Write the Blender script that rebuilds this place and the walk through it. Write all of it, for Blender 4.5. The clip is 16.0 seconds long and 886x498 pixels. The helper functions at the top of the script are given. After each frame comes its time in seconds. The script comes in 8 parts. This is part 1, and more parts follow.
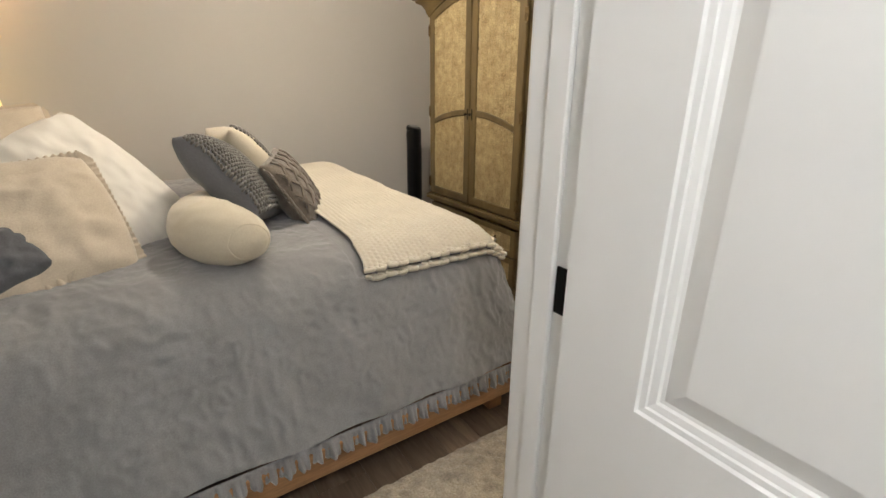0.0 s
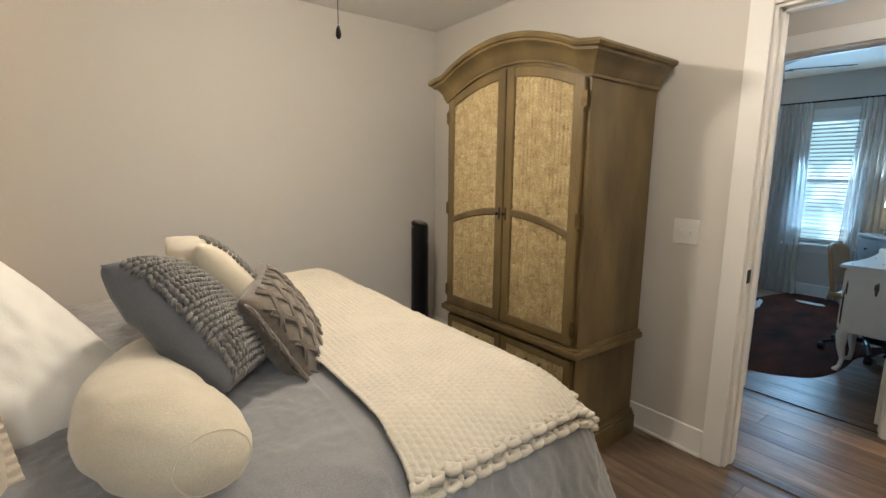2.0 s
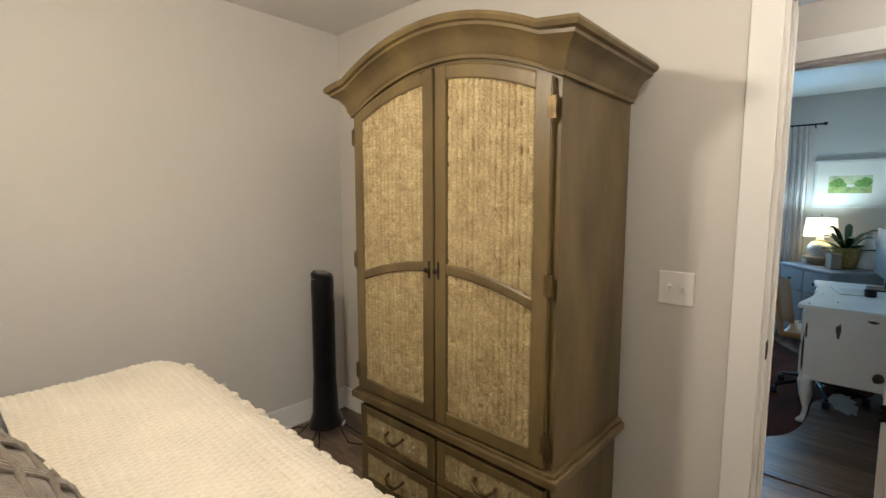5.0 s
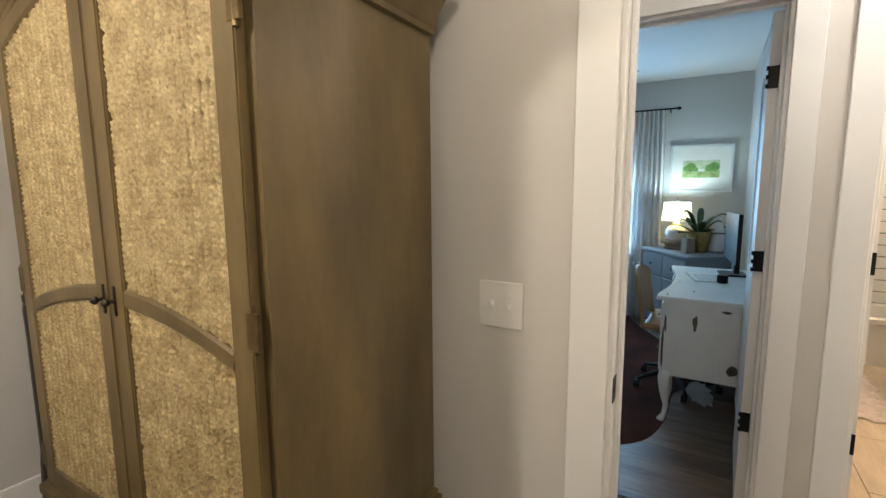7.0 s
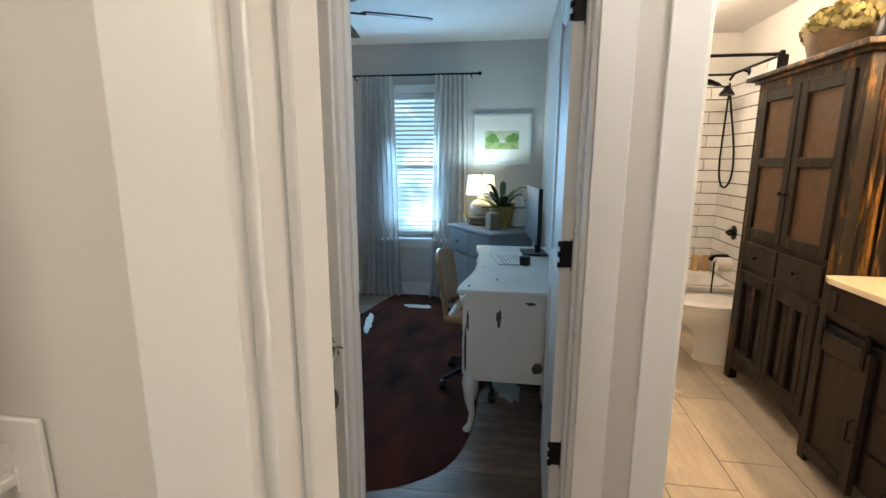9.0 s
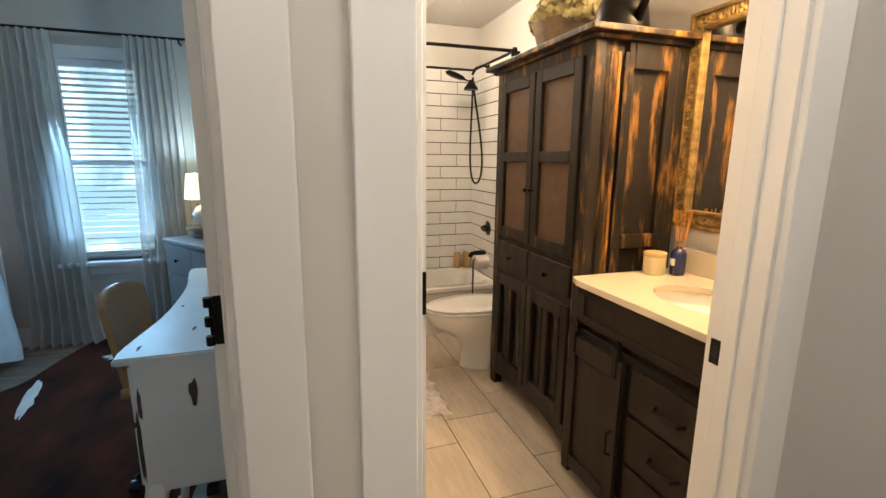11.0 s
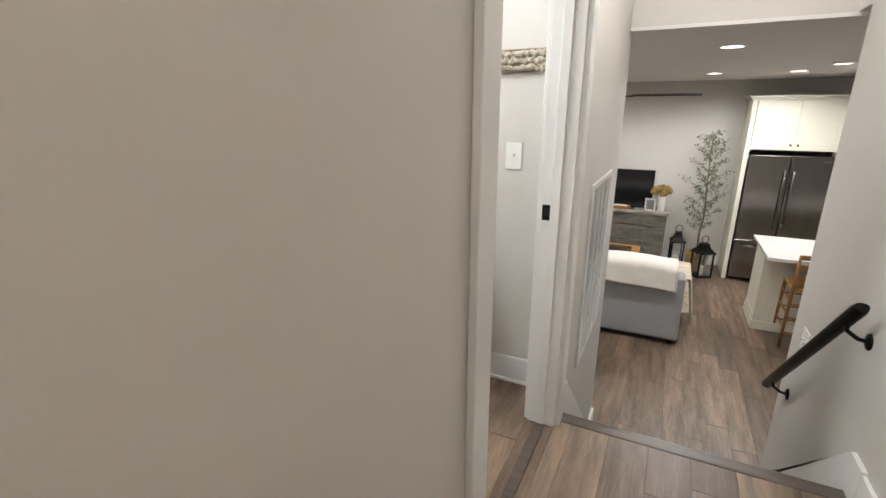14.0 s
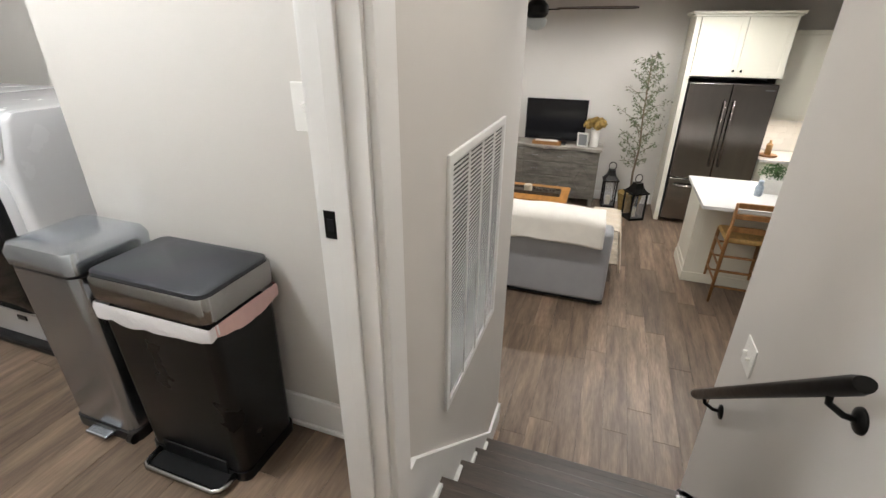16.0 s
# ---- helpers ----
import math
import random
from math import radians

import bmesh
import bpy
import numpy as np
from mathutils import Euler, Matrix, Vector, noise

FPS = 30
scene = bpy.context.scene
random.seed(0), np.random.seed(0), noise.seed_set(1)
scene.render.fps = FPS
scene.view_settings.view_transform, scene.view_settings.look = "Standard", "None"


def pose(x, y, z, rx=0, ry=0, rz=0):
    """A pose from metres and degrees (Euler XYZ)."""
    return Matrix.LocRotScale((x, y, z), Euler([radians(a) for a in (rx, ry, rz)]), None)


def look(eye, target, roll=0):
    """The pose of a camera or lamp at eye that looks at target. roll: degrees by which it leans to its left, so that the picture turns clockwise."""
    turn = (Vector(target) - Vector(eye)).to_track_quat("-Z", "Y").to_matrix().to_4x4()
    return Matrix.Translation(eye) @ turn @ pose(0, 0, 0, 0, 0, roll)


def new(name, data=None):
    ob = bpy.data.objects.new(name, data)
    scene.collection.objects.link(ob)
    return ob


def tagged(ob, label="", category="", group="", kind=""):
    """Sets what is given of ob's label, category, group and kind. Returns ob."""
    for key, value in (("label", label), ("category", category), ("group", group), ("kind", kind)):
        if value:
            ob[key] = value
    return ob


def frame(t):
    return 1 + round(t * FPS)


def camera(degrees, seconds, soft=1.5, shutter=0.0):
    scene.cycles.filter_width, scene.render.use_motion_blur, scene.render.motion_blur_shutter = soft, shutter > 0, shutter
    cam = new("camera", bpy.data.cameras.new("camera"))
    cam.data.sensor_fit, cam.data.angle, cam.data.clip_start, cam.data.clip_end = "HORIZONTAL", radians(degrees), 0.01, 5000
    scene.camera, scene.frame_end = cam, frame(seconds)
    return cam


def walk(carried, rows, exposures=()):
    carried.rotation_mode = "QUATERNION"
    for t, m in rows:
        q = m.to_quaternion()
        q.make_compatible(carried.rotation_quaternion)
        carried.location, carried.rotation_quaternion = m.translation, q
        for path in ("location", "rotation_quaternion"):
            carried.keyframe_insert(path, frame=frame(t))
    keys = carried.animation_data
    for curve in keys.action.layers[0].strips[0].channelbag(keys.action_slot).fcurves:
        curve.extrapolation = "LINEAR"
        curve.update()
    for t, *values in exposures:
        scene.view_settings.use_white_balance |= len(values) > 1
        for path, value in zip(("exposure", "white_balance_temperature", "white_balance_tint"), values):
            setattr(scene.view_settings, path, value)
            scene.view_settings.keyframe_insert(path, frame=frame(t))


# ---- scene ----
cam = camera(88.1, 16.0)
PATH = [  # seconds, eye, target, roll
    (0, (-0.085, 0.084, 1.316), (0.961, 1.651, 0.645), 0.2),
    (0.5, (-0.054, 0.286, 1.298), (1.001, 1.885, 0.724), 0.8),
    (1, (-0.014, 0.444, 1.318), (1.034, 2.081, 0.847), 0.5),
    (1.5, (0.02, 0.62, 1.339), (1.106, 2.255, 0.954), 0.6),
    (2, (0.053, 0.763, 1.352), (1.234, 2.343, 1.024), 0.5),
    (2.5, (0.113, 0.907, 1.363), (1.363, 2.441, 1.078), 0.4),
    (3, (0.181, 1.01, 1.373), (1.449, 2.539, 1.134), 0.3),
    (5.5, (0.648, 1.384, 1.4), (2.148, 2.689, 1.185), 0.1),
    (6, (0.811, 1.426, 1.395), (2.359, 2.673, 1.171), 0.2),
    (6.5, (1.01, 1.413, 1.381), (2.661, 2.515, 1.141), -0.2),
    (7, (1.227, 1.362, 1.378), (2.939, 2.362, 1.118), -0.4),
    (7.5, (1.422, 1.343, 1.365), (3.186, 2.238, 1.07), 0.0),
    (8, (1.604, 1.363, 1.365), (3.449, 2.063, 1.034), 0.2),
    (10.5, (2.465, 1.208, 1.362), (4.393, 0.848, 0.969), 0.3),
    (11, (2.582, 1.077, 1.346), (4.444, 0.458, 0.961), 0.5),
    (11.5, (2.699, 0.934, 1.367), (4.445, 0.042, 0.972), 0.4),
    (12, (2.819, 0.82, 1.367), (4.34, -0.417, 0.968), 0.3),
    (12.5, (2.894, 0.715, 1.357), (4.191, -0.754, 0.957), 0.5),
    (13, (2.913, 0.518, 1.343), (4.011, -1.097, 0.912), 0.1),
    (13.5, (2.901, 0.299, 1.328), (3.871, -1.379, 0.834), -0.1),
    (14, (2.919, 0.083, 1.3), (3.766, -1.636, 0.728), 0.1),
    (14.5, (2.929, -0.146, 1.291), (3.648, -1.882, 0.607), 0.2),
    (15, (2.895, -0.397, 1.296), (3.526, -2.135, 0.535), 0.2),
    (15.5, (2.86, -0.623, 1.289), (3.476, -2.346, 0.482), 0.4),
    (16, (2.827, -0.895, 1.289), (3.427, -2.599, 0.431), 0.4),
]
walk(cam, [(t, look(eye, target, roll)) for t, eye, target, roll in PATH],
     exposures=((0.0, 0.0), (3.0, 0.0), (5.5, 0.14), (6.5, 0.22), (7.5, 0.14), (10.5, 0.05), (12.0, -0.14), (13.5, -0.06), (15.0, 0.0), (16.0, 0.0)))

# ---- world and lights ----
world = bpy.data.worlds.new("sky")
scene.world = world
world.use_nodes = True
_wn = world.node_tree.nodes
_sky = _wn.new("ShaderNodeTexSky")
_sky.sky_type = "NISHITA"
_sky.sun_disc = False
_sky.sun_elevation = radians(30)
_sky.sun_rotation = radians(200)
world.node_tree.links.new(_sky.outputs[0], _wn["Background"].inputs[0])
_wn["Background"].inputs[1].default_value = 0.12


def lamp(name, kind, at, power, colour, size=0.1, target=None, size_y=None, spot=None):
    data = bpy.data.lights.new(name, kind)
    data.energy, data.color = power, colour
    if kind == "AREA":
        data.size = size
        if size_y:
            data.shape, data.size_y = "RECTANGLE", size_y
    elif kind == "SUN":
        data.angle = radians(size)
    else:
        data.shadow_soft_size = size
    if kind == "SPOT":
        data.spot_size, data.spot_blend = radians(spot or 120), 0.6
    ob = new(name, data)
    ob.matrix_basis = look(at, target) if target else Matrix.Translation(at)
    return ob


WARM, SOFT, NEUTRAL, DAY = (1.0, 0.72, 0.45), (1.0, 0.86, 0.70), (1.0, 0.98, 0.96), (0.31, 0.63, 1.0)
lamp("sun", "SUN", (20, 6, 12), 1.2, (1, 0.95, 0.88), 8, (0, 2, 0))
lamp("bedroom_ceiling_bulb", "POINT", (1.30, 1.28, 2.22), 16, (1.0, 0.89, 0.74), 0.05)
lamp("bedroom_fan_bulb", "POINT", (0.726, 2.33, 2.03), 47, (1.0, 0.89, 0.74), 0.07)
lamp("closet_bulb", "POINT", (-0.25, -0.45, 2.25), 48, (0.94, 0.97, 1.0), 0.12)
lamp("bedside_bulb", "POINT", (-0.82, 3.55, 1.36), 13, WARM, 0.04)
lamp("hall_bulb", "POINT", (2.85, 0.75, 2.33), 16, (1.0, 0.94, 0.86), 0.10)
lamp("vanity_bulb", "AREA", (3.76, -0.36, 2.05), 38, (1.0, 0.66, 0.35), 0.45, (3.9, 0.6, 1.1), 0.1)
# unseen fill without a fixture, added to brighten tub and tiles
lamp("bath_ceiling_bulb", "POINT", (5.45, 0.30, 2.36), 42, (1.0, 0.82, 0.62), 0.08)
lamp("office_window_light", "AREA", (6.40, 2.31, 1.35), 30, DAY, 0.5, (4.0, 2.2, 0.9), 1.2)
lamp("office_lamp_bulb", "POINT", (6.16, 1.64, 1.17), 15, (0.56, 0.83, 1.0), 0.04)
lamp("office_floor_lamp_bulb", "POINT", (6.28, 3.53, 1.42), 5, (1.0, 0.80, 0.54), 0.04)
# added fill for the stairwell walls; no fixture belongs to it
lamp("stair_bulb", "POINT", (2.75, -1.95, 2.33), 29, NEUTRAL, 0.10)
lamp("laundry_bulb", "POINT", (4.40, -1.20, 2.3), 80, (0.94, 0.97, 1.0), 0.12)
# four modelled downlights; the last two are unseen fills without fixtures
for _i, (_x, _y) in enumerate(((2.64, -3.93), (2.60, -6.5), (1.79, -6.5), (1.59, -5.72), (4.3, -3.93), (4.3, -6.5))):
    lamp("living_downlight_bulb", "SPOT", (_x, _y, 1.735), 112, NEUTRAL, 0.12, (_x, _y, 0), spot=174)
lamp("under_cabinet_light", "AREA", (0.95, -7.6, 0.32), 6, SOFT, 0.8, (0.95, -7.6, 0), 0.08)


# ---- materials ----
def material(name, colour, rough=0.6, metal=0.0, vary=0.12, scale=6.0, grain=0.0, grain_scale=120.0, bump=0.0,
             bump_scale=80.0, stretch=None, colour2=None, spec=0.5, emit=0.0, sheen=0.0, per_object=0.0, alpha=1.0,
             coat=0.0, rough_vary=0.08, transmission=0.0, subsurface=0.0):
    """A procedural surface: base colour with blotches at one scale and grain at a finer one, bump and uneven gloss."""
    m = bpy.data.materials.new(name)
    m.use_nodes = True
    t = m.node_tree
    n, k = t.nodes, t.links
    b = n["Principled BSDF"]
    co = n.new("ShaderNodeTexCoord")
    mp = n.new("ShaderNodeMapping")
    k.new(co.outputs["Object"], mp.inputs[0])
    if stretch:
        mp.inputs["Scale"].default_value = stretch
    if per_object:
        oi = n.new("ShaderNodeObjectInfo")
        sc = n.new("ShaderNodeVectorMath")
        sc.operation = "SCALE"
        sc.inputs[0].default_value = (37.0, 53.0, 11.0)
        k.new(oi.outputs["Random"], sc.inputs["Scale"])
        k.new(sc.outputs[0], mp.inputs["Location"])
    big = n.new("ShaderNodeTexNoise")
    big.inputs["Scale"].default_value = scale
    big.inputs["Detail"].default_value = 4
    k.new(mp.outputs[0], big.inputs[0])
    c2 = colour2 or tuple(c * (1 - vary * 2) for c in colour)
    mix = n.new("ShaderNodeMix")
    mix.data_type = "RGBA"
    ramp = n.new("ShaderNodeMapRange")
    ramp.inputs[1].default_value, ramp.inputs[2].default_value = 0.3, 0.7
    k.new(big.outputs[0], ramp.inputs[0])
    k.new(ramp.outputs[0], mix.inputs[0])
    mix.inputs[6].default_value, mix.inputs[7].default_value = (*colour, 1), (*c2, 1)
    last = mix.outputs[2]
    fine = n.new("ShaderNodeTexNoise")
    fine.inputs["Scale"].default_value = grain_scale
    fine.inputs["Detail"].default_value = 3
    k.new(mp.outputs[0], fine.inputs[0])
    if grain:
        mul = n.new("ShaderNodeMix")
        mul.data_type, mul.blend_type = "RGBA", "OVERLAY"
        mul.inputs[0].default_value = grain
        k.new(last, mul.inputs[6])
        k.new(fine.outputs[0], mul.inputs[7])
        last = mul.outputs[2]
    if per_object:
        hsv = n.new("ShaderNodeHueSaturation")
        mr = n.new("ShaderNodeMapRange")
        mr.inputs[3].default_value, mr.inputs[4].default_value = 1 - per_object, 1 + per_object
        k.new(oi.outputs["Random"], mr.inputs[0])
        k.new(mr.outputs[0], hsv.inputs["Value"])
        k.new(last, hsv.inputs["Color"])
        last = hsv.outputs[0]
    k.new(last, b.inputs["Base Color"])
    rr = n.new("ShaderNodeMapRange")
    rr.inputs[3].default_value, rr.inputs[4].default_value = max(0.02, rough - rough_vary), min(1, rough + rough_vary)
    k.new(big.outputs[0], rr.inputs[0])
    k.new(rr.outputs[0], b.inputs["Roughness"])
    b.inputs["Metallic"].default_value = metal
    b.inputs["Specular IOR Level"].default_value = spec
    b.inputs["Sheen Weight"].default_value = sheen
    b.inputs["Coat Weight"].default_value = coat
    b.inputs["Alpha"].default_value = alpha
    b.inputs["Transmission Weight"].default_value = transmission
    if subsurface:
        b.inputs["Subsurface Weight"].default_value = subsurface
        b.inputs["Subsurface Radius"].default_value = (0.02, 0.015, 0.01)
    if emit:
        b.inputs["Emission Color"].default_value = (*colour, 1)
        b.inputs["Emission Strength"].default_value = emit
    if bump:
        bn = n.new("ShaderNodeTexNoise")
        bn.inputs["Scale"].default_value = bump_scale
        bn.inputs["Detail"].default_value = 4
        k.new(mp.outputs[0], bn.inputs[0])
        bp = n.new("ShaderNodeBump")
        bp.inputs["Strength"].default_value = bump
        bp.inputs["Distance"].default_value = 0.01
        k.new(bn.outputs[0], bp.inputs["Height"])
        k.new(bp.outputs[0], b.inputs["Normal"])
    return m


WALL = material("wall_paint", (0.60, 0.575, 0.54), 0.72, vary=0.02, scale=1.2, bump=0.035, bump_scale=220)
CEIL = material("ceiling_paint", (0.74, 0.72, 0.69), 0.85, vary=0.02, scale=1.0, bump=0.12, bump_scale=140)
TRIM = material("trim_paint", (0.78, 0.775, 0.76), 0.38, vary=0.02, scale=3, bump=0.03, bump_scale=60)
PLANK = material("vinyl_plank", (0.212, 0.151, 0.106), 0.38, vary=0.3, scale=3.0, grain=0.45, grain_scale=16, bump=0.10,
                 bump_scale=30, stretch=(7, 0.8, 1), colour2=(0.100, 0.070, 0.049), per_object=0.34, spec=0.35)
SUBFLOOR = material("plank_joint", (0.025, 0.018, 0.014), 0.8)
STAIR_NOSE = material("stair_nosing", (0.085, 0.064, 0.050), 0.4, vary=0.25, scale=4, grain=0.4, grain_scale=30, stretch=(1, 9, 1))
TREAD = material("stair_tread", (0.070, 0.050, 0.037), 0.42, vary=0.25, scale=3, grain=0.5, grain_scale=22, stretch=(0.9, 8, 1), colour2=(0.038, 0.028, 0.021), bump=0.06, bump_scale=30)
BLACK = material("black_metal", (0.012, 0.011, 0.010), 0.42, metal=0.7, vary=0.2, scale=30)
BLACKP = material("black_plastic", (0.008, 0.008, 0.009), 0.32, spec=0.3, vary=0.1, scale=20)
IRON_S = material("screw_head", (0.03, 0.028, 0.026), 0.35, metal=0.8, vary=0.1)
WHITEP = material("white_plastic", (0.78, 0.77, 0.74), 0.30, vary=0.01)


# ---- builders ----
def part(name, bm, mat, parent=None, label="", smooth=False, angle=None):
    """One bmesh as one mesh object under a thing or part; alone it is a top-level mesh."""
    me = bpy.data.meshes.new(name)
    bmesh.ops.recalc_face_normals(bm, faces=bm.faces)
    bm.to_mesh(me)
    bm.free()
    if smooth:
        me.shade_smooth()
        if angle:
            me.set_sharp_from_angle(angle=radians(angle))
    me.materials.append(mat)
    ob = new(name, me)
    if parent:
        ob.parent = parent
    if label:
        ob["label"] = label
    return ob


def thing(name, m, label, category, group=""):
    ob = new(name)
    ob.empty_display_size = 0.05
    ob.matrix_basis = m
    return tagged(ob, label, category, group)


def structure(ob, label="", category=""):
    return tagged(ob, label, category, kind="structure")


def box(bm, x0, x1, y0, y1, z0, z1, bevel=0.0, seg=2, m=None):
    r = bmesh.ops.create_cube(bm, size=1)
    vs = r["verts"]
    for v in vs:
        v.co = Vector((x0 + (v.co.x + 0.5) * (x1 - x0), y0 + (v.co.y + 0.5) * (y1 - y0), z0 + (v.co.z + 0.5) * (z1 - z0)))
        if m:
            v.co = m @ v.co
    if bevel:
        es = list({e for v in vs for e in v.link_edges})
        bmesh.ops.bevel(bm, geom=es, offset=bevel, segments=seg, affect="EDGES", profile=0.5)
    return bm


def boxes(*rows, bevel=0.0):
    bm = bmesh.new()
    for r in rows:
        box(bm, *r, bevel=bevel)
    return bm


def one(x0, x1, y0, y1, z0, z1, bevel=0.0, seg=2, m=None):
    return box(bmesh.new(), x0, x1, y0, y1, z0, z1, bevel, seg, m)


def lathe(bm, profile, at=(0, 0, 0), seg=24, axis="Z", m=None, squash=(1, 1)):
    """A turned shape; profile: (radius, height) from one end to the other. Ends with radius 0 close."""
    rings = []
    for r, h in profile:
        ring = []
        for i in range(seg):
            a = 2 * math.pi * i / seg
            p = Vector((r * math.cos(a) * squash[0], r * math.sin(a) * squash[1], h))
            if axis == "X":
                p = Vector((p.z, p.x, p.y))
            elif axis == "Y":
                p = Vector((p.x, p.z, p.y))
            p += Vector(at)
            ring.append(bm.verts.new(m @ p if m else p))
        rings.append(ring)
    for a, b in zip(rings, rings[1:]):
        for i in range(seg):
            bm.faces.new((a[i], a[(i + 1) % seg], b[(i + 1) % seg], b[i]))
    for ring, (r, h) in ((rings[0], profile[0]), (rings[-1], profile[-1])):
        bm.faces.new(ring)
    return bm


def turned(profile, at=(0, 0, 0), seg=24, axis="Z", m=None, squash=(1, 1)):
    return lathe(bmesh.new(), profile, at, seg, axis, m, squash)


def tube(bm, pts, radius, seg=8, close=True):
    """A round bar along points; radius is one number or one for each point."""
    pts = [Vector(p) for p in pts]
    rs = radius if isinstance(radius, (list, tuple)) else [radius] * len(pts)
    rings, up = [], None
    for i, p in enumerate(pts):
        d = (pts[min(i + 1, len(pts) - 1)] - pts[max(i - 1, 0)]).normalized()
        if up is None:
            up = d.orthogonal().normalized()
        up = (up - d * up.dot(d)).normalized()
        side = d.cross(up)
        rings.append([bm.verts.new(p + rs[i] * (math.cos(2 * math.pi * j / seg) * up + math.sin(2 * math.pi * j / seg) * side)) for j in range(seg)])
    for a, b in zip(rings, rings[1:]):
        for j in range(seg):
            bm.faces.new((a[j], a[(j + 1) % seg], b[(j + 1) % seg], b[j]))
    if close:
        bm.faces.new(rings[0])
        bm.faces.new(rings[-1])
    return bm


def bar(pts, radius, seg=8):
    return tube(bmesh.new(), pts, radius, seg)


def extrude_outline(bm, outline, y0, y1, m=None):
    """A closed (x, z) outline as a slab between y0 and y1."""
    a = [bm.verts.new((m @ Vector((x, y0, z))) if m else (x, y0, z)) for x, z in outline]
    b = [bm.verts.new((m @ Vector((x, y1, z))) if m else (x, y1, z)) for x, z in outline]
    n = len(a)
    for i in range(n):
        bm.faces.new((a[i], a[(i + 1) % n], b[(i + 1) % n], b[i]))
    bm.faces.new(a)
    bm.faces.new(b[::-1])
    return bm


def slab(outline, y0, y1, m=None):
    return extrude_outline(bmesh.new(), outline, y0, y1, m)


def sheet(nu, nv, f, thick=0.0):
    """A grid surface from f(u, v), u and v from 0 to 1; with thickness it gets a second side."""
    bm = bmesh.new()
    rows = [[bm.verts.new(f(i / nu, j / nv)) for j in range(nv + 1)] for i in range(nu + 1)]
    for i in range(nu):
        for j in range(nv):
            bm.faces.new((rows[i][j], rows[i + 1][j], rows[i + 1][j + 1], rows[i][j + 1]))
    if thick:
        bm.normal_update()
        low = [[bm.verts.new(v.co - v.normal * thick) for v in r] for r in rows]
        for i in range(nu):
            for j in range(nv):
                bm.faces.new((low[i][j], low[i][j + 1], low[i + 1][j + 1], low[i + 1][j]))
        rim = [(i, 0) for i in range(nu + 1)] + [(nu, j) for j in range(1, nv + 1)] + [(i, nv) for i in range(nu - 1, -1, -1)] + [(0, j) for j in range(nv - 1, 0, -1)]
        for k, (i, j) in enumerate(rim):
            p, q = rim[(k + 1) % len(rim)]
            bm.faces.new((rows[i][j], low[i][j], low[p][q], rows[p][q]))
    return bm


def n3(x, y, z=0.0):
    return noise.noise(Vector((x, y, z)))


def panel_door(parent, width, height, thick, mat, panels, stile=0.115, recess=0.0145):
    """A moulded leaf with raised panels in the thing's x (width) and z; the leaf's faces lie at y=0 and y=thick. panels: (z0, z1)."""
    bm = bmesh.new()
    zs = [0.0] + [z for p in panels for z in p] + [height]
    box(bm, 0, stile, 0, thick, 0, height)
    box(bm, width - stile, width, 0, thick, 0, height)
    for i in range(0, len(zs), 2):
        box(bm, stile, width - stile, 0, thick, zs[i], zs[i + 1])
    leaf = part("leaf", bm, mat, parent)
    for z0, z1 in panels:
        bm = bmesh.new()
        box(bm, stile, width - stile, recess, thick - recess, z0, z1)
        for y, sg in ((0.0, 1), (thick, -1)):
            rings = []
            for o, d in ((0.0, 0.0), (0.003, 0.0035), (0.010, 0.0045), (0.0115, 0.0075), (0.020, 0.0095), (0.0225, 0.0130), (0.027, 0.0138), (0.052, 0.0062), (0.054, 0.0060)):
                rings.append([bm.verts.new((px, y + sg * d, pz)) for px, pz in ((stile + o, z0 + o), (width - stile - o, z0 + o), (width - stile - o, z1 - o), (stile + o, z1 - o))])
            for r0, r1 in zip(rings, rings[1:]):
                for i in range(4):
                    bm.faces.new((r0[i], r0[(i + 1) % 4], r1[(i + 1) % 4], r1[i]))
            bm.faces.new(rings[-1])
        part("door_panel", bm, mat, leaf)
    return leaf


def hinge(parent, at, turn=0, name="hinge", half=0.05):
    m = Matrix.Translation(at) @ pose(0, 0, 0, 0, 0, turn)
    bm = bmesh.new()
    box(bm, -0.035, 0.0, -0.002, 0.002, -half, half, 0.0008, 1, m)
    for i in range(5):
        lathe(bm, [(0.007, -half + i * half * 0.4 + 0.001), (0.007, -half + i * half * 0.4 + half * 0.38)], (0.003, 0.0, 0), 8, m=m)
    return part(name, bm, BLACK, parent)


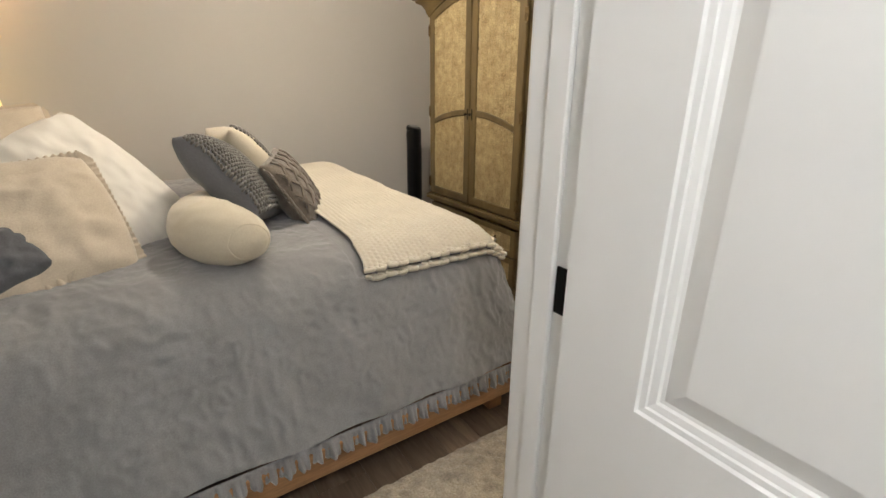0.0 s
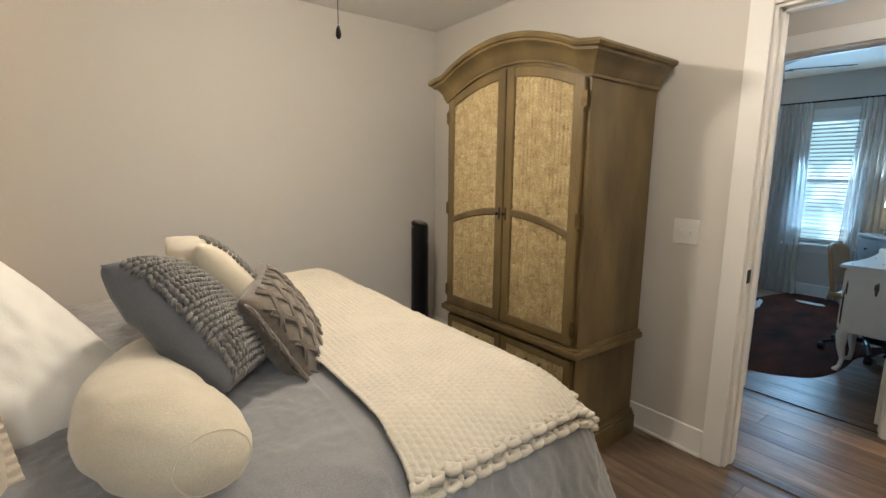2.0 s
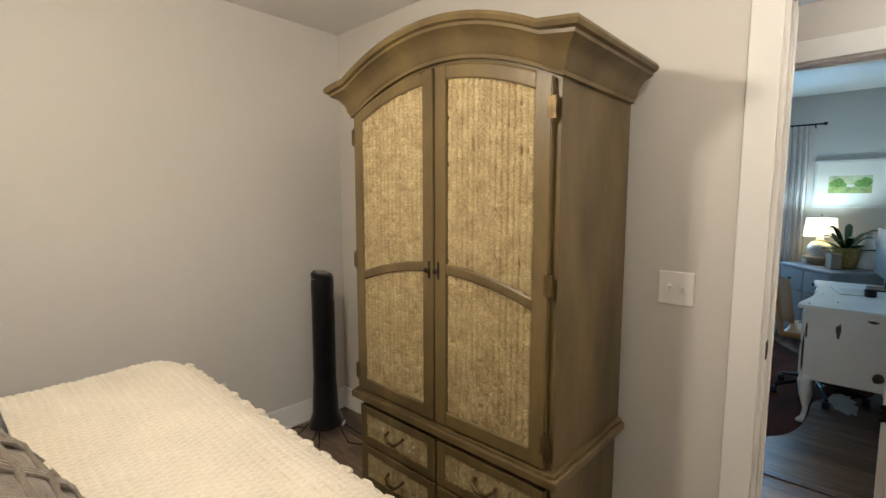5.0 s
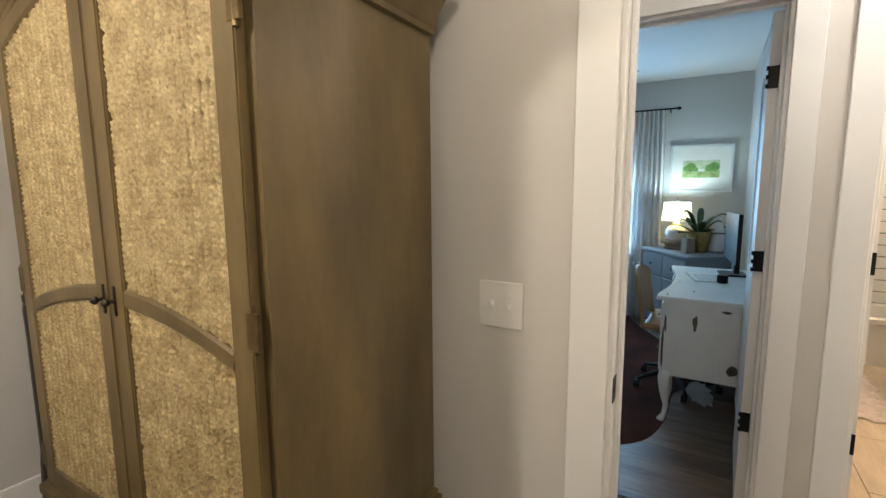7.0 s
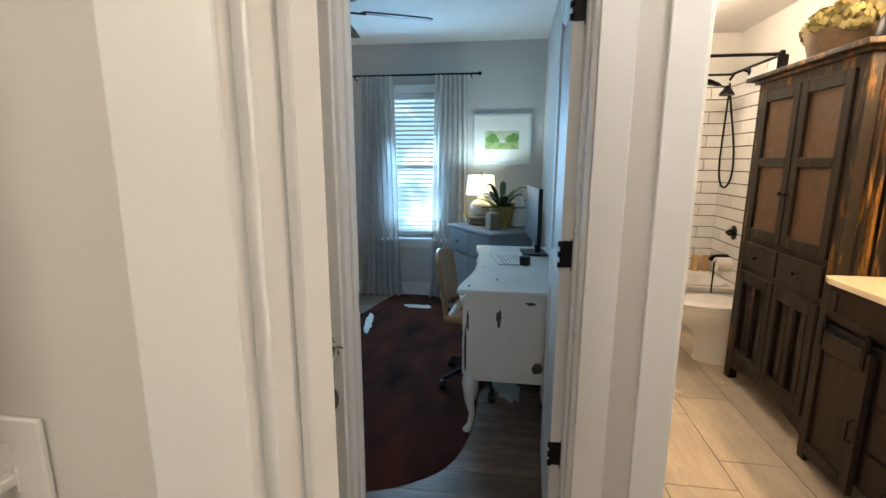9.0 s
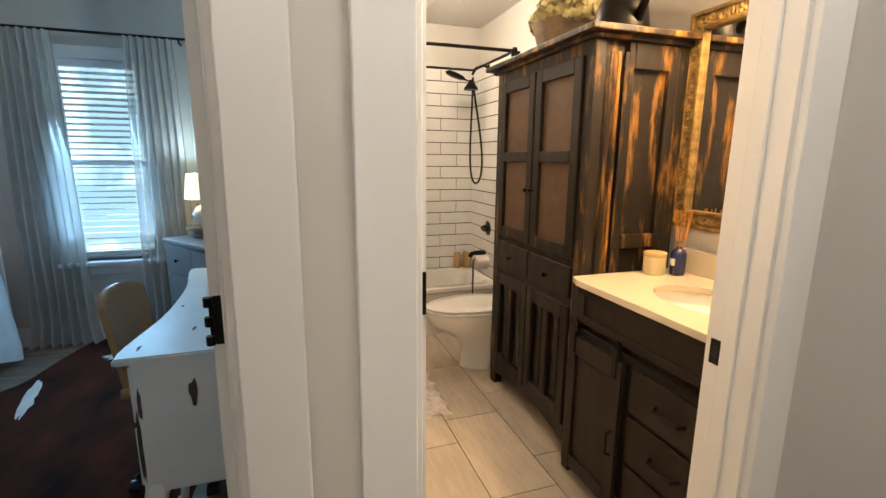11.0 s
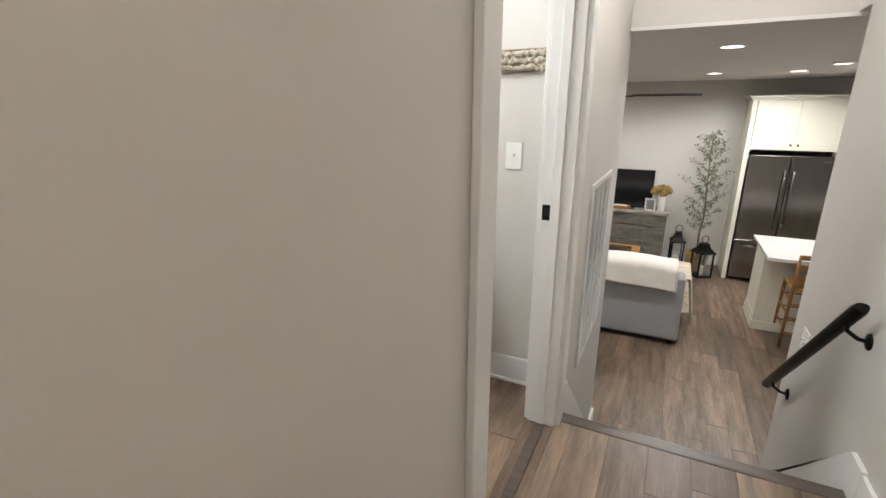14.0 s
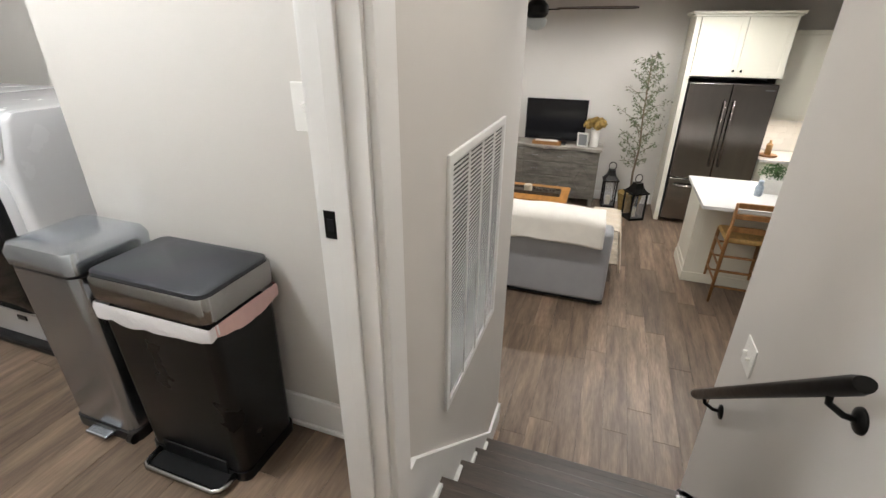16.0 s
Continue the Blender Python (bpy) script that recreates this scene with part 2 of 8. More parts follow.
def hinge_leaf(parent, z):
    """A black hinge leaf with round corners on the hinge edge of a leaf, with its knuckles."""
    bm = bmesh.new()
    out = []
    for cy, cz, a0 in ((0.027, 0.030, 0), (0.001, 0.039, 90), (0.001, -0.039, 180), (0.027, -0.030, 270)):
        r = 0.010 if cy > 0.01 else 0.001
        out += [(cy + r * math.cos(radians(a0 + 15 * k)), z + cz + r * math.sin(radians(a0 + 15 * k))) for k in range(7)]
    a = [bm.verts.new((-0.0035, y, q)) for y, q in out]
    b = [bm.verts.new((0.0005, y, q)) for y, q in out]
    for i in range(len(a)):
        bm.faces.new((a[i], a[(i + 1) % len(a)], b[(i + 1) % len(b)], b[i]))
    bm.faces.new(a), bm.faces.new(b[::-1])
    for i in (0, 2, 4):
        lathe(bm, [(0.0068, z - 0.039 + i * 0.0158), (0.0068, z - 0.024 + i * 0.0158)], (-0.006, 0.037, 0), 10)
    leaf = part("hinge_plate", bm, BLACK, parent, "black hinge plate")
    for q in (-0.025, 0.0, 0.025):
        part("screw", turned([(0.0038, -0.0048), (0.0032, -0.0034)], (0, 0.014 + 0.006 * (q == 0), z + q), 10, "X"), IRON_S, leaf)
    return leaf


# ---- the structure ----
H = 2.44          # ceiling height upstairs
LOW = -1.0        # living-room floor
LH = 1.75         # living-room ceiling
DOOR = 2.03
# east wall of bedroom, hall walls and partitions, as boxes x0 x1 y0 y1 z0 z1
BED_D, OFF_D, BATH_D, LAU_D = (0.785, 1.550), (1.150, 1.850), (0.147, 0.912), (-1.645, -0.738)


def wall(name, label, *rows):
    return structure(part(name, boxes(*rows), WALL), label, "wall")


wall("wall_east_bedroom", "warm grey painted wall between bedroom and hall",
     (2.285, 2.40, -1.0, BED_D[0], 0, H), (2.285, 2.40, BED_D[1], 3.87, 0, H), (2.285, 2.40, BED_D[0], BED_D[1], DOOR, H))
wall("wall_north_bedroom", "warm grey painted bedroom wall", (-1.35, 2.40, 3.87, 3.99, 0, H))
wall("wall_west_bedroom", "warm grey painted wall behind the bed", (-1.35, -1.23, 0.36, 3.87, 0, H))
wall("wall_south_bedroom", "warm grey painted wall with closet doorway",
     (-1.23, -0.445, 0.479, 0.589, 0, H), (0.418, 2.285, 0.479, 0.589, 0, H), (-0.445, 0.418, 0.479, 0.589, DOOR, H))
wall("wall_closet", "plain painted closet walls", (-0.95, -0.85, -1.3, 0.479, 0, H), (0.95, 1.05, -1.3, 0.479, 0, H), (-0.95, 1.05, -1.4, -1.3, 0, H))
wall("wall_east_hall", "light grey hall wall with three doorways",
     (3.23, 3.345, OFF_D[1], 3.95, 0, H), (3.23, 3.345, BATH_D[1], OFF_D[0], 0, H), (3.23, 3.345, LAU_D[1], BATH_D[0], 0, H),
     (3.23, 3.345, -3.12, LAU_D[0], LOW, H), (3.23, 3.345, OFF_D[0], OFF_D[1], DOOR, H), (3.23, 3.345, BATH_D[0], BATH_D[1], DOOR, H),
     (3.23, 3.345, LAU_D[0], LAU_D[1], DOOR, H))
wall("wall_north_hall", "painted end wall of the hall", (2.40, 3.23, 2.55, 2.67, 0, H))
wall("wall_stair", "light grey wall beside the stairs", (2.08, 2.20, -2.82, -0.9, LOW, H), (2.20, 2.285, -0.98, -0.86, 0, H))
wall("wall_stair_header", "light grey wall above the living-room ceiling", (2.08, 3.345, -3.12, -3.0, LH + 0.02, H), (2.08, 2.2, -3.0, -2.82, LH + 0.02, H))
wall("wall_office_bath", "painted wall between office and bathroom", (3.345, 6.46, 0.97, 1.085, 0, H))
wall("wall_north_office", "warm grey office wall", (3.345, 6.46, 3.95, 4.07, 0, H))
WIN = (2.05, 2.58, 0.60, 1.99)
wall("wall_east_outside", "outer wall of office and bathroom with one window",
     (6.46, 6.62, -0.65, WIN[0], 0, H), (6.46, 6.62, WIN[1], 4.07, 0, H), (6.46, 6.62, WIN[0], WIN[1], 0, WIN[2]), (6.46, 6.62, WIN[0], WIN[1], WIN[3], H))
wall("wall_south_bath", "painted bathroom wall", (3.345, 6.46, -0.65, -0.53, 0, H))
wall("wall_south_laundry", "white painted laundry wall", (3.345, 4.46, -2.02, -1.90, 0, H))
wall("wall_laundry_alcove", "white painted laundry alcove walls", (4.36, 4.46, -2.75, -2.02, 0, H), (4.36, 6.5, -2.87, -2.75, 0, H), (6.5, 6.62, -2.87, -0.65, 0, H))
wall("wall_living", "light grey living-room walls", (-1.6, 6.2, -8.07, -7.95, LOW, LH), (6.2, 6.32, -8.07, -3.0, LOW, LH), (3.345, 6.32, -3.12, -3.0, LOW, LH),
     (-1.72, -1.6, -8.07, -2.7, LOW, LH), (-1.6, 2.08, -2.82, -2.70, LOW, LH))


def ceiling(name, *rows):
    structure(part(name, boxes(*rows), CEIL), "smooth white painted ceiling", "ceiling")


ceiling("ceiling_bedroom", (-1.35, 2.40, -1.4, 3.99, H, H + 0.1))
ceiling("ceiling_hall", (2.40, 3.345, -3.12, 2.67, H, H + 0.1), (2.0, 2.40, -3.12, -0.5, H + 0.002, H + 0.1))
ceiling("ceiling_office", (3.345, 6.62, 0.97, 4.07, H, H + 0.1))
ceiling("ceiling_bath", (3.345, 6.62, -0.65, 0.97, H, H + 0.1))
ceiling("ceiling_laundry", (3.345, 6.62, -2.87, -0.65, H, H + 0.1))
ceiling("ceiling_living", (-1.72, 6.32, -8.07, -3.0, LH, LH + 0.02), (-1.72, 2.08, -3.0, -2.70, LH, LH + 0.02))


def frame_x(name, y0, y1, xa, xb, stop_at, sides=(True, True), inner=0.088):
    """Jambs, stops and flat casings of a doorway in a wall that runs along y; xa, xb: the wall's faces."""
    root = new(name)
    root.matrix_basis = Matrix.Identity(4)
    structure(root, "white painted door frame with flat casing", "door frame")
    j = 0.018
    part("jamb", one(xa - 0.001, xb + 0.001, y0, y0 + j, 0, DOOR, 0.001, 1), TRIM, root)
    part("jamb", one(xa - 0.001, xb + 0.001, y1 - j, y1, 0, DOOR, 0.001, 1), TRIM, root)
    part("head_jamb", one(xa - 0.001, xb + 0.001, y0 + j, y1 - j, DOOR - j, DOOR, 0.001, 1), TRIM, root)
    sx = (stop_at, stop_at + 0.035)
    part("stop", one(*sx, y0 + j, y0 + j + 0.011, 0, DOOR - j, 0.002, 1), TRIM, root)
    part("stop", one(*sx, y1 - j - 0.011, y1 - j, 0, DOOR - j, 0.002, 1), TRIM, root)
    part("stop", one(*sx, y0 + j, y1 - j, DOOR - j - 0.011, DOOR - j, 0.002, 1), TRIM, root)
    w, d, r = 0.088, 0.019, 0.006
    for face, on in ((xa, sides[0]), (xb, sides[1])):
        if not on:
            continue
        x0, x1 = (face - d, face) if face == xa else (face, face + d)
        w = 0.088 if face == xa else inner
        part("casing", one(x0, x1, y0 - w + r, y0 + r, 0, DOOR + w, 0.003, 2), TRIM, root)
        part("casing", one(x0, x1, y1 - r, y1 + w - r, 0, DOOR + w, 0.003, 2), TRIM, root)
        part("head_casing", one(x0, x1, y0 + r, y1 - r, DOOR - r, DOOR + w, 0.003, 2), TRIM, root)
    return root


def strike_plate(parent, x, y, z, side):
    """A black strike plate with its lip on a jamb face; side: which way along y the face looks."""
    m = pose(x, y, z)
    bm = bmesh.new()
    box(bm, -0.020, 0.014, -0.001, 0.0015 * 1, -0.030, 0.030, 0.0006, 1, m)
    part("strike_plate", bm, BLACK, parent, "black strike plate")
    part("latch_hole", one(-0.008, 0.006, -0.0025 if side < 0 else 0.0015, -0.001 if side < 0 else 0.003, -0.013, 0.013, m=m), BLACKP, parent)


door_1 = frame_x("door_1", *BED_D, 2.285, 2.40, 2.322)
strike_plate(door_1, 2.304, BED_D[1] - 0.019, 0.915, -1)
door_2 = frame_x("door_2", *OFF_D, 3.23, 3.345, 3.272)
strike_plate(door_2, 3.325, OFF_D[1] - 0.019, 0.915, -1)
door_3 = frame_x("door_3", *BATH_D, 3.23, 3.345, 3.272)
strike_plate(door_3, 3.325, BATH_D[0] + 0.019, 0.915, 1)
door_4 = frame_x("door_4", *LAU_D, 3.23, 3.345, 3.272, inner=0.062)
strike_plate(door_4, 3.325, LAU_D[0] + 0.019, 0.935, 1)
for z in (0.43, 1.09, 1.775):
    hinge(door_2, (3.346, OFF_D[0] + 0.0195, z))
    hinge(door_3, (3.346, BATH_D[1] - 0.0195, z))

# closet doorway in the bedroom's south wall
door_5 = structure(new("door_5"), "white painted closet door frame", "door frame")
door_5.matrix_basis = pose(-0.085, 0.084, 0)
for x0, x1 in ((-0.36, -0.342), (0.485, 0.503)):
    part("jamb", one(x0, x1, 0.394, 0.506, 0, DOOR, 0.001, 1), TRIM, door_5)
part("head_jamb", one(-0.342, 0.485, 0.394, 0.506, DOOR - 0.018, DOOR, 0.001, 1), TRIM, door_5)
part("stop", one(0.474, 0.485, 0.425, 0.462, 0, DOOR - 0.018, 0.002, 1), TRIM, door_5)
for y0, y1 in ((0.376, 0.395), (0.505, 0.523)):
    if y0 > 0.4:
        part("casing", one(0.497, 0.585, y0, y1, 0, DOOR + 0.088, 0.003), TRIM, door_5)
    part("casing", one(-0.442, -0.354, y0, y1, 0, DOOR + 0.088, 0.003), TRIM, door_5)
    part("head_casing", one(-0.354, 0.497, y0, y1, DOOR - 0.006, DOOR + 0.088, 0.003), TRIM, door_5)
for z in (0.25, 1.033, 1.80):
    hinge(door_5, (0.4835, 0.388, z), -90, half=0.037)

closet_door = thing("closet_door", pose(0.368, 0.463, 0.002, 0, 0, -90), "white two-panel closet door standing open", "door")
panel_door(closet_door, 0.735, 1.995, 0.035, TRIM, ((0.25, 0.80), (0.938, 1.87)), 0.124)

BASES = [  # x0 x1 y0 y1 of runs of baseboard, 15 mm thick
    (2.270, 2.285, 1.633, 3.855), (-1.23, 2.285, 3.855, 3.87), (0.505, 2.27, 0.589, 0.604), (2.270, 2.285, 0.604, 0.70),
    (3.215, 3.23, -0.655, 0.066), (3.215, 3.23, 0.995, 1.067), (6.445, 6.46, 1.085, 3.95), (3.345, 6.445, 3.935, 3.95),
    (3.345, 4.46, -1.90, -1.885), (5.0, 5.70, -0.53, -0.515)]
base = bmesh.new()
for x0, x1, y0, y1 in BASES:
    box(base, x0, x1, y0, y1, 0, 0.135, 0.003, 1)
    cx, cy = (x0 + x1) / 2, (y0 + y1) / 2
    if x1 - x0 < 0.03:
        s = -0.012 if x0 in (2.270, 3.215, 6.445) else 0.012
        box(base, min(x0, x0 + s), max(x0, x0 + s), y0, y1, 0, 0.018, 0.005, 2)
    else:
        yy = y0 if y0 in (3.855, 3.935) else y1
        s = -0.012 if yy == y0 else 0.012
        box(base, x0, x1, min(yy, yy + s), max(yy, yy + s), 0, 0.018, 0.005, 2)
structure(part("baseboard", base, TRIM), "white painted baseboard with shoe moulding", "baseboard")
base = boxes((2.1, 6.2, -7.95, -7.935, LOW, LOW + 0.14), (2.2, 2.215, -1.7, -0.98, 0, 0.14), bevel=0.003)
structure(part("baseboard_living", base, TRIM), "white painted baseboard", "baseboard")

# stairs: five risers
RISE, RUN, TOP = 0.2, 0.257, -1.72
stairs = structure(new("stairs"), "dark plank stairs down to the living room", "stairs")
for i in range(4):
    y1 = TOP - i * RUN
    z = -RISE * (i + 1)
    part("tread", one(2.20, 3.23, y1 - RUN, y1 + 0.02, z - 0.03, z - 0.004, 0.002, 1), TREAD, stairs)
for i in range(5):
    y1 = TOP - i * RUN
    z = -RISE * i
    part("riser", one(2.20, 3.23, y1 - 0.012, y1, z - RISE, z - 0.028, 0.001, 1), TREAD, stairs)
    bm = bmesh.new()
    box(bm, 2.20, 3.23, y1 - 0.030, y1 + (0.045 if i == 0 else 0.020), z - 0.030, z + (0.003 if i == 0 else -0.003), 0.009, 3)
    part("nosing", bm, STAIR_NOSE if i == 0 else TREAD, stairs)
    for x0 in (3.196, 2.217):
        part("shoe_moulding", one(x0, x0 + 0.017, y1 - 0.030, y1 - 0.012, z - RISE + 0.004, z - 0.034, 0.006, 2), TRIM, stairs)
        if i < 4:
            part("shoe_moulding", one(x0, x0 + 0.017, y1 - RUN + 0.01, y1 - 0.014, z - RISE - 0.004, z - RISE + 0.014, 0.006, 2), TRIM, stairs)
for xs, name in (((3.213, 3.23), "skirt_board"), ((2.20, 2.217), "skirt_board")):
    bm = bmesh.new()
    out = [(TOP + 0.06, 0.0)]
    for i in range(5):
        y1 = TOP - i * RUN
        out += [(y1 - 0.036, -RISE * i + 0.004), (y1 - 0.036, -RISE * (i + 1) + 0.002)]
    out += [(-3.12, LOW), (-3.12, LOW + 0.14), (TOP - 4 * RUN - 0.12, LOW + 0.14), (TOP - 0.05, 0.15), (TOP + 0.06, 0.15)]
    if xs[0] < 3:
        out = [(max(y, -2.82), z) for y, z in out]
    a = [bm.verts.new((xs[0], y, z)) for y, z in out]
    b = [bm.verts.new((xs[1], y, z)) for y, z in out]
    n = len(a)
    for i in range(n):
        bm.faces.new((a[i], a[(i + 1) % n], b[(i + 1) % n], b[i]))
    bm.faces.new(a), bm.faces.new(b[::-1])
    part(name, bm, TRIM, stairs, "white stepped skirt board")

# slabs under the planks
structure(part("floor_upper", boxes((-1.35, 2.285, -1.4, 3.99, -0.2, -0.004), (2.20, 3.345, TOP, 2.67, -0.2, -0.004), (3.345, 6.62, 0.97, 4.07, -0.2, -0.004),
                                   (3.345, 6.62, -2.87, -0.53, -0.2, -0.004), (2.285, 2.40, -1.0, 3.99, -0.2, -0.006)), SUBFLOOR),
          "dark walnut vinyl plank floor", "floor")
structure(part("floor_bath", one(3.345, 6.62, -0.60, 0.97, -0.2, -0.003), SUBFLOOR), "beige wood-look tile floor", "floor")
structure(part("floor_living", one(-1.72, 6.32, -8.07, -2.7, LOW - 0.2, LOW - 0.004), SUBFLOOR), "dark grey-brown vinyl plank floor", "floor")


# ---- bedroom ----
LINEN = material("grey_linen", (0.242, 0.240, 0.245), 0.92, vary=0.06, scale=5, grain=0.25, grain_scale=260, bump=0.25, bump_scale=300, sheen=0.3)
CREAM = material("cream_cotton", (0.63, 0.56, 0.43), 0.9, vary=0.05, scale=6, grain=0.15, grain_scale=220, bump=0.2, bump_scale=260, sheen=0.3)
WHITE_C = material("white_cotton", (0.80, 0.77, 0.70), 0.9, vary=0.04, scale=6, grain=0.1, grain_scale=240, bump=0.15, bump_scale=260, sheen=0.2)
BEIGE_C = material("oatmeal_linen", (0.62, 0.53, 0.41), 0.92, vary=0.06, scale=5, grain=0.25, grain_scale=240, bump=0.25, bump_scale=280, sheen=0.3)
KNIT = material("cream_chenille", (0.60, 0.545, 0.44), 0.95, vary=0.05, scale=8, grain=0.2, grain_scale=180, bump=0.3, bump_scale=220, sheen=0.5)
YARN_G = material("grey_yarn", (0.200, 0.190, 0.170), 0.95, vary=0.2, scale=60, grain=0.4, grain_scale=200, colour2=(0.080, 0.074, 0.064), bump=0.3, bump_scale=260, sheen=0.3)
CHARCOAL = material("charcoal_cotton", (0.115, 0.118, 0.128), 0.9, vary=0.08, scale=6, grain=0.2, grain_scale=240, bump=0.2, sheen=0.2)
TAUPE = material("taupe_macrame", (0.165, 0.135, 0.105), 0.95, vary=0.15, scale=40, grain=0.35, grain_scale=200, bump=0.3, bump_scale=240, sheen=0.3)
RAIL_W = material("honey_pine", (0.36, 0.19, 0.085), 0.45, vary=0.2, scale=4, grain=0.4, grain_scale=30, stretch=(0.7, 6, 6))
ARM = material("armoire_wood", (0.168, 0.117, 0.046), 0.42, vary=0.22, scale=2.6, grain=0.16, grain_scale=30, stretch=(2.6, 2.6, 0.8), colour2=(0.078, 0.054, 0.022), bump=0.06, bump_scale=60, rough_vary=0.12)
RATTAN = material("woven_rattan", (0.46, 0.365, 0.19), 0.55, vary=0.25, scale=22, grain=0.7, grain_scale=150, colour2=(0.31, 0.225, 0.105), bump=0.35, bump_scale=260)
IRON = material("dark_iron", (0.035, 0.028, 0.022), 0.5, metal=0.6, vary=0.25, scale=30)
BRASS_D = material("aged_brass", (0.16, 0.11, 0.05), 0.45, metal=0.8, vary=0.25, scale=40)
RUG_B = material("beige_pile", (0.50, 0.43, 0.33), 0.97, vary=0.22, scale=26, grain=0.5, grain_scale=150, bump=0.6, bump_scale=120, sheen=0.3)
SHADE_Y = material("warm_lamp_shade", (0.85, 0.62, 0.28), 0.8, vary=0.05, emit=1.6)

BX, BY0, BY1, BZ = 1.03, 1.72, 3.10, 0.735   # flat top of the bed


def bed_surface(a, b, lift=0.0):
    """A place on the puffy bed cover: a along x, b along y, both as lengths over the cloth; past the flat top it bends and hangs."""
    bx = BX - 0.07 * min(1.0, max(0.0, (b - 1.7) / 1.3))
    qx = max(0.0, a - bx)
    qy = max(0.0, BY0 - b) if b < BY0 else max(0.0, b - BY1)
    sy = -1.0 if b < BY0 else 1.0
    x, y = min(a, bx), min(max(b, BY0), BY1)
    d = math.hypot(qx, qy)
    nx, ny = 0.0, 0.0
    z = crown = BZ + 0.060 * min(1.0, max(0.0, (b - 1.8) / 1.2))
    tilt = 0.0
    if d > 1e-6:
        ux, uy = qx / d, sy * qy / d
        r = 0.30 * uy * uy + 0.15 * ux * ux
        top = radians(63 * uy * uy + 74 * ux * ux)
        tilt = min(top, d / r)
        out = r * math.sin(tilt)
        drop = r * (1 - math.cos(tilt))
        rest = max(0.0, d - r * top)
        out += rest * math.cos(top)
        drop += rest * math.sin(top)
        x, y, z = x + ux * out, y + uy * out, crown - drop
        nx, ny = ux * math.sin(tilt), uy * math.sin(tilt)
    nz = math.cos(tilt)
    return Vector((x, y, z)), Vector((nx, ny, nz)), d


def crumple(a, b):
    h = 0.0
    for k, (f, w) in enumerate(((2.2, 0.013), (5.0, 0.008), (11.0, 0.0060), (23.0, 0.0045), (47.0, 0.0022))):
        wa, wb = a + 0.05 * n3(a * 3, b * 3, 5.0), b + 0.05 * n3(a * 3, b * 3, 9.0)
        h += w * (1 - 2.6 * abs(n3(wa * f + 3 * k, wb * f * 0.8 + 7 * k, 2.0 * k))) * (0.5 + 0.5 * min(1.0, max(0.0, 1.0 + 1.6 * n3(a * 1.7 + k, b * 1.7, 3.0))))
    return h


TX0, TX1, TB0, TB1 = 0.56, BX + 0.165, BY0 - 0.205, BY1 + 0.07   # extent of the throw
bed = thing("bed", pose(0, 0, 0), "king bed with crumpled grey linen cover and pine rail", "bed")
A0, A1, B0, B1 = -0.98, BX + 0.60, BY0 - 0.70, BY1 + 0.42


def duvet(u, v):
    a, b = A0 + u * (A1 - A0), B0 + v * (B1 - B0)
    p, n, d = bed_surface(a, b)
    soft = 0.6 + 0.4 * min(1.0, d / 0.25)
    if TX0 - 0.06 < a < TX1 + 0.03 and TB0 - 0.02 < b < TB1 + 0.03:
        soft *= 0.25
    p = p + n * crumple(a, b) * soft
    if d > 0.2 and n.length:
        p += Vector((n.x, n.y, 0)) * 0.008 * math.sin(a * 17 + b * 5 + 5 * n3(a * 2, b * 2)) * min(1, (d - 0.2) * 3)
    p.z = max(p.z, 0.07)
    return p


part("duvet", sheet(380, 380, duvet), LINEN, bed, "crumpled grey linen cover", smooth=True)


def ruffle(n, f, wave, depth):
    """A gathered frill that hangs from the hem f(s)."""
    def at(u, v):
        a, b = f(u)
        p, nn, d = bed_surface(a, b)
        side = Vector((nn.x, nn.y, 0)).normalized()
        s = math.sin(2 * math.pi * u * wave + 2.4 * n3(u * 37, 0.3)) + 0.5 * math.sin(2 * math.pi * u * wave * 2.3)
        q = p + side * (0.010 + v * 0.013 * s + 0.016 * v)
        q.z -= v * depth * (1 + 0.35 * n3(u * 60, 9))
        q.z = max(q.z, 0.02)
        return q
    return sheet(n, 5, at, 0.0015)


part("frill", ruffle(900, lambda u: (A0 + u * (BX + 0.10 - A0), B0), 44, 0.062), LINEN, bed, "gathered grey frill", smooth=True)
part("frill", ruffle(500, lambda u: (A1, B0 + 0.5 + u * (B1 - B0 - 0.6)), 48, 0.062), LINEN, bed, smooth=True)
part("rail", one(-1.05, 1.13, 1.268, 1.298, 0.105, 0.215, 0.006), RAIL_W, bed, "honey pine side rail")
part("rail", one(-1.05, 1.13, 3.385, 3.415, 0.115, 0.215, 0.006), RAIL_W, bed)
part("rail", one(1.10, 1.13, 1.298, 3.385, 0.115, 0.215, 0.006), RAIL_W, bed)
part("platform", one(-1.0, 1.05, 1.42, 3.2, 0.15, 0.30, 0.02), RAIL_W, bed)
for x, y in ((1.02, 1.36), (1.02, 3.3), (-0.9, 1.36), (-0.9, 3.3)):
    part("leg", one(x - 0.035, x + 0.035, y - 0.035, y + 0.035, 0, 0.15, 0.006), RAIL_W, bed)
part("headboard", one(-1.10, -1.04, 1.25, 3.40, 0.0, 1.15, 0.02), BEIGE_C, bed)

# knitted throw
throw = thing("throw_blanket", pose(0, 0, 0), "cream chunky knitted throw with ruffled edge on the bed", "blanket")


def foot_edge(v):
    return TX1 - 0.125 * v


def throw_edge(v):
    b = TB0 + v * (TB1 - TB0)
    return TX0 - 0.05 * max(0.0, 1 - v * 4) + 0.02 * math.sin(b * 5)


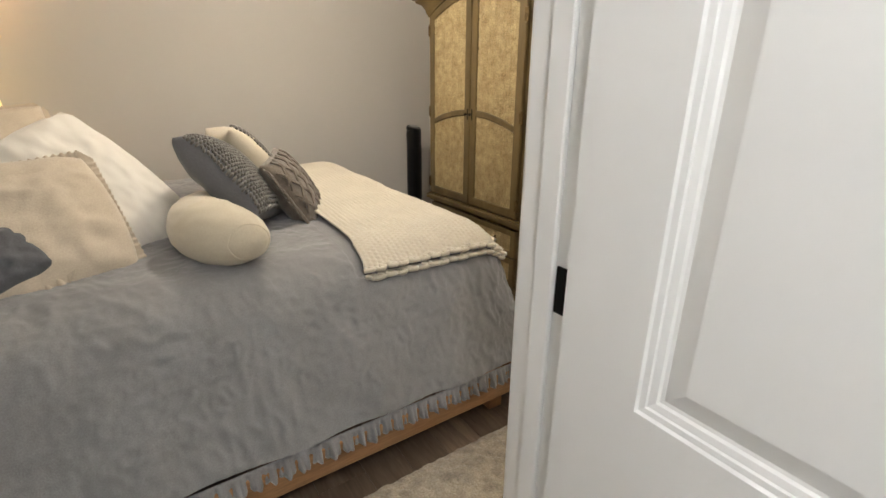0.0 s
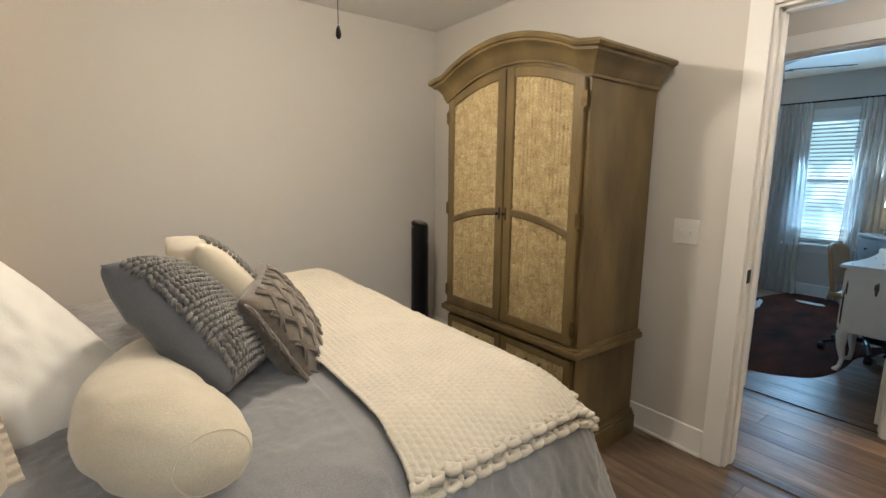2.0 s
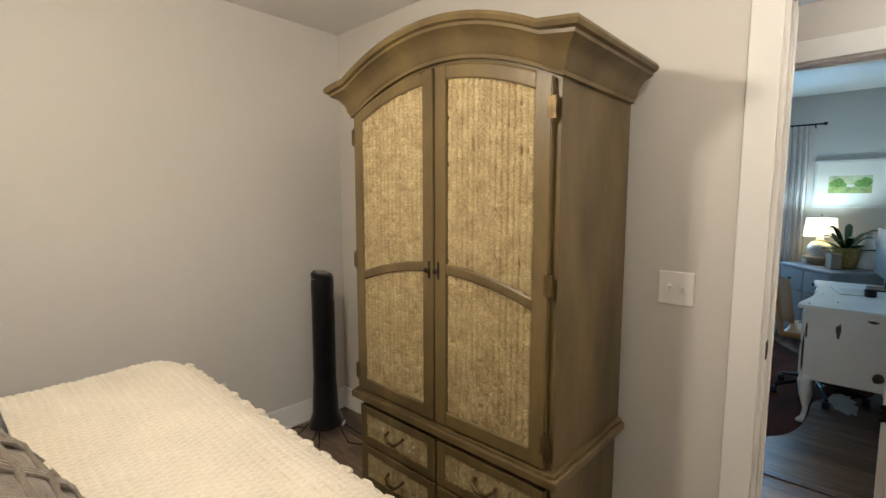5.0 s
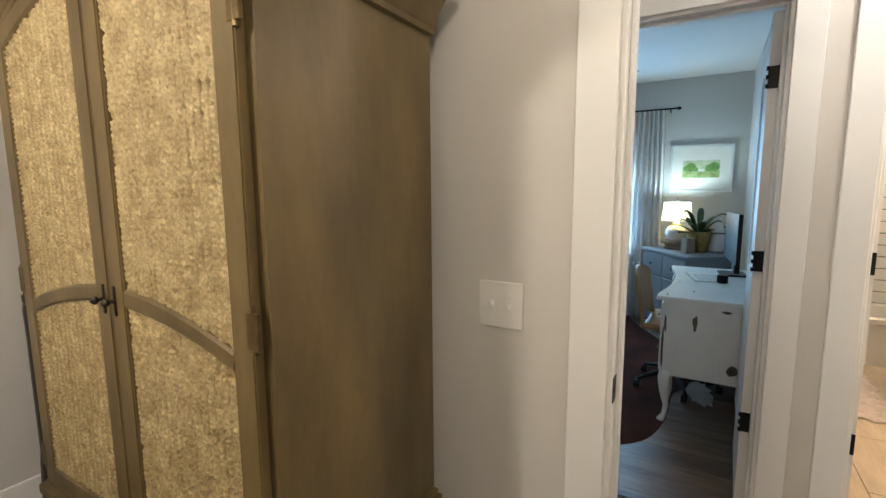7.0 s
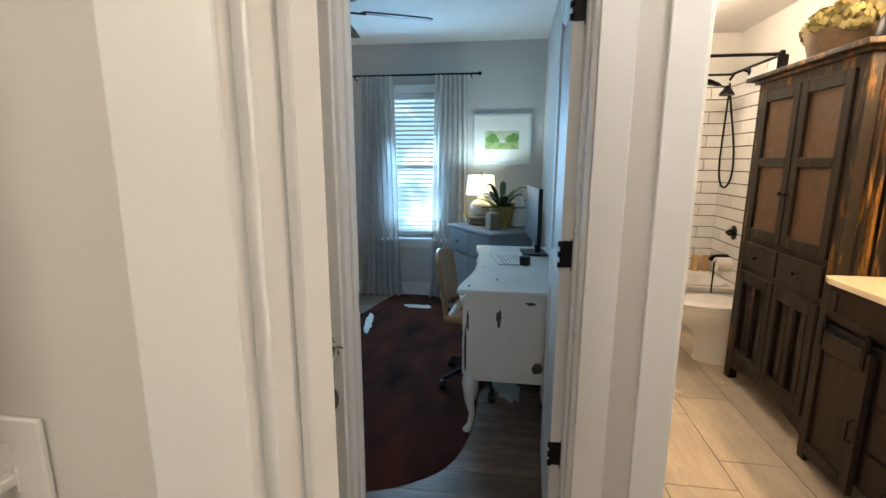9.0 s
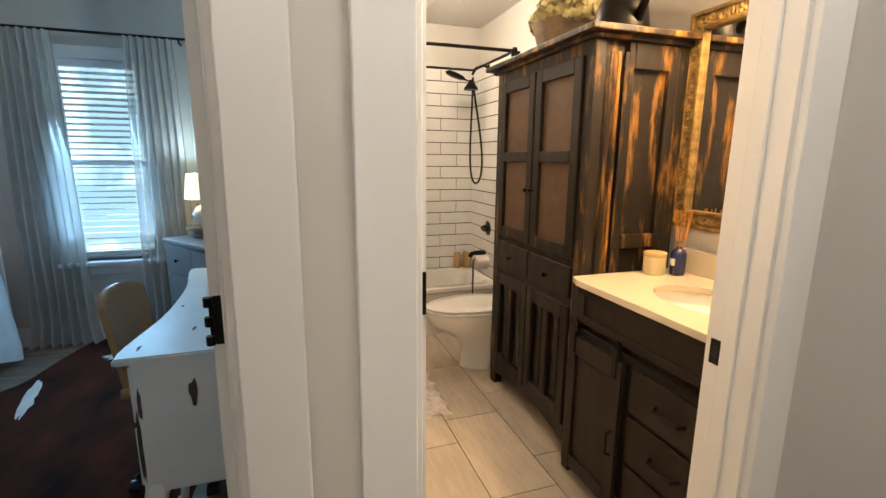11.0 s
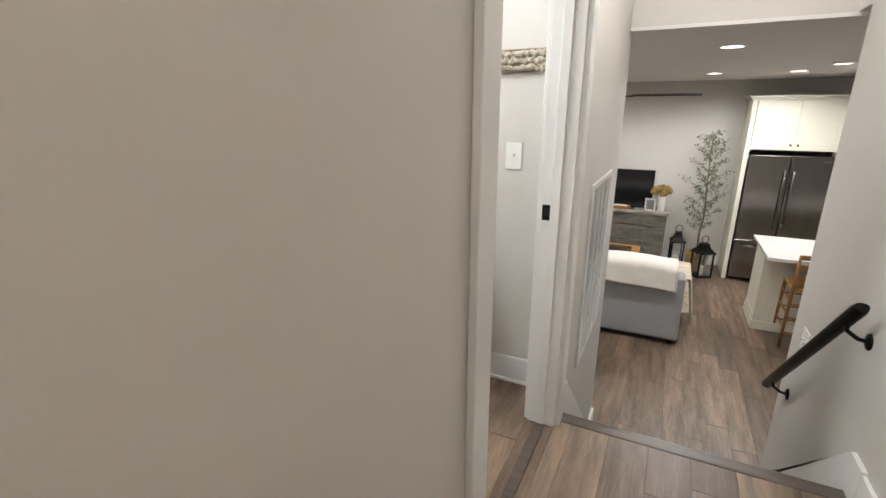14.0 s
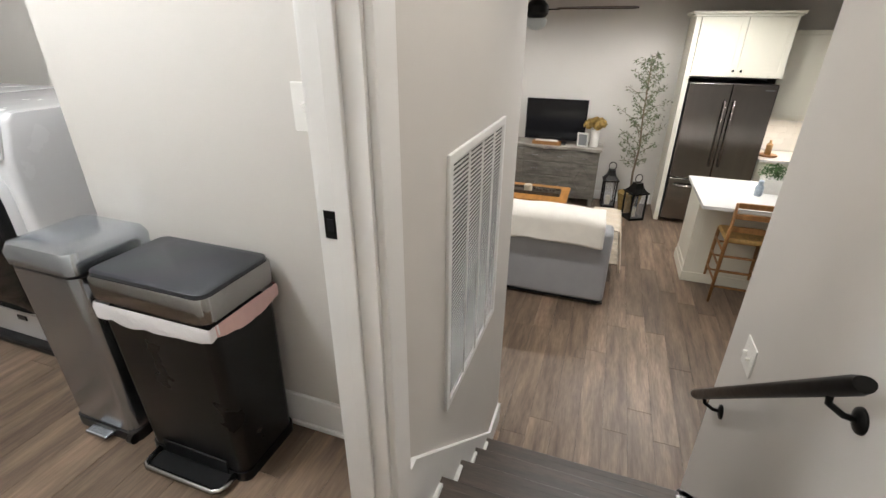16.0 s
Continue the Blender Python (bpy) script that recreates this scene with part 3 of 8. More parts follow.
def knit(u, v):
    b = TB0 + v * (TB1 - TB0)
    a = throw_edge(v) + u * (foot_edge(v) - throw_edge(v))
    p, n, d = bed_surface(a, b)
    col = a / 0.021
    ph = b / 0.019 + (0.5 if int(col) % 2 else 0.0)
    h = 0.0055 * abs(math.sin(math.pi * col)) ** 0.6 * (0.25 + 0.75 * abs(math.sin(math.pi * ph)))
    return p + n * (0.026 + h + 0.008 * n3(a * 4, b * 4) + 0.25 * crumple(a, b))


part("knitted_field", sheet(210, 520, knit, 0.008), KNIT, throw, smooth=True)


def looped_edge(f, length, pitch, swing, rad, lift, phase):
    """A thick yarn that winds in loops along the hem f(s) of the throw."""
    n = int(length / pitch * 10)
    pts = []
    for i in range(n + 1):
        u = i / n
        a, b, da, db = f(u)
        p, nn, _ = bed_surface(a, b)
        t = 2 * math.pi * u * length / pitch + phase + 0.9 * n3(u * 31, phase)
        along = Vector((db, -da, 0))
        amp = swing * (1 + 0.35 * n3(u * 47, 3 + phase))
        pts.append(p + nn * (lift + 0.5 * rad * math.cos(t * 0.5) + 0.004 * n3(u * 60, 7)) + Vector((da, db, 0)) * amp * math.sin(t) + along * 0.32 * pitch * math.sin(2 * t))
    return bar(pts, rad, 7)


def near_hem(out):
    return lambda u: (throw_edge(0) + u * (TX1 - throw_edge(0)), TB0 - out, 0, -1)


def foot_hem(u):
    return (foot_edge(u) + 0.006, TB0 + u * (TB1 - TB0), 1, 0)


for out, lift, phase in ((0.004, 0.036, 0.0), (0.030, 0.024, 1.9)):
    part("ruffled_edge", looped_edge(near_hem(out), 0.66, 0.046, 0.017, 0.0090, lift, phase), KNIT, throw, smooth=True)
part("ruffled_edge", looped_edge(foot_hem, 1.62, 0.040, 0.012, 0.0088, 0.031, 0.7), KNIT, throw, smooth=True)


def cushion(w, h, t, wrinkle=0.006, seed=0, n=44, point=0.05, power=2.6, round_k=0.0):
    """A soft pillow in the x-z plane, thickness along y, with drawn-out corners and creases towards them."""
    bm = bmesh.new()
    grid = {}
    for side in (1, -1):
        for i in range(n + 1):
            for j in range(n + 1):
                u, v = -1 + 2 * i / n, -1 + 2 * j / n
                edge = i in (0, n) or j in (0, n)
                if edge and (i, j, 1) in grid:
                    grid[i, j, side] = grid[i, j, 1]
                    continue
                k = max(0.0, (1 - abs(u) ** power)) * max(0.0, (1 - abs(v) ** power))
                th = t / 2 * k ** 0.45
                x = w / 2 * u * (1 - point * (1 - v * v) ** 1.0) * math.sqrt(1 - round_k * v * v / 2)
                z = h / 2 * v * (1 - point * (1 - u * u) ** 1.0) * math.sqrt(1 - round_k * u * u / 2)
                cr = wrinkle * (1 - 2 * abs(n3(u * 2.2 + seed, v * 2.2, seed))) + 0.5 * wrinkle * n3(u * 6, v * 6, seed + 5)
                rad = wrinkle * 0.8 * math.sin(14 * math.atan2(v, u + 1e-6) + seed) * (abs(u * v))
                grid[i, j, side] = bm.verts.new((x, side * (th + (cr + rad) * (k ** 0.3)), z))
    for side in (1, -1):
        for i in range(n):
            for j in range(n):
                bm.faces.new([grid[p] for p in ((i, j, side), (i + 1, j, side), (i + 1, j + 1, side), (i, j + 1, side))])
    return bm


def leaning(at, face, up, spin=0):
    """A pose whose -y looks along face and whose z points as nearly as can be along up; at is the lowest middle."""
    f = Vector(face).normalized()
    y = -f
    z = (Vector(up) - y * Vector(up).dot(y)).normalized()
    x = y.cross(z)
    m = Matrix((x, y, z)).transposed().to_4x4()
    return Matrix.Translation(at) @ m @ pose(0, 0, 0, 0, spin, 0)


def frill_border(w, h, depth, wave, mat, parent, name="frill"):
    bm = bmesh.new()
    per = 2 * (w + h)
    n = int(per / 0.006)
    rings = []
    for i in range(n):
        s = per * i / n
        if s < w:
            p, o = Vector((-w / 2 + s, 0, -h / 2)), Vector((0, 0, -1))
        elif s < w + h:
            p, o = Vector((w / 2, 0, -h / 2 + s - w)), Vector((1, 0, 0))
        elif s < 2 * w + h:
            p, o = Vector((w / 2 - (s - w - h), 0, h / 2)), Vector((0, 0, 1))
        else:
            p, o = Vector((-w / 2, 0, h / 2 - (s - 2 * w - h))), Vector((-1, 0, 0))
        wv = math.sin(2 * math.pi * s / wave) * 0.010
        p = p * 0.985
        rings.append([bm.verts.new(p + o * depth * k + Vector((0, wv * k, 0))) for k in (0, 0.5, 1.0)])
    for i in range(n):
        a, b = rings[i], rings[(i + 1) % n]
        for k in range(2):
            bm.faces.new((a[k], b[k], b[k + 1], a[k + 1]))
    return part(name, bm, mat, parent, smooth=True)


# pillows, from the head of the bed outwards
p1 = thing("euro_sham", leaning((-0.430, 1.930, 0.873), (0.15, -0.80, 0.55), (0, 0, 1), -8), "large oatmeal linen euro sham with frayed frill leaning on the bed", "pillow")
part("cover", cushion(0.55, 0.47, 0.22, 0.014, 1, 60, 0.0, 2.4, 0.35), BEIGE_C, p1, smooth=True)
frill_border(0.50, 0.42, 0.035, 0.022, BEIGE_C, p1)
p2 = thing("white_pillow", leaning((-0.235, 2.222, 0.925), (0.30, -0.75, 0.55), (0, 0, 1), -28), "white cotton pillow with narrow lace hem leaning on the bed", "pillow")
part("cover", cushion(0.42, 0.62, 0.22, 0.012, 4, 60, 0.0, 2.4, 0.3), WHITE_C, p2, smooth=True)
frill_border(0.37, 0.57, 0.022, 0.012, WHITE_C, p2, "lace_hem")
p3 = thing("fringed_pillow", leaning((-0.618, 2.671, 0.953), (0.2, -0.8, 0.5), (0, 0, 1), -6), "grey and oatmeal pillow with fringe at the head of the bed", "pillow")
part("cover", cushion(0.60, 0.58, 0.22, 0.012, 8), BEIGE_C, p3, smooth=True)
frill_border(0.57, 0.55, 0.035, 0.012, BEIGE_C, p3, "fringe")
p9 = thing("ruffled_sham", leaning((-0.502, 1.804, 0.827), (0.10, -0.80, 0.55), (0, 0, 1), -20), "charcoal and oatmeal sham with gathered ruffle on the bed", "pillow")
part("cover", cushion(0.30, 0.20, 0.14, 0.010, 11), CHARCOAL, p9, smooth=True)
frill_border(0.29, 0.19, 0.055, 0.03, BEIGE_C, p9, "ruffle")

bolster = thing("bolster", pose(0.168, 1.60, 0.838, 0, 0, 0), "round cream cotton bolster lying across the bed", "bolster")


def bent_bolster(u, v):
    """A limp tube pillow: its middle line sags round to one side, its ends are drawn in softly."""
    a = 2 * math.pi * v
    x = 0.015 - 0.15 * math.sin(math.pi * u * 0.8) + 0.06 * u
    y = 0.74 * u - 0.02
    r = 0.115 * (1 - 0.30 * min(1.0, max(0.0, (u - 0.38) / 0.4))) * max(0.0, 1 - abs(2 * u - 1) ** 4.0) ** 0.46 + 0.0001
    r *= 1 + 0.05 * n3(u * 4, math.cos(a) * 1.2, math.sin(a) * 1.2) + 0.035 * (1 - 2 * abs(n3(u * 9 + 3, 2 * math.cos(a), 2 * math.sin(a))))
    c, q = math.cos(a), math.sin(a)
    return Vector((x + r * c * 1.04, y + 0.05 * c * math.sin(math.pi * u), max(-0.101, r * q * 0.95 - 0.01 * u)))


part("cover", sheet(70, 64, bent_bolster), CREAM, bolster, smooth=True)
part("seam", bar([bent_bolster(0.035, v / 40) + Vector((0, -0.0015, 0)) for v in range(41)], 0.0016, 6), CREAM, bolster, "stitched end seam", smooth=True)


def loop_rows(bm, w, h, y0, step, rad, style, seed):
    """Rows of raised yarn on a cushion's face, bulging with it."""
    rnd = random.Random(seed)
    def lift(x, z):
        u, v = min(1, abs(2 * x / w)), min(1, abs(2 * z / h))
        return y0 * ((1 - u ** 3.0) * (1 - v ** 3.0)) ** 0.45 + 0.004
    n = int(h / step)
    m = int(w / step)
    for j in range(1, n):
        z = -h / 2 + j * step
        for i in range(1, m):
            x = -w / 2 + i * step
            block = (int((i * step) / 0.115) + int((j * step) / 0.115)) % 2
            if style == "knit":
                dx, dz = (step * 0.55, 0.25 * step) if block else (0.25 * step, step * 0.55)
            else:
                dx, dz = (step * 0.6, step * 0.6) if block else (-step * 0.6, step * 0.6)
            jx, jz = rnd.uniform(-1, 1) * step * 0.12, rnd.uniform(-1, 1) * step * 0.12
            pts = []
            for k in (-1, -0.35, 0.35, 1):
                xx, zz = x + jx + dx * k * 0.9, z + jz + dz * k * 0.9
                pts.append((xx, -lift(xx, zz) - rad * (0.9 - 0.7 * abs(k)), zz))
            tube(bm, pts, [rad * 0.6, rad, rad, rad * 0.6], 5)


p4 = thing("knit_pillow", leaning((0.238, 2.150, 0.940), (0.718, -0.208, 0.658), (-0.526, 0.458, 0.718), 0), "charcoal pillow with chunky grey knitted front, leaning on a bolster", "pillow")
part("cover", cushion(0.395, 0.42, 0.17, 0.006, 15, point=0.03, power=3.0), CHARCOAL, p4, smooth=True)
bm = bmesh.new()
loop_rows(bm, 0.393, 0.418, 0.086, 0.0165, 0.0066, "knit", 3)
tagged(part("knitted_front", bm, YARN_G, p4, "chunky grey yarn stitches", smooth=True), kind="stuff")
p5 = thing("tufted_pillow", leaning((0.365, 2.45, 0.965), (0.80, 0.10, 0.58), (-0.55, 0.0, 0.83), 0), "cream pillow with tufted grey yarn stripe on the bed", "pillow")
part("cover", cushion(0.43, 0.40, 0.17, 0.010, 17), CREAM, p5, smooth=True)
bm = bmesh.new()
for row, xo in enumerate((-0.17, -0.15, -0.13, -0.11, -0.09, -0.06, -0.04)):
    for i in range(22):
        z = -0.18 + i * 0.017
        u, v = abs(2 * xo / 0.43), min(1.0, abs(2 * z / 0.40))
        y = -0.085 * ((1 - u ** 2.6) * max(0, 1 - v ** 2.6)) ** 0.45
        bmesh.ops.create_icosphere(bm, subdivisions=1, radius=0.0085, matrix=Matrix.Translation((xo, y - 0.004, z)))
tagged(part("tufted_stripe", bm, YARN_G, p5, "tufted grey yarn stripe", smooth=True), kind="stuff")
p6 = thing("macrame_pillow", leaning((0.505, 2.25, 0.858), (0.78, -0.34, 0.52), (-0.5, 0.1, 0.86), 3), "taupe macrame pillow with knotted fringe on the bed", "pillow")
part("cover", cushion(0.44, 0.36, 0.15, 0.006, 21), TAUPE, p6, smooth=True)
bm = bmesh.new()
for k in range(-4, 5):
    for s in (1, -1):
        for off in (-0.008, 0.0, 0.008):
            pts = []
            for i in range(15):
                z = -0.165 + 0.33 * i / 14
                x = k * 0.088 + s * (z + 0.165) * 0.75 + off
                if abs(x) < 0.205:
                    u, v = abs(2 * x / 0.44), abs(2 * z / 0.36)
                    pts.append((x, -0.074 * (max(0, 1 - u ** 2.6) * max(0, 1 - v ** 2.6)) ** 0.45 - 0.006 - 0.003 * math.cos(i * 2.4 + s), z))
            if len(pts) > 2:
                tube(bm, pts, 0.0042, 5)
tagged(part("macrame_cording", bm, TAUPE, p6, "crossed macrame cords", smooth=True), kind="stuff")
bm = bmesh.new()
rnd = random.Random(9)
for i in range(26):
    z = -0.17 + 0.33 * i / 25
    for j in range(2):
        l = rnd.uniform(0.06, 0.12)
        pts = [(-0.215, -0.004, z), (-0.232, -0.012 + rnd.uniform(-0.01, 0.01), z - 0.02), (-0.236 + rnd.uniform(-0.012, 0.012), -0.02, z - l * 0.6), (-0.235 + rnd.uniform(-0.02, 0.02), -0.014, max(z - l, -0.185))]
        tube(bm, pts, 0.0036, 5)
for i in range(22):
    x = -0.2 + 0.4 * i / 21
    tube(bm, [(x, -0.002, -0.172), (x + rnd.uniform(-0.01, 0.01), -0.03, -0.178), (x + rnd.uniform(-0.02, 0.02), -0.055, -0.183)], 0.0036, 5)
part("fringe", bm, TAUPE, p6, "knotted taupe fringe", smooth=True)

# rug beside the bed
rnd = random.Random(4)


def pile(u, v):
    x, y = -0.55 + 1.95 * u, 0.64 + 0.57 * v
    return Vector((x + 0.006 * n3(y * 30, 1), y + 0.006 * n3(x * 30, 2), 0.006 + 0.012 * min(1, 14 * min(u, 1 - u), 9 * min(v, 1 - v)) + 0.006 * n3(x * 45, y * 45) + 0.004 * n3(x * 110, y * 110)))


tagged(part("bedside_rug", sheet(260, 90, pile), RUG_B, smooth=True), "beige low-pile rug on the floor beside the bed", "rug")

# bedside table and lamp
table = thing("nightstand", pose(-0.86, 3.55, 0), "white painted nightstand beside the bed", "nightstand")
part("top", one(-0.25, 0.25, -0.22, 0.22, 0.60, 0.63, 0.006), TRIM, table)
part("body", one(-0.23, 0.23, -0.20, 0.20, 0.12, 0.60, 0.004), TRIM, table)
part("drawer", one(-0.21, 0.21, -0.215, -0.20, 0.36, 0.57, 0.004), TRIM, table)
for x in (-0.2, 0.2):
    for y in (-0.17, 0.17):
        part("leg", one(x - 0.02, x + 0.02, y - 0.02, y + 0.02, 0, 0.12, 0.003), TRIM, table)


def table_lamp(name, m, label, shade_mat, base_mat, base, shade):
    lampt = thing(name, m, label, "lamp")
    part("base", turned(base, seg=28), base_mat, lampt, smooth=True, angle=50)
    r0, r1, z0, z1 = shade
    part("shade", turned([(r0, z0), (r1, z1), (r1 - 0.004, z1), (r0 - 0.004, z0)], seg=36), shade_mat, lampt, "fabric lamp shade", smooth=True, angle=40)
    part("harp", bar([(0, 0, base[-1][1] - 0.01), (0, 0, z1 + 0.02)], 0.004), IRON, lampt)
    part("finial", turned([(0.002, z1 + 0.015), (0.010, z1 + 0.024), (0.004, z1 + 0.036), (0.001, z1 + 0.045)], seg=10), IRON, lampt)
    return lampt


table_lamp("bedside_lamp", pose(-0.82, 3.55, 0.63), "bedside lamp with glowing yellow fabric shade", SHADE_Y, WHITEP,
           [(0.07, 0), (0.075, 0.02), (0.05, 0.05), (0.09, 0.16), (0.10, 0.25), (0.06, 0.36), (0.025, 0.42), (0.02, 0.50)], (0.19, 0.15, 0.57, 0.85))

# ceiling fan over the bed, with its pull chain
FAN_WOOD = material("fan_blade", (0.055, 0.032, 0.018), 0.5, vary=0.2, scale=5, grain=0.4, grain_scale=30, stretch=(1, 8, 1))
GLOW = material("lit_glass", (1.0, 0.90, 0.76), 0.4, vary=0.01, emit=3.0)


def ceiling_fan(m, label, blades, length, mat, drop, glass, chain=0.0):
    fan = thing("ceiling_fan", m, label, "ceiling fan")
    part("canopy", turned([(0.07, 0), (0.068, -0.03), (0.03, -0.06), (0.013, -0.06)], seg=24), BLACK, fan, smooth=True, angle=40)
    part("rod", bar([(0, 0, -0.05), (0, 0, -drop)], 0.012), BLACK, fan)
    part("motor", turned([(0.03, -drop + 0.03), (0.06, -drop + 0.01), (0.10, -drop - 0.03), (0.105, -drop - 0.09), (0.08, -drop - 0.12), (0.05, -drop - 0.13)], seg=28), BLACK, fan, smooth=True, angle=40)
    part("light_bowl", turned([(0.085, -drop - 0.13), (0.095, -drop - 0.15), (0.085, -drop - 0.19), (0.05, -drop - 0.215), (0.004, -drop - 0.225)], seg=24), glass, fan, smooth=True)
    for i in range(blades):
        mm = pose(0, 0, -drop - 0.06, 0, 0, 360 * i / blades) @ pose(0, 0, 0, 9, 0, 0)
        part("blade_iron", one(0.09, 0.20, -0.012, 0.012, -0.006, 0.004, 0.002, m=mm), BLACK, fan)
        out = [(0.17, 0.0), (0.19, -0.045), (0.40, -0.066), (length - 0.04, -0.070), (length, -0.03), (length, 0.03), (length - 0.04, 0.066), (0.40, 0.060), (0.19, 0.045)]
        bm = bmesh.new()
        a = [bm.verts.new(mm @ Vector((x, y, 0.004))) for x, y in out]
        b = [bm.verts.new(mm @ Vector((x, y, 0.012))) for x, y in out]
        k = len(a)
        for q in range(k):
            bm.faces.new((a[q], a[(q + 1) % k], b[(q + 1) % k], b[q]))
        bm.faces.new(a), bm.faces.new(b[::-1])
        part("blade", bm, mat, fan)
    if chain:
        ch = part("pull_chain", bar([(0.0, -0.015, -drop - 0.2), (0.0, -0.015, -chain)], 0.0014, 6), BLACK, fan)
        part("chain_bob", turned([(0.001, -chain + 0.004), (0.005, -chain - 0.004), (0.009, -chain - 0.022), (0.0095, -chain - 0.032), (0.005, -chain - 0.040), (0.001, -chain - 0.042)], (0, -0.015, 0), 12), BLACK, fan, smooth=True)
    return fan


ceiling_fan(pose(0.726, 2.268, 2.44, 0, 0, 20), "dark ceiling fan with frosted lit bowl and pull chain", 5, 0.62, FAN_WOOD, 0.16, GLOW, 0.615)


# ---- the armoire ----
arm = thing("armoire", pose(0, 0, 0), "tall olive-brown wooden armoire with arched top and woven rattan panels", "armoire")
AX, AB, AY0, AY1 = 1.71, 2.214, 1.972, 2.930
AC = (AY0 + AY1) / 2


def arch(y, low, high, half):
    """Height of an arch over y: high in the middle, low at half a width from it."""
    k = (y - AC) / half
    return high - (high - low) * k * k


WH = (AY1 - AY0) / 2
part("lower_case", boxes((AX + 0.012, AB, AY0 + 0.008, AY1 - 0.008, 0.10, 0.525), bevel=0.003), ARM, arm)
bm = bmesh.new()
for z0, z1, o in ((0.0, 0.105, 0.022), (0.105, 0.120, 0.014), (0.120, 0.132, 0.006)):
    box(bm, AX - o, AB, AY0 - o, AY1 + o, z0, z1, 0.004)
part("plinth", bm, ARM, arm)
bm = bmesh.new()
for z0, z1, o in ((0.515, 0.530, 0.008), (0.530, 0.560, 0.028), (0.560, 0.572, 0.016)):
    box(bm, AX - o, AB, AY0 - o, AY1 + o, z0, z1, 0.005)
part("waist_moulding", bm, ARM, arm)
bm = bmesh.new()
N = 28
ys = [AY0 + (AY1 - AY0) * i / N for i in range(N + 1)]
front = [(AY0, 0.572)] + [(y, arch(y, 1.752, 1.895, WH)) for y in ys] + [(AY1, 0.572)]
a = [bm.verts.new((AX + 0.003, y, z)) for y, z in front]
b = [bm.verts.new((AB, y, z)) for y, z in front]
for i in range(len(a)):
    j = (i + 1) % len(a)
    bm.faces.new((a[i], a[j], b[j], b[i]))
bm.faces.new(a), bm.faces.new(b[::-1])
part("upper_case", bm, ARM, arm)
# side panel frames on the visible end
for y, s in ((AY0, -1), (AY1, 1)):
    part("corner_post", one(AX, AX + 0.075, min(y, y + s * 0.003), max(y, y + s * 0.003) , 0.574, 1.75, 0.001, 1), ARM, arm)
# arched front frieze above the doors
bm = bmesh.new()
up = [(y, arch(y, 1.772, 1.915, WH)) for y in ys]
dn = [(y, arch(y, 1.742, 1.862, WH)) for y in ys]
a1 = [bm.verts.new((AX, y, z)) for y, z in up]
a2 = [bm.verts.new((AX, y, z)) for y, z in dn]
b1 = [bm.verts.new((AX + 0.03, y, z)) for y, z in up]
b2 = [bm.verts.new((AX + 0.03, y, z)) for y, z in dn]
for i in range(N):
    bm.faces.new((a1[i], a1[i + 1], a2[i + 1], a2[i]))
    bm.faces.new((a1[i], b1[i], b1[i + 1], a1[i + 1]))
    bm.faces.new((a2[i], a2[i + 1], b2[i + 1], b2[i]))
    bm.faces.new((b1[i], b2[i], b2[i + 1], b1[i + 1]))
part("frieze", bm, ARM, arm)
# crown moulding swept round the ends and over the arch
PROFILE = [(0.0, 0.0), (0.012, 0.002), (0.014, 0.014), (0.020, 0.020), (0.026, 0.045), (0.045, 0.072), (0.072, 0.086), (0.074, 0.096), (0.086, 0.100), (0.092, 0.112), (0.086, 0.124), (0.0, 0.130)]
path = [(AB, AY0, 1.742, 0, -1), (AX, AY0, 1.742, -1, -1)]
path += [(AX, y, arch(y, 1.742, 1.868, WH), -1, 0) for y in ys[1:-1]]
path += [(AX, AY1, 1.742, -1, 1), (AB, AY1, 1.742, 0, 1)]
bm = bmesh.new()
rings = [[bm.verts.new((x + ox * o, y + oy * o, z + h)) for o, h in PROFILE] for x, y, z, ox, oy in path]
for r0, r1 in zip(rings, rings[1:]):
    for k in range(len(PROFILE) - 1):
        bm.faces.new((r0[k], r1[k], r1[k + 1], r0[k + 1]))
part("crown_moulding", bm, ARM, arm, smooth=True, angle=35)
bm = bmesh.new()
tops = [(x, y, z + 0.1295) for x, y, z, _, _ in path[1:-1]]
fr = [bm.verts.new((AX - 0.02, y, z)) for x, y, z in tops]
bk = [bm.verts.new((AB, y, z)) for x, y, z in tops]
for i in range(len(fr) - 1):
    bm.faces.new((fr[i], fr[i + 1], bk[i + 1], bk[i]))
part("top_board", bm, ARM, arm)


def herringbone(y0, y1, zlow, zhigh, x, step):
    """Woven rattan between two curves: columns of slanted strands with real relief."""
    ny = max(2, int((y1 - y0) / step))
    nz = int((max(zhigh(y0), zhigh(y1)) - zlow((y0 + y1) / 2)) / step)
    c = 0.023
    def at(u, v):
        y = y0 + u * (y1 - y0)
        z0, z1 = zlow(y), zhigh(y)
        z = z0 + v * (z1 - z0)
        k = (y / c) % 1.0
        half = k if k < 0.5 else 1 - k
        ph = z / 0.0125 + half * 2.6
        rib = min(1.0, half / 0.20) * (1.0 if half < 0.44 else 0.8)
        gap = max(0.0, n3(y * 70, z * 45, 2.0) - 0.12) * 1.9
        h = rib * (0.45 + 0.55 * abs(math.sin(math.pi * ph)) ** 0.6) - gap * (1 - rib * 0.6)
        return Vector((x - 0.0130 * h - 0.0015 * n3(y * 30, z * 30), y, z))
    return sheet(ny, nz, at)


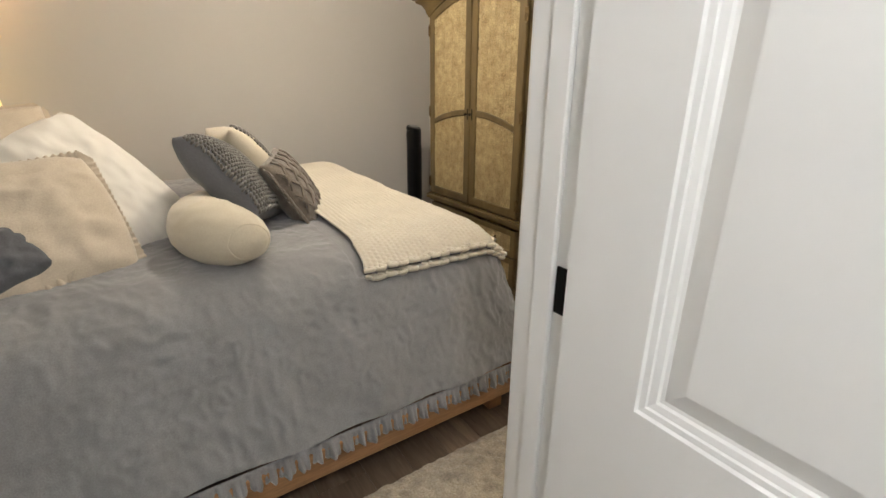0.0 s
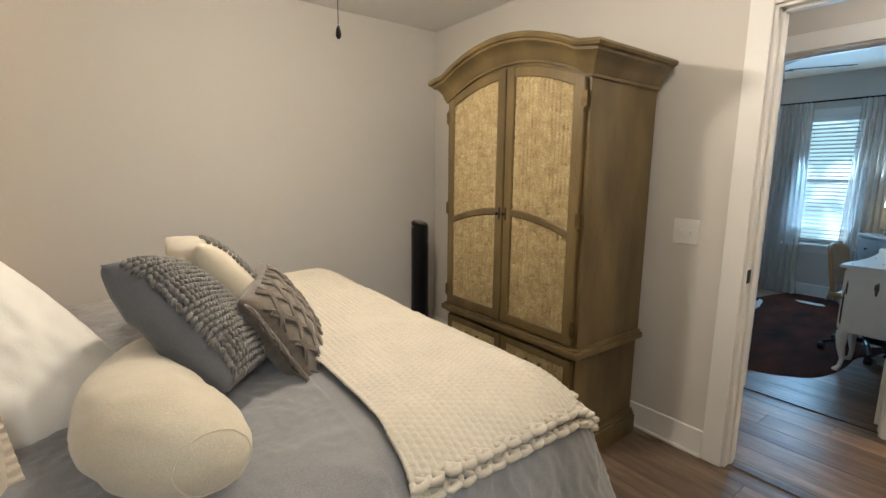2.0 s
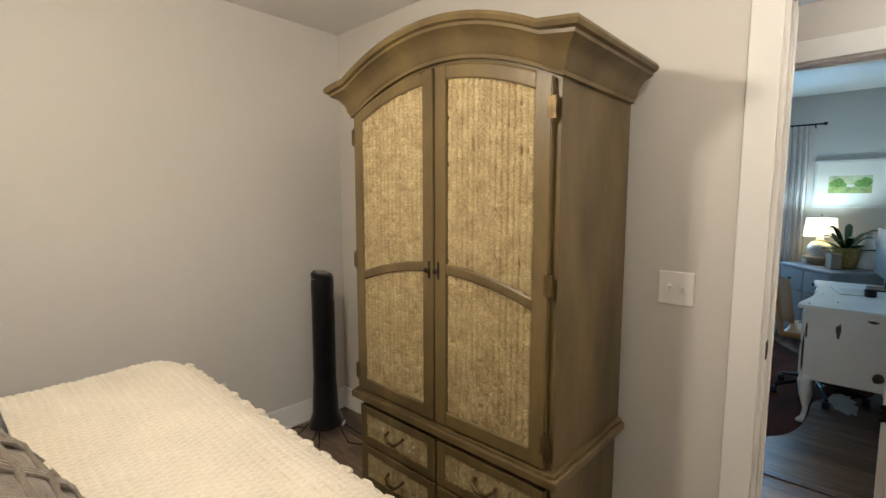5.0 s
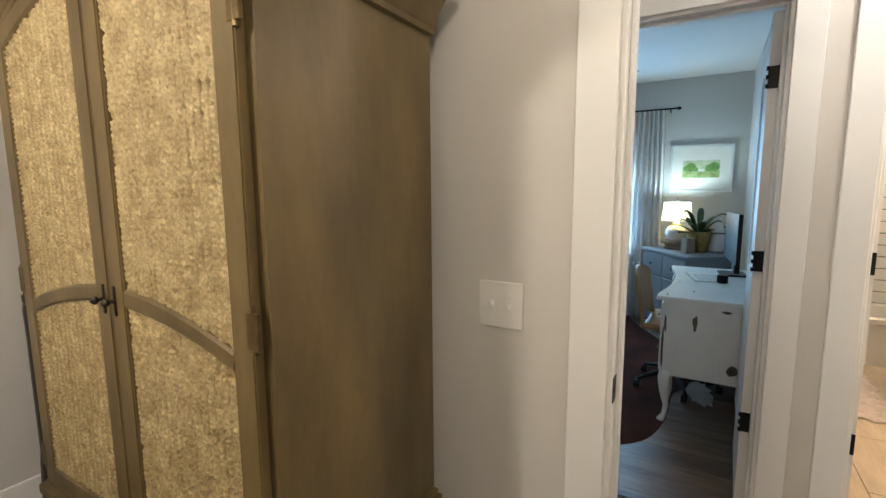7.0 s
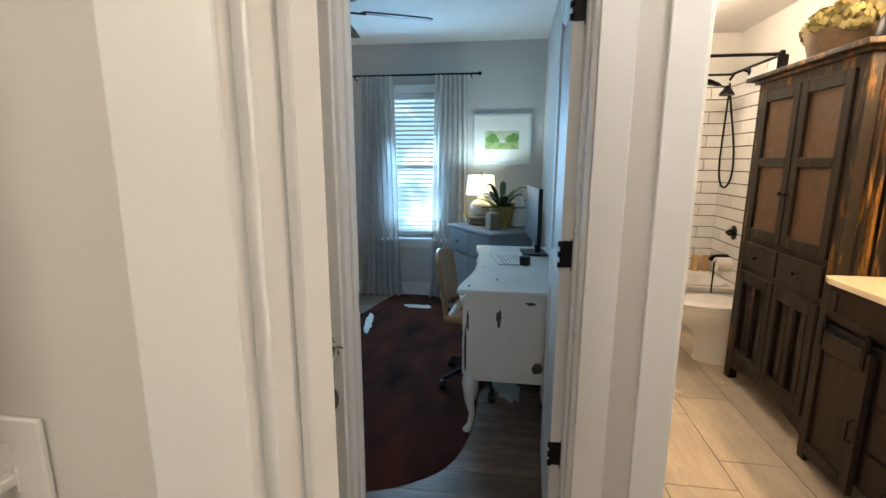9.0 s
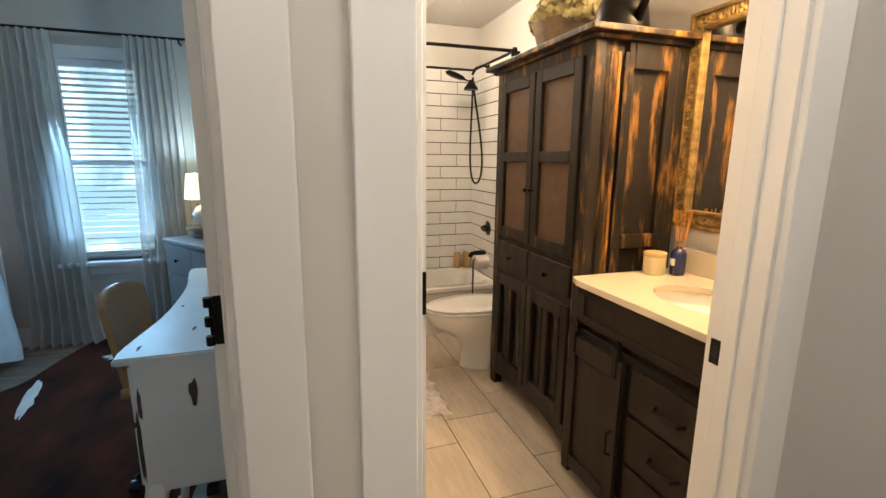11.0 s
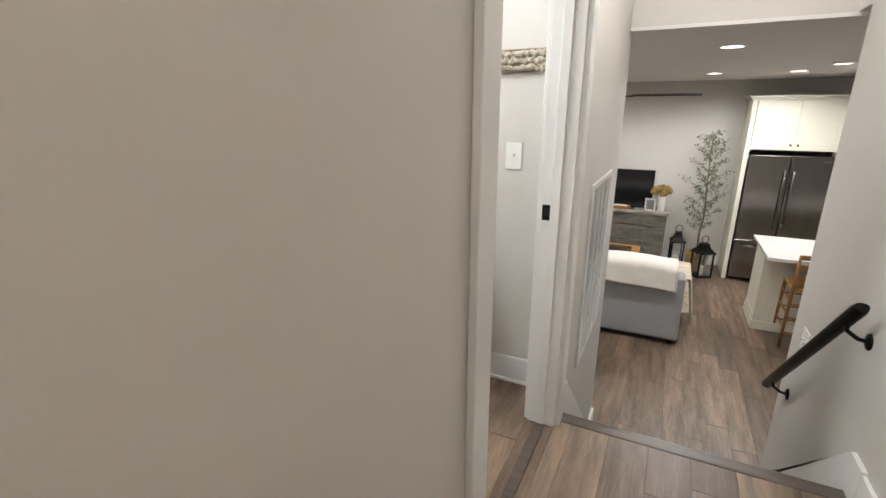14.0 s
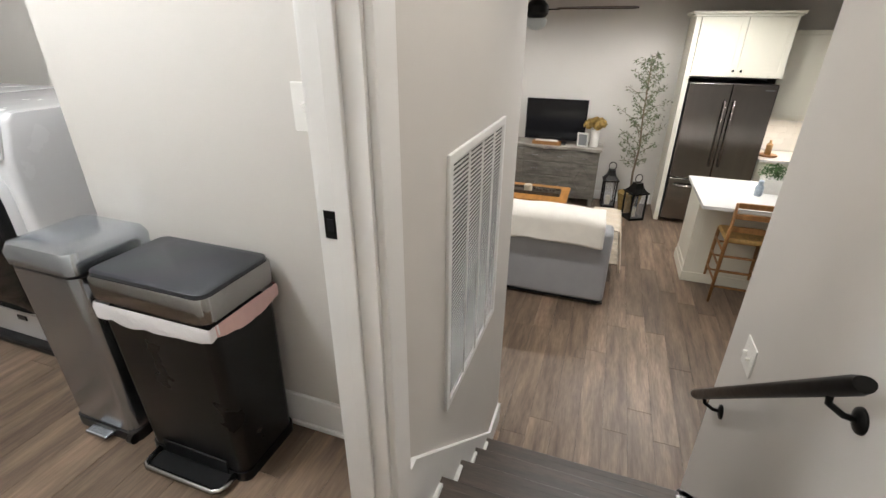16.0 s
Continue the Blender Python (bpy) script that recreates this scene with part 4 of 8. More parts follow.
def arm_door(y0, y1, inner, step, name):
    """One arched door: stiles, bottom, middle and top rails, and two woven panels."""
    door = new(name)
    door.parent = arm
    xf, xb, st = AX - 0.020, AX + 0.001, 0.055
    zt = lambda y: arch(y, 1.736, 1.853, WH)
    zi = lambda y: arch(y, 1.682, 1.806, WH)
    m1 = lambda y: arch(y, 1.078, 1.178, WH)
    m0 = lambda y: arch(y, 1.040, 1.140, WH)
    zb = 0.580
    for ya, yb in ((y0, y0 + st), (y1 - st, y1)):
        bm = bmesh.new()
        va = []
        for x in (xf, xb):
            va.append([bm.verts.new((x, y, z)) for y, z in ((ya, zb), (yb, zb), (yb, zt(yb)), (ya, zt(ya)))])
        bm.faces.new(va[0]), bm.faces.new(va[1][::-1])
        for i in range(4):
            bm.faces.new((va[0][i], va[0][(i + 1) % 4], va[1][(i + 1) % 4], va[1][i]))
        bmesh.ops.bevel(bm, geom=list(bm.edges), offset=0.003, segments=2, affect="EDGES")
        part("stile", bm, ARM, door)
    for lo, hi in ((lambda y: zb, lambda y: zb + 0.055), (m0, m1), (zi, zt)):
        bm = bmesh.new()
        k = 14
        yy = [y0 + st + (y1 - y0 - 2 * st) * i / k for i in range(k + 1)]
        prof = lambda y: ((xb, lo(y)), (xf + 0.004, lo(y)), (xf, lo(y) + 0.006), (xf, hi(y) - 0.006), (xf + 0.004, hi(y)), (xb, hi(y)))
        rr = [[bm.verts.new((px, y, pz)) for px, pz in prof(y)] for y in yy]
        for r0, r1 in zip(rr, rr[1:]):
            for q in range(6):
                bm.faces.new((r0[q], r1[q], r1[(q + 1) % 6], r0[(q + 1) % 6]))
        part("rail", bm, ARM, door)
    part("woven_panel", herringbone(y0 + st, y1 - st, lambda y: zb + 0.055, m0, AX - 0.004, step), RATTAN, door, "golden woven rattan panel", smooth=True)
    part("woven_panel", herringbone(y0 + st, y1 - st, m1, zi, AX - 0.004, step), RATTAN, door, "golden woven rattan panel", smooth=True)
    yk = y1 - 0.02 if inner > 0 else y0 + 0.02
    bm = bmesh.new()
    box(bm, xf - 0.003, xf, yk - 0.005, yk + 0.005, 1.118, 1.182, 0.0012)
    lathe(bm, [(0.004, 0), (0.0035, -0.008), (0.008, -0.012), (0.0095, -0.017), (0.006, -0.022), (0.001, -0.024)], (xf - 0.003, yk, 1.150), 12, "X")
    part("latch", bm, IRON, door, "dark iron latch with knob", smooth=True, angle=40)
    yh = y0 if inner > 0 else y1
    for z in (0.66, 1.15, 1.66):
        bm = bmesh.new()
        lathe(bm, [(0.0055, z - 0.04), (0.0055, z + 0.04)], (xf + 0.004, yh, 0), 8)
        box(bm, xf - 0.001, xf + 0.006, yh - 0.014, yh + 0.014, z - 0.032, z + 0.032, 0.001, 1)
        part("hinge", bm, BRASS_D, door)
    return door


arm_door(AY0 + 0.018, AC - 0.003, 1, 0.0032, "door")
arm_door(AC + 0.003, AY1 - 0.018, -1, 0.0040, "door")
for y0, y1 in ((AY0 + 0.02, AC - 0.006), (AC + 0.006, AY1 - 0.02)):
    for z0, z1 in ((0.335, 0.505), (0.145, 0.325)):
        dr = part("drawer", boxes((AX - 0.012, AX + 0.012, y0, y0 + 0.04, z0, z1), (AX - 0.012, AX + 0.012, y1 - 0.04, y1, z0, z1),
                                  (AX - 0.012, AX + 0.012, y0 + 0.04, y1 - 0.04, z0, z0 + 0.035), (AX - 0.012, AX + 0.012, y0 + 0.04, y1 - 0.04, z1 - 0.035, z1), bevel=0.003), ARM, arm)
        part("woven_panel", herringbone(y0 + 0.04, y1 - 0.04, lambda y: z0 + 0.035, lambda y: z1 - 0.035, AX + 0.003, 0.005), RATTAN, dr, smooth=True)
        yc, zc = (y0 + y1) / 2, (z0 + z1) / 2
        bm = bmesh.new()
        tube(bm, [(AX - 0.004, yc - 0.045, zc + 0.014), (AX - 0.030, yc - 0.042, zc + 0.006), (AX - 0.036, yc - 0.02, zc - 0.012), (AX - 0.036, yc + 0.02, zc - 0.012), (AX - 0.030, yc + 0.042, zc + 0.006), (AX - 0.004, yc + 0.045, zc + 0.014)], [0.006, 0.006, 0.007, 0.007, 0.006, 0.006], 8)
        part("handle", bm, BRASS_D, dr, "aged brass bail handle", smooth=True)

# tower fan
tower = thing("tower_fan", pose(1.955, 3.60, 0, 0, 0, 30), "slim black tower fan with wire feet near the armoire", "fan")
part("column", turned([(0.080, 0.30), (0.074, 0.36), (0.072, 0.85), (0.074, 0.93), (0.070, 0.955)], seg=28, squash=(1, 0.85)), BLACKP, tower, smooth=True, angle=50)
bm = turned([(0.072, 0.955), (0.072, 0.975), (0.062, 0.985), (0.002, 0.986)], seg=28, squash=(1, 0.85))
for v in bm.verts:
    v.co.z += 0.25 * (v.co.y)
part("control_top", bm, BLACKP, tower, smooth=True, angle=40)
bm = turned([(0.044, 0.990), (0.044, 0.993), (0.038, 0.993), (0.038, 0.990)], seg=20, squash=(1, 0.8))
for v in bm.verts:
    v.co.z += 0.25 * v.co.y
part("button_ring", bm, material("grey_button", (0.35, 0.35, 0.36), 0.3), tower, "grey control buttons")
part("base", turned([(0.115, 0.085), (0.112, 0.10), (0.085, 0.16), (0.084, 0.22), (0.078, 0.31)], seg=28, squash=(1, 0.85)), BLACKP, tower, smooth=True, angle=50)
bm = bmesh.new()
for i in range(40):
    z = 0.37 + i * 0.0115
    for k in range(9):
        a = radians(-150 + k * 15)
        box(bm, -0.004, 0.004, -0.0015, 0.0015, 0, 0.007, m=pose(0.0725 * math.cos(a), 0.0725 * 0.85 * math.sin(a), z, 0, 0, math.degrees(a) + 90))
part("grille", bm, BLACK, tower)
for s in (1, -1):
    for pts in ([(s * 0.02, 0.09, 0.09), (s * 0.05, 0.16, 0.012), (s * 0.05, 0.23, 0.004), (s * 0.01, 0.25, 0.004)],
                [(s * 0.02, -0.09, 0.09), (s * 0.06, -0.17, 0.012), (s * 0.05, -0.24, 0.004), (s * 0.0, -0.25, 0.004)],
                [(s * 0.10, 0.0, 0.09), (s * 0.15, 0.03, 0.012), (s * 0.16, 0.0, 0.004), (s * 0.15, -0.03, 0.012), (s * 0.10, -0.01, 0.09)]):
        part("wire_foot", bar(pts, 0.0035, 6), BLACK, tower, smooth=True)
part("label_tag", one(-0.02, 0.02, -0.115, -0.113, 0.105, 0.13, m=pose(0, 0.02, 0, 10, 0, 0)), WHITEP, tower, "white label")


def toggle_plate(name, m, gangs, label, outlet=False):
    """A wall plate in its x-z plane that looks along -y."""
    w = 0.073 + 0.046 * (gangs - 1)
    p = thing(name, m, label, "switch" if not outlet else "outlet")
    part("plate", one(-w / 2, w / 2, -0.006, 0, -0.060, 0.060, 0.003, 2), WHITEP, p)
    for g in range(gangs):
        x = (g - (gangs - 1) / 2) * 0.046
        if outlet:
            for z in (-0.02, 0.02):
                rc = part("receptacle", one(x - 0.016, x + 0.016, -0.008, -0.005, z - 0.014, z + 0.014, 0.002), WHITEP, p)
                part("slot", boxes((x - 0.007, x - 0.005, -0.0085, -0.0075, z - 0.004, z + 0.006), (x + 0.005, x + 0.007, -0.0085, -0.0075, z - 0.004, z + 0.006)), BLACKP, rc)
        else:
            part("collar", one(x - 0.006, x + 0.006, -0.0075, -0.005, -0.013, 0.013, 0.001, 1), WHITEP, p)
            part("toggle", one(x - 0.005, x + 0.005, -0.021, -0.006, -0.005, 0.005, 0.001, 1, pose(0, 0, 0.004 if g == 0 else 0.0, 0 if g == 0 else 0, 0, 0)), WHITEP, p)
            part("screw", one(x - 0.0025, x + 0.0025, -0.0075, -0.0055, 0.028, 0.033), WHITEP, p)
            part("screw", one(x - 0.0025, x + 0.0025, -0.0075, -0.0055, -0.033, -0.028), WHITEP, p)
    return p


toggle_plate("light_switch", pose(2.285, 1.809, 1.085, 0, 0, -90) , 2, "white double toggle switch plate on the wall")
toggle_plate("wall_outlet", pose(1.458, 3.87, 0.336), 1, "white wall outlet plate above the baseboard", True)


# ---- office ----
WHITE_D = material("distressed_white", (0.72, 0.72, 0.69), 0.45, vary=0.05, scale=4, grain=0.1, grain_scale=60, bump=0.05, bump_scale=50)
WORN = material("worn_wood", (0.09, 0.07, 0.05), 0.6, vary=0.3, scale=30)
GREY_C = material("slate_paint", (0.22, 0.235, 0.245), 0.5, vary=0.06, scale=4, bump=0.04)
SHEER = material("sheer_curtain", (0.62, 0.60, 0.57), 0.9, vary=0.05, scale=8, grain=0.2, grain_scale=300, alpha=0.66, sheen=0.3, bump=0.15, bump_scale=300)
SLAT = material("blind_slat", (0.80, 0.82, 0.84), 0.5, vary=0.02, subsurface=0.2)
HIDE = material("cowhide", (0.085, 0.022, 0.011), 0.92, vary=0.3, scale=2.5, grain=0.5, grain_scale=120, colour2=(0.022, 0.010, 0.008), bump=0.3, bump_scale=160, stretch=(1, 2, 1), spec=0.08)
HIDE_W = material("white_cowhide", (0.66, 0.62, 0.56), 0.7, vary=0.1, scale=8, grain=0.3, grain_scale=120, bump=0.3, bump_scale=160)
BLUE_C = material("blue_grey_cotton", (0.17, 0.22, 0.27), 0.9, vary=0.08, scale=6, grain=0.2, grain_scale=200, bump=0.2, sheen=0.3)
BED_W = material("white_duvet", (0.74, 0.76, 0.78), 0.92, vary=0.04, scale=6, grain=0.1, grain_scale=200, bump=0.15, bump_scale=200, sheen=0.2)
METAL_W = material("white_metal", (0.70, 0.69, 0.66), 0.4, vary=0.06, scale=20)
TAN = material("tan_leather", (0.42, 0.23, 0.09), 0.45, vary=0.12, scale=6, grain=0.2, grain_scale=90, bump=0.1)
CERAM = material("white_ceramic", (0.78, 0.76, 0.72), 0.25, vary=0.04, scale=10, coat=0.3)
SHADE_O = material("lit_linen_shade", (0.95, 0.88, 0.62), 0.8, vary=0.03, emit=1.3)
SHADE_A = material("amber_shade", (0.86, 0.58, 0.24), 0.8, vary=0.06, scale=20, emit=0.6)
LEAF = material("dark_leaf", (0.035, 0.085, 0.03), 0.4, vary=0.25, scale=12)
BASKET = material("basket", (0.42, 0.28, 0.09), 0.8, vary=0.25, scale=50, bump=0.5, bump_scale=120)
WOODB = material("driftwood", (0.30, 0.22, 0.15), 0.8, vary=0.2, scale=9, grain=0.4, grain_scale=40, bump=0.3)
GLASS = bpy.data.materials.new("window_glass")
GLASS.use_nodes = True
_g = GLASS.node_tree.nodes["Principled BSDF"]
_g.inputs["Transmission Weight"].default_value, _g.inputs["Roughness"].default_value, _g.inputs["IOR"].default_value = 1.0, 0.0, 1.05
MIRROR = material("mirror_glass", (0.92, 0.92, 0.91), 0.02, metal=1.0, vary=0.0, rough_vary=0.0)

# window
win = structure(new("window_1"), "white double-hung window with blinds", "window")
wy0, wy1, wz0, wz1 = WIN
xw = 6.46
for y0, y1, z0, z1 in ((wy0 - 0.07, wy0, wz0 - 0.02, wz1 + 0.08), (wy1, wy1 + 0.07, wz0 - 0.02, wz1 + 0.08), (wy0, wy1, wz1, wz1 + 0.08), (wy0, wy1, wz0 - 0.10, wz0 - 0.03)):
    part("window_casing", one(xw - 0.02, xw, y0, y1, z0, z1, 0.003), TRIM, win)
part("window_sill", one(xw - 0.07, xw + 0.08, wy0 - 0.09, wy1 + 0.09, wz0 - 0.03, wz0, 0.005), TRIM, win)
for y0, y1, z0, z1 in ((wy0, wy0 + 0.035, wz0, wz1), (wy1 - 0.035, wy1, wz0, wz1), (wy0 + 0.035, wy1 - 0.035, wz1 - 0.035, wz1), (wy0 + 0.035, wy1 - 0.035, wz0, wz0 + 0.05), (wy0 + 0.035, wy1 - 0.035, 1.28, 1.32)):
    part("window_frame", one(xw + 0.08, xw + 0.115, y0, y1, z0, z1, 0.003), TRIM, win)
for z0, z1 in ((wz0 + 0.05, 1.28), (1.32, wz1 - 0.035)):
    g = part("pane", one(xw + 0.095, xw + 0.099, wy0 + 0.035, wy1 - 0.035, z0, z1), GLASS, win)
    g.visible_shadow = False
blind = thing("window_blind", pose(0, 0, 0), "white slatted window blind, half open", "blind")
part("headrail", one(xw + 0.005, xw + 0.06, wy0 + 0.01, wy1 - 0.01, wz1 - 0.05, wz1 - 0.002, 0.004), SLAT, blind)
for i in range(31):
    z = wz0 + 0.03 + i * 0.0425
    part("slat", one(-0.024, 0.024, wy0 + 0.012, wy1 - 0.012, -0.0013, 0.0013, m=pose(xw + 0.034, 0, z, 0, 14, 0)), SLAT, blind)
for y in (wy0 + 0.09, wy1 - 0.09):
    part("ladder_cord", bar([(xw + 0.010, y, wz0 + 0.01), (xw + 0.010, y, wz1 - 0.04)], 0.001, 5), SLAT, blind)

OUT = bpy.data.materials.new("garden_backdrop")
OUT.use_nodes = True
t = OUT.node_tree
em = t.nodes.new("ShaderNodeEmission")
no = t.nodes.new("ShaderNodeTexNoise")
no.inputs["Scale"].default_value, no.inputs["Detail"].default_value = 0.55, 8
ra = t.nodes.new("ShaderNodeValToRGB")
ra.color_ramp.elements[0].position, ra.color_ramp.elements[0].color = 0.42, (0.14, 0.24, 0.30, 1)
ra.color_ramp.elements[1].position, ra.color_ramp.elements[1].color = 0.60, (0.62, 0.85, 1.0, 1)
tc = t.nodes.new("ShaderNodeTexCoord")
t.links.new(tc.outputs["Object"], no.inputs[0])
t.links.new(no.outputs[0], ra.inputs[0])
t.links.new(ra.outputs[0], em.inputs[0])
em.inputs[1].default_value = 4.5
t.links.new(em.outputs[0], t.nodes["Material Output"].inputs[0])
structure(part("backdrop", one(14.0, 14.1, -4, 9, -3, 7), OUT), "bright garden with trees outside the window", "backdrop")
structure(part("ground", one(6.62, 60, -40, 40, -1.3, -1.2), material("lawn", (0.06, 0.10, 0.035), 0.9, vary=0.3, scale=3, grain=0.5)), "lawn outside the house", "ground")


def curtain(y0, y1, seed, label, ztop=2.14, x=6.375, mat=None, z0=0.015, folds=7, flare=0.25, bunch=1.0):
    cur = thing("curtain", pose(0, 0, 0), label, "curtain", "curtains")
    def f(u, v):
        z = ztop - v * (ztop - z0)
        c = (y0 + y1) / 2
        w = (y1 - y0) * (1 + flare * (v - 0.5)) * (1 if v < 0.93 else 1 + (v - 0.93) * 1.5)
        y = c + (u - 0.5) * w
        a = 0.028 * (0.7 + 0.5 * v) * bunch
        return Vector((x + a * math.sin(2 * math.pi * (u * folds + 0.12 * n3(u * 5 + seed, v * 2))) + 0.02 * n3(u * 3, v * 2, seed) - (0.05 * max(0, v - 0.95) * 8 if z0 < 0.1 else 0), y, z))
    part("cloth", sheet(150, 60, f), mat or SHEER, cur, smooth=True)
    return cur


curtain(2.47, 2.83, 1, "sheer grey linen curtain hanging to the floor")
curtain(1.78, 2.12, 5, "sheer grey linen curtain hanging to the floor")
rod = thing("curtain_rod", pose(0, 0, 0), "black iron curtain rod with ball finials", "curtain rod")
part("rod", bar([(6.375, 1.70, 2.145), (6.375, 2.93, 2.145)], 0.009), BLACK, rod)
for y in (1.685, 2.945):
    part("finial", turned([(0.002, -0.02), (0.014, -0.012), (0.019, 0.0), (0.014, 0.012), (0.002, 0.02)], (6.375, y, 2.145), 12, "Y"), BLACK, rod, smooth=True)
for y in (1.76, 2.87):
    part("bracket", bar([(6.375, y, 2.145), (6.375, y, 2.12), (6.458, y, 2.12)], 0.006), BLACK, rod)

# picture
pic = thing("framed_picture", pose(6.458, 1.47, 1.56), "framed green landscape watercolour with wide white mat", "picture")
part("mat", one(-0.012, -0.004, -0.25, 0.25, -0.21, 0.21), WHITE_C, pic, "wide white mat")
for y0, y1, z0, z1 in ((-0.27, -0.245, -0.23, 0.23), (0.245, 0.27, -0.23, 0.23), (-0.245, 0.245, -0.23, -0.205), (-0.245, 0.245, 0.205, 0.23)):
    part("frame", one(-0.025, 0, y0, y1, z0, z1, 0.003), WHITE_D, pic)
art = part("painting", one(-0.0135, -0.012, -0.16, 0.16, -0.09, 0.08), material("art_paper", (0.62, 0.66, 0.42), 0.8, vary=0.2, scale=14), pic, "green landscape with two round trees")
TREEG = material("art_green", (0.20, 0.38, 0.09), 0.8, vary=0.3, scale=40)
part("painted_field", one(-0.0139, -0.0121, -0.159, 0.159, -0.089, -0.02), material("art_field", (0.42, 0.52, 0.20), 0.8, vary=0.25, scale=30), art)
for y, r in ((-0.115, 0.046), (-0.068, 0.034), (0.088, 0.044), (0.126, 0.031), (0.045, 0.022)):
    part("painted_tree", turned([(0.0005, -0.0004), (r * 0.97, -0.0004), (r, 0.0), (r, 0.0012)], (-0.0142 - 0.006 * r, y, -0.03 + r), 9, "X"), TREEG, art)
part("painted_house", one(-0.0152, -0.0137, -0.03, 0.02, -0.03, -0.005), WHITE_D, art)

# desk
desk = thing("writing_desk", pose(4.07, 1.09, 0), "white distressed vintage desk with cabriole legs", "desk")
out = []
for i in range(25):
    x = 1.2 * i / 24
    out.append((x, 0.50 - 0.055 * (0.5 - 0.5 * math.cos(2 * math.pi * x / 1.2)) ** 2 + 0.012 * math.cos(2 * math.pi * x / 0.6)))
bm = bmesh.new()
pts = [(0.0, 0.0)] + [(x, y) for x, y in out] + [(1.2, 0.0)]
lo = [bm.verts.new((x, y, 0.737)) for x, y in pts]
hi = [bm.verts.new((x, y, 0.760)) for x, y in pts]
k = len(lo)
for i in range(k):
    bm.faces.new((lo[i], lo[(i + 1) % k], hi[(i + 1) % k], hi[i]))
bm.faces.new(lo), bm.faces.new(hi[::-1])
bmesh.ops.bevel(bm, geom=[e for e in bm.edges if e.verts[0].co.z == e.verts[1].co.z], offset=0.005, segments=2, affect="EDGES")
part("top", bm, WHITE_D, desk)
for x0, x1 in ((0.02, 0.36), (0.84, 1.18)):
    ped = part("pedestal", one(x0, x1, 0.02, 0.475, 0.29, 0.737, 0.004), WHITE_D, desk)
    for z0, z1 in ((0.31, 0.51), (0.53, 0.715)):
        dr = part("drawer", one(x0 + 0.02, x1 - 0.02, 0.47, 0.488, z0, z1, 0.004), WHITE_D, ped)
        part("pull", bar([((x0 + x1) / 2 - 0.04, 0.488, (z0 + z1) / 2), ((x0 + x1) / 2 - 0.035, 0.508, (z0 + z1) / 2 - 0.01), ((x0 + x1) / 2 + 0.035, 0.508, (z0 + z1) / 2 - 0.01), ((x0 + x1) / 2 + 0.04, 0.488, (z0 + z1) / 2)], 0.004), BRASS_D, dr)
part("apron", one(0.36, 0.84, 0.05, 0.46, 0.62, 0.737, 0.004), WHITE_D, desk)
for x, sx in ((0.055, -1), (0.325, 1), (0.875, -1), (1.145, 1)):
    for y, sy in ((0.06, -1), (0.44, 1)):
        bm = bar([(x, y, 0.31), (x + sx * 0.012, y + sy * 0.012, 0.26), (x + sx * 0.010, y + sy * 0.010, 0.18), (x - sx * 0.004, y - sy * 0.004, 0.09), (x + sx * 0.004, y + sy * 0.004, 0.035), (x + sx * 0.020, y + sy * 0.020, 0.010), (x + sx * 0.022, y + sy * 0.022, 0.0)], [0.040, 0.036, 0.026, 0.016, 0.014, 0.020, 0.018], 10)
        part("leg", bm, WHITE_D, desk, smooth=True)
rnd = random.Random(2)
for y, z, w, h in ((0.31, 0.62, 0.012, 0.05), (0.12, 0.37, 0.03, 0.03), (0.16, 0.70, 0.03, 0.008), (0.47, 0.45, 0.006, 0.12), (0.46, 0.60, 0.006, 0.05)):
    r = [(rnd.uniform(0.7, 1.2)) for _ in range(12)]
    bm = bmesh.new()
    vs = [bm.verts.new((0.0185, y + w * q * math.cos(2 * math.pi * i / 12), z + h * q * math.sin(2 * math.pi * i / 12))) for i, q in enumerate(r)]
    bm.faces.new(vs)
    part("worn_patch", bm, WORN, desk, "bare wood showing through paint")
for x, y, a, b in ((0.22, 0.33, 0.02, 0.008), (0.5, 0.42, 0.015, 0.006), (0.08, 0.46, 0.03, 0.006), (0.7, 0.2, 0.012, 0.01)):
    bm = bmesh.new()
    vs = [bm.verts.new((x + a * rnd.uniform(0.6, 1.2) * math.cos(2 * math.pi * i / 10), y + b * rnd.uniform(0.6, 1.2) * math.sin(2 * math.pi * i / 10), 0.7606)) for i in range(10)]
    bm.faces.new(vs)
    part("worn_patch", bm, WORN, desk)
pad = thing("notepad", pose(4.80, 1.36, 0.761, 0, 0, 12), "white open notepad lying on the desk", "notepad")
part("pages", one(-0.16, 0.16, -0.10, 0.10, 0, 0.008, 0.002), WHITE_C, pad)
for i in range(7):
    part("printed_line", one(-0.13, 0.10, -0.075 + i * 0.022, -0.069 + i * 0.022, 0.008, 0.0085), GREY_C, pad)
mon = thing("monitor", pose(5.02, 1.215, 0.761, 0, 0, 6), "thin black computer monitor on the desk", "monitor")
part("screen", one(-0.27, 0.27, -0.012, 0.014, 0.10, 0.44, 0.004), BLACKP, mon)
part("stand", boxes((-0.03, 0.03, -0.05, -0.015, 0.0, 0.25), (-0.10, 0.10, -0.09, 0.07, 0, 0.012), bevel=0.003), BLACKP, mon)
cup = thing("desk_tin", pose(4.66, 1.27, 0.761), "small dark tin on the desk", "tin")
part("body", turned([(0.03, 0), (0.032, 0.005), (0.032, 0.05), (0.028, 0.052)], seg=18), BLACKP, cup, smooth=True, angle=40)

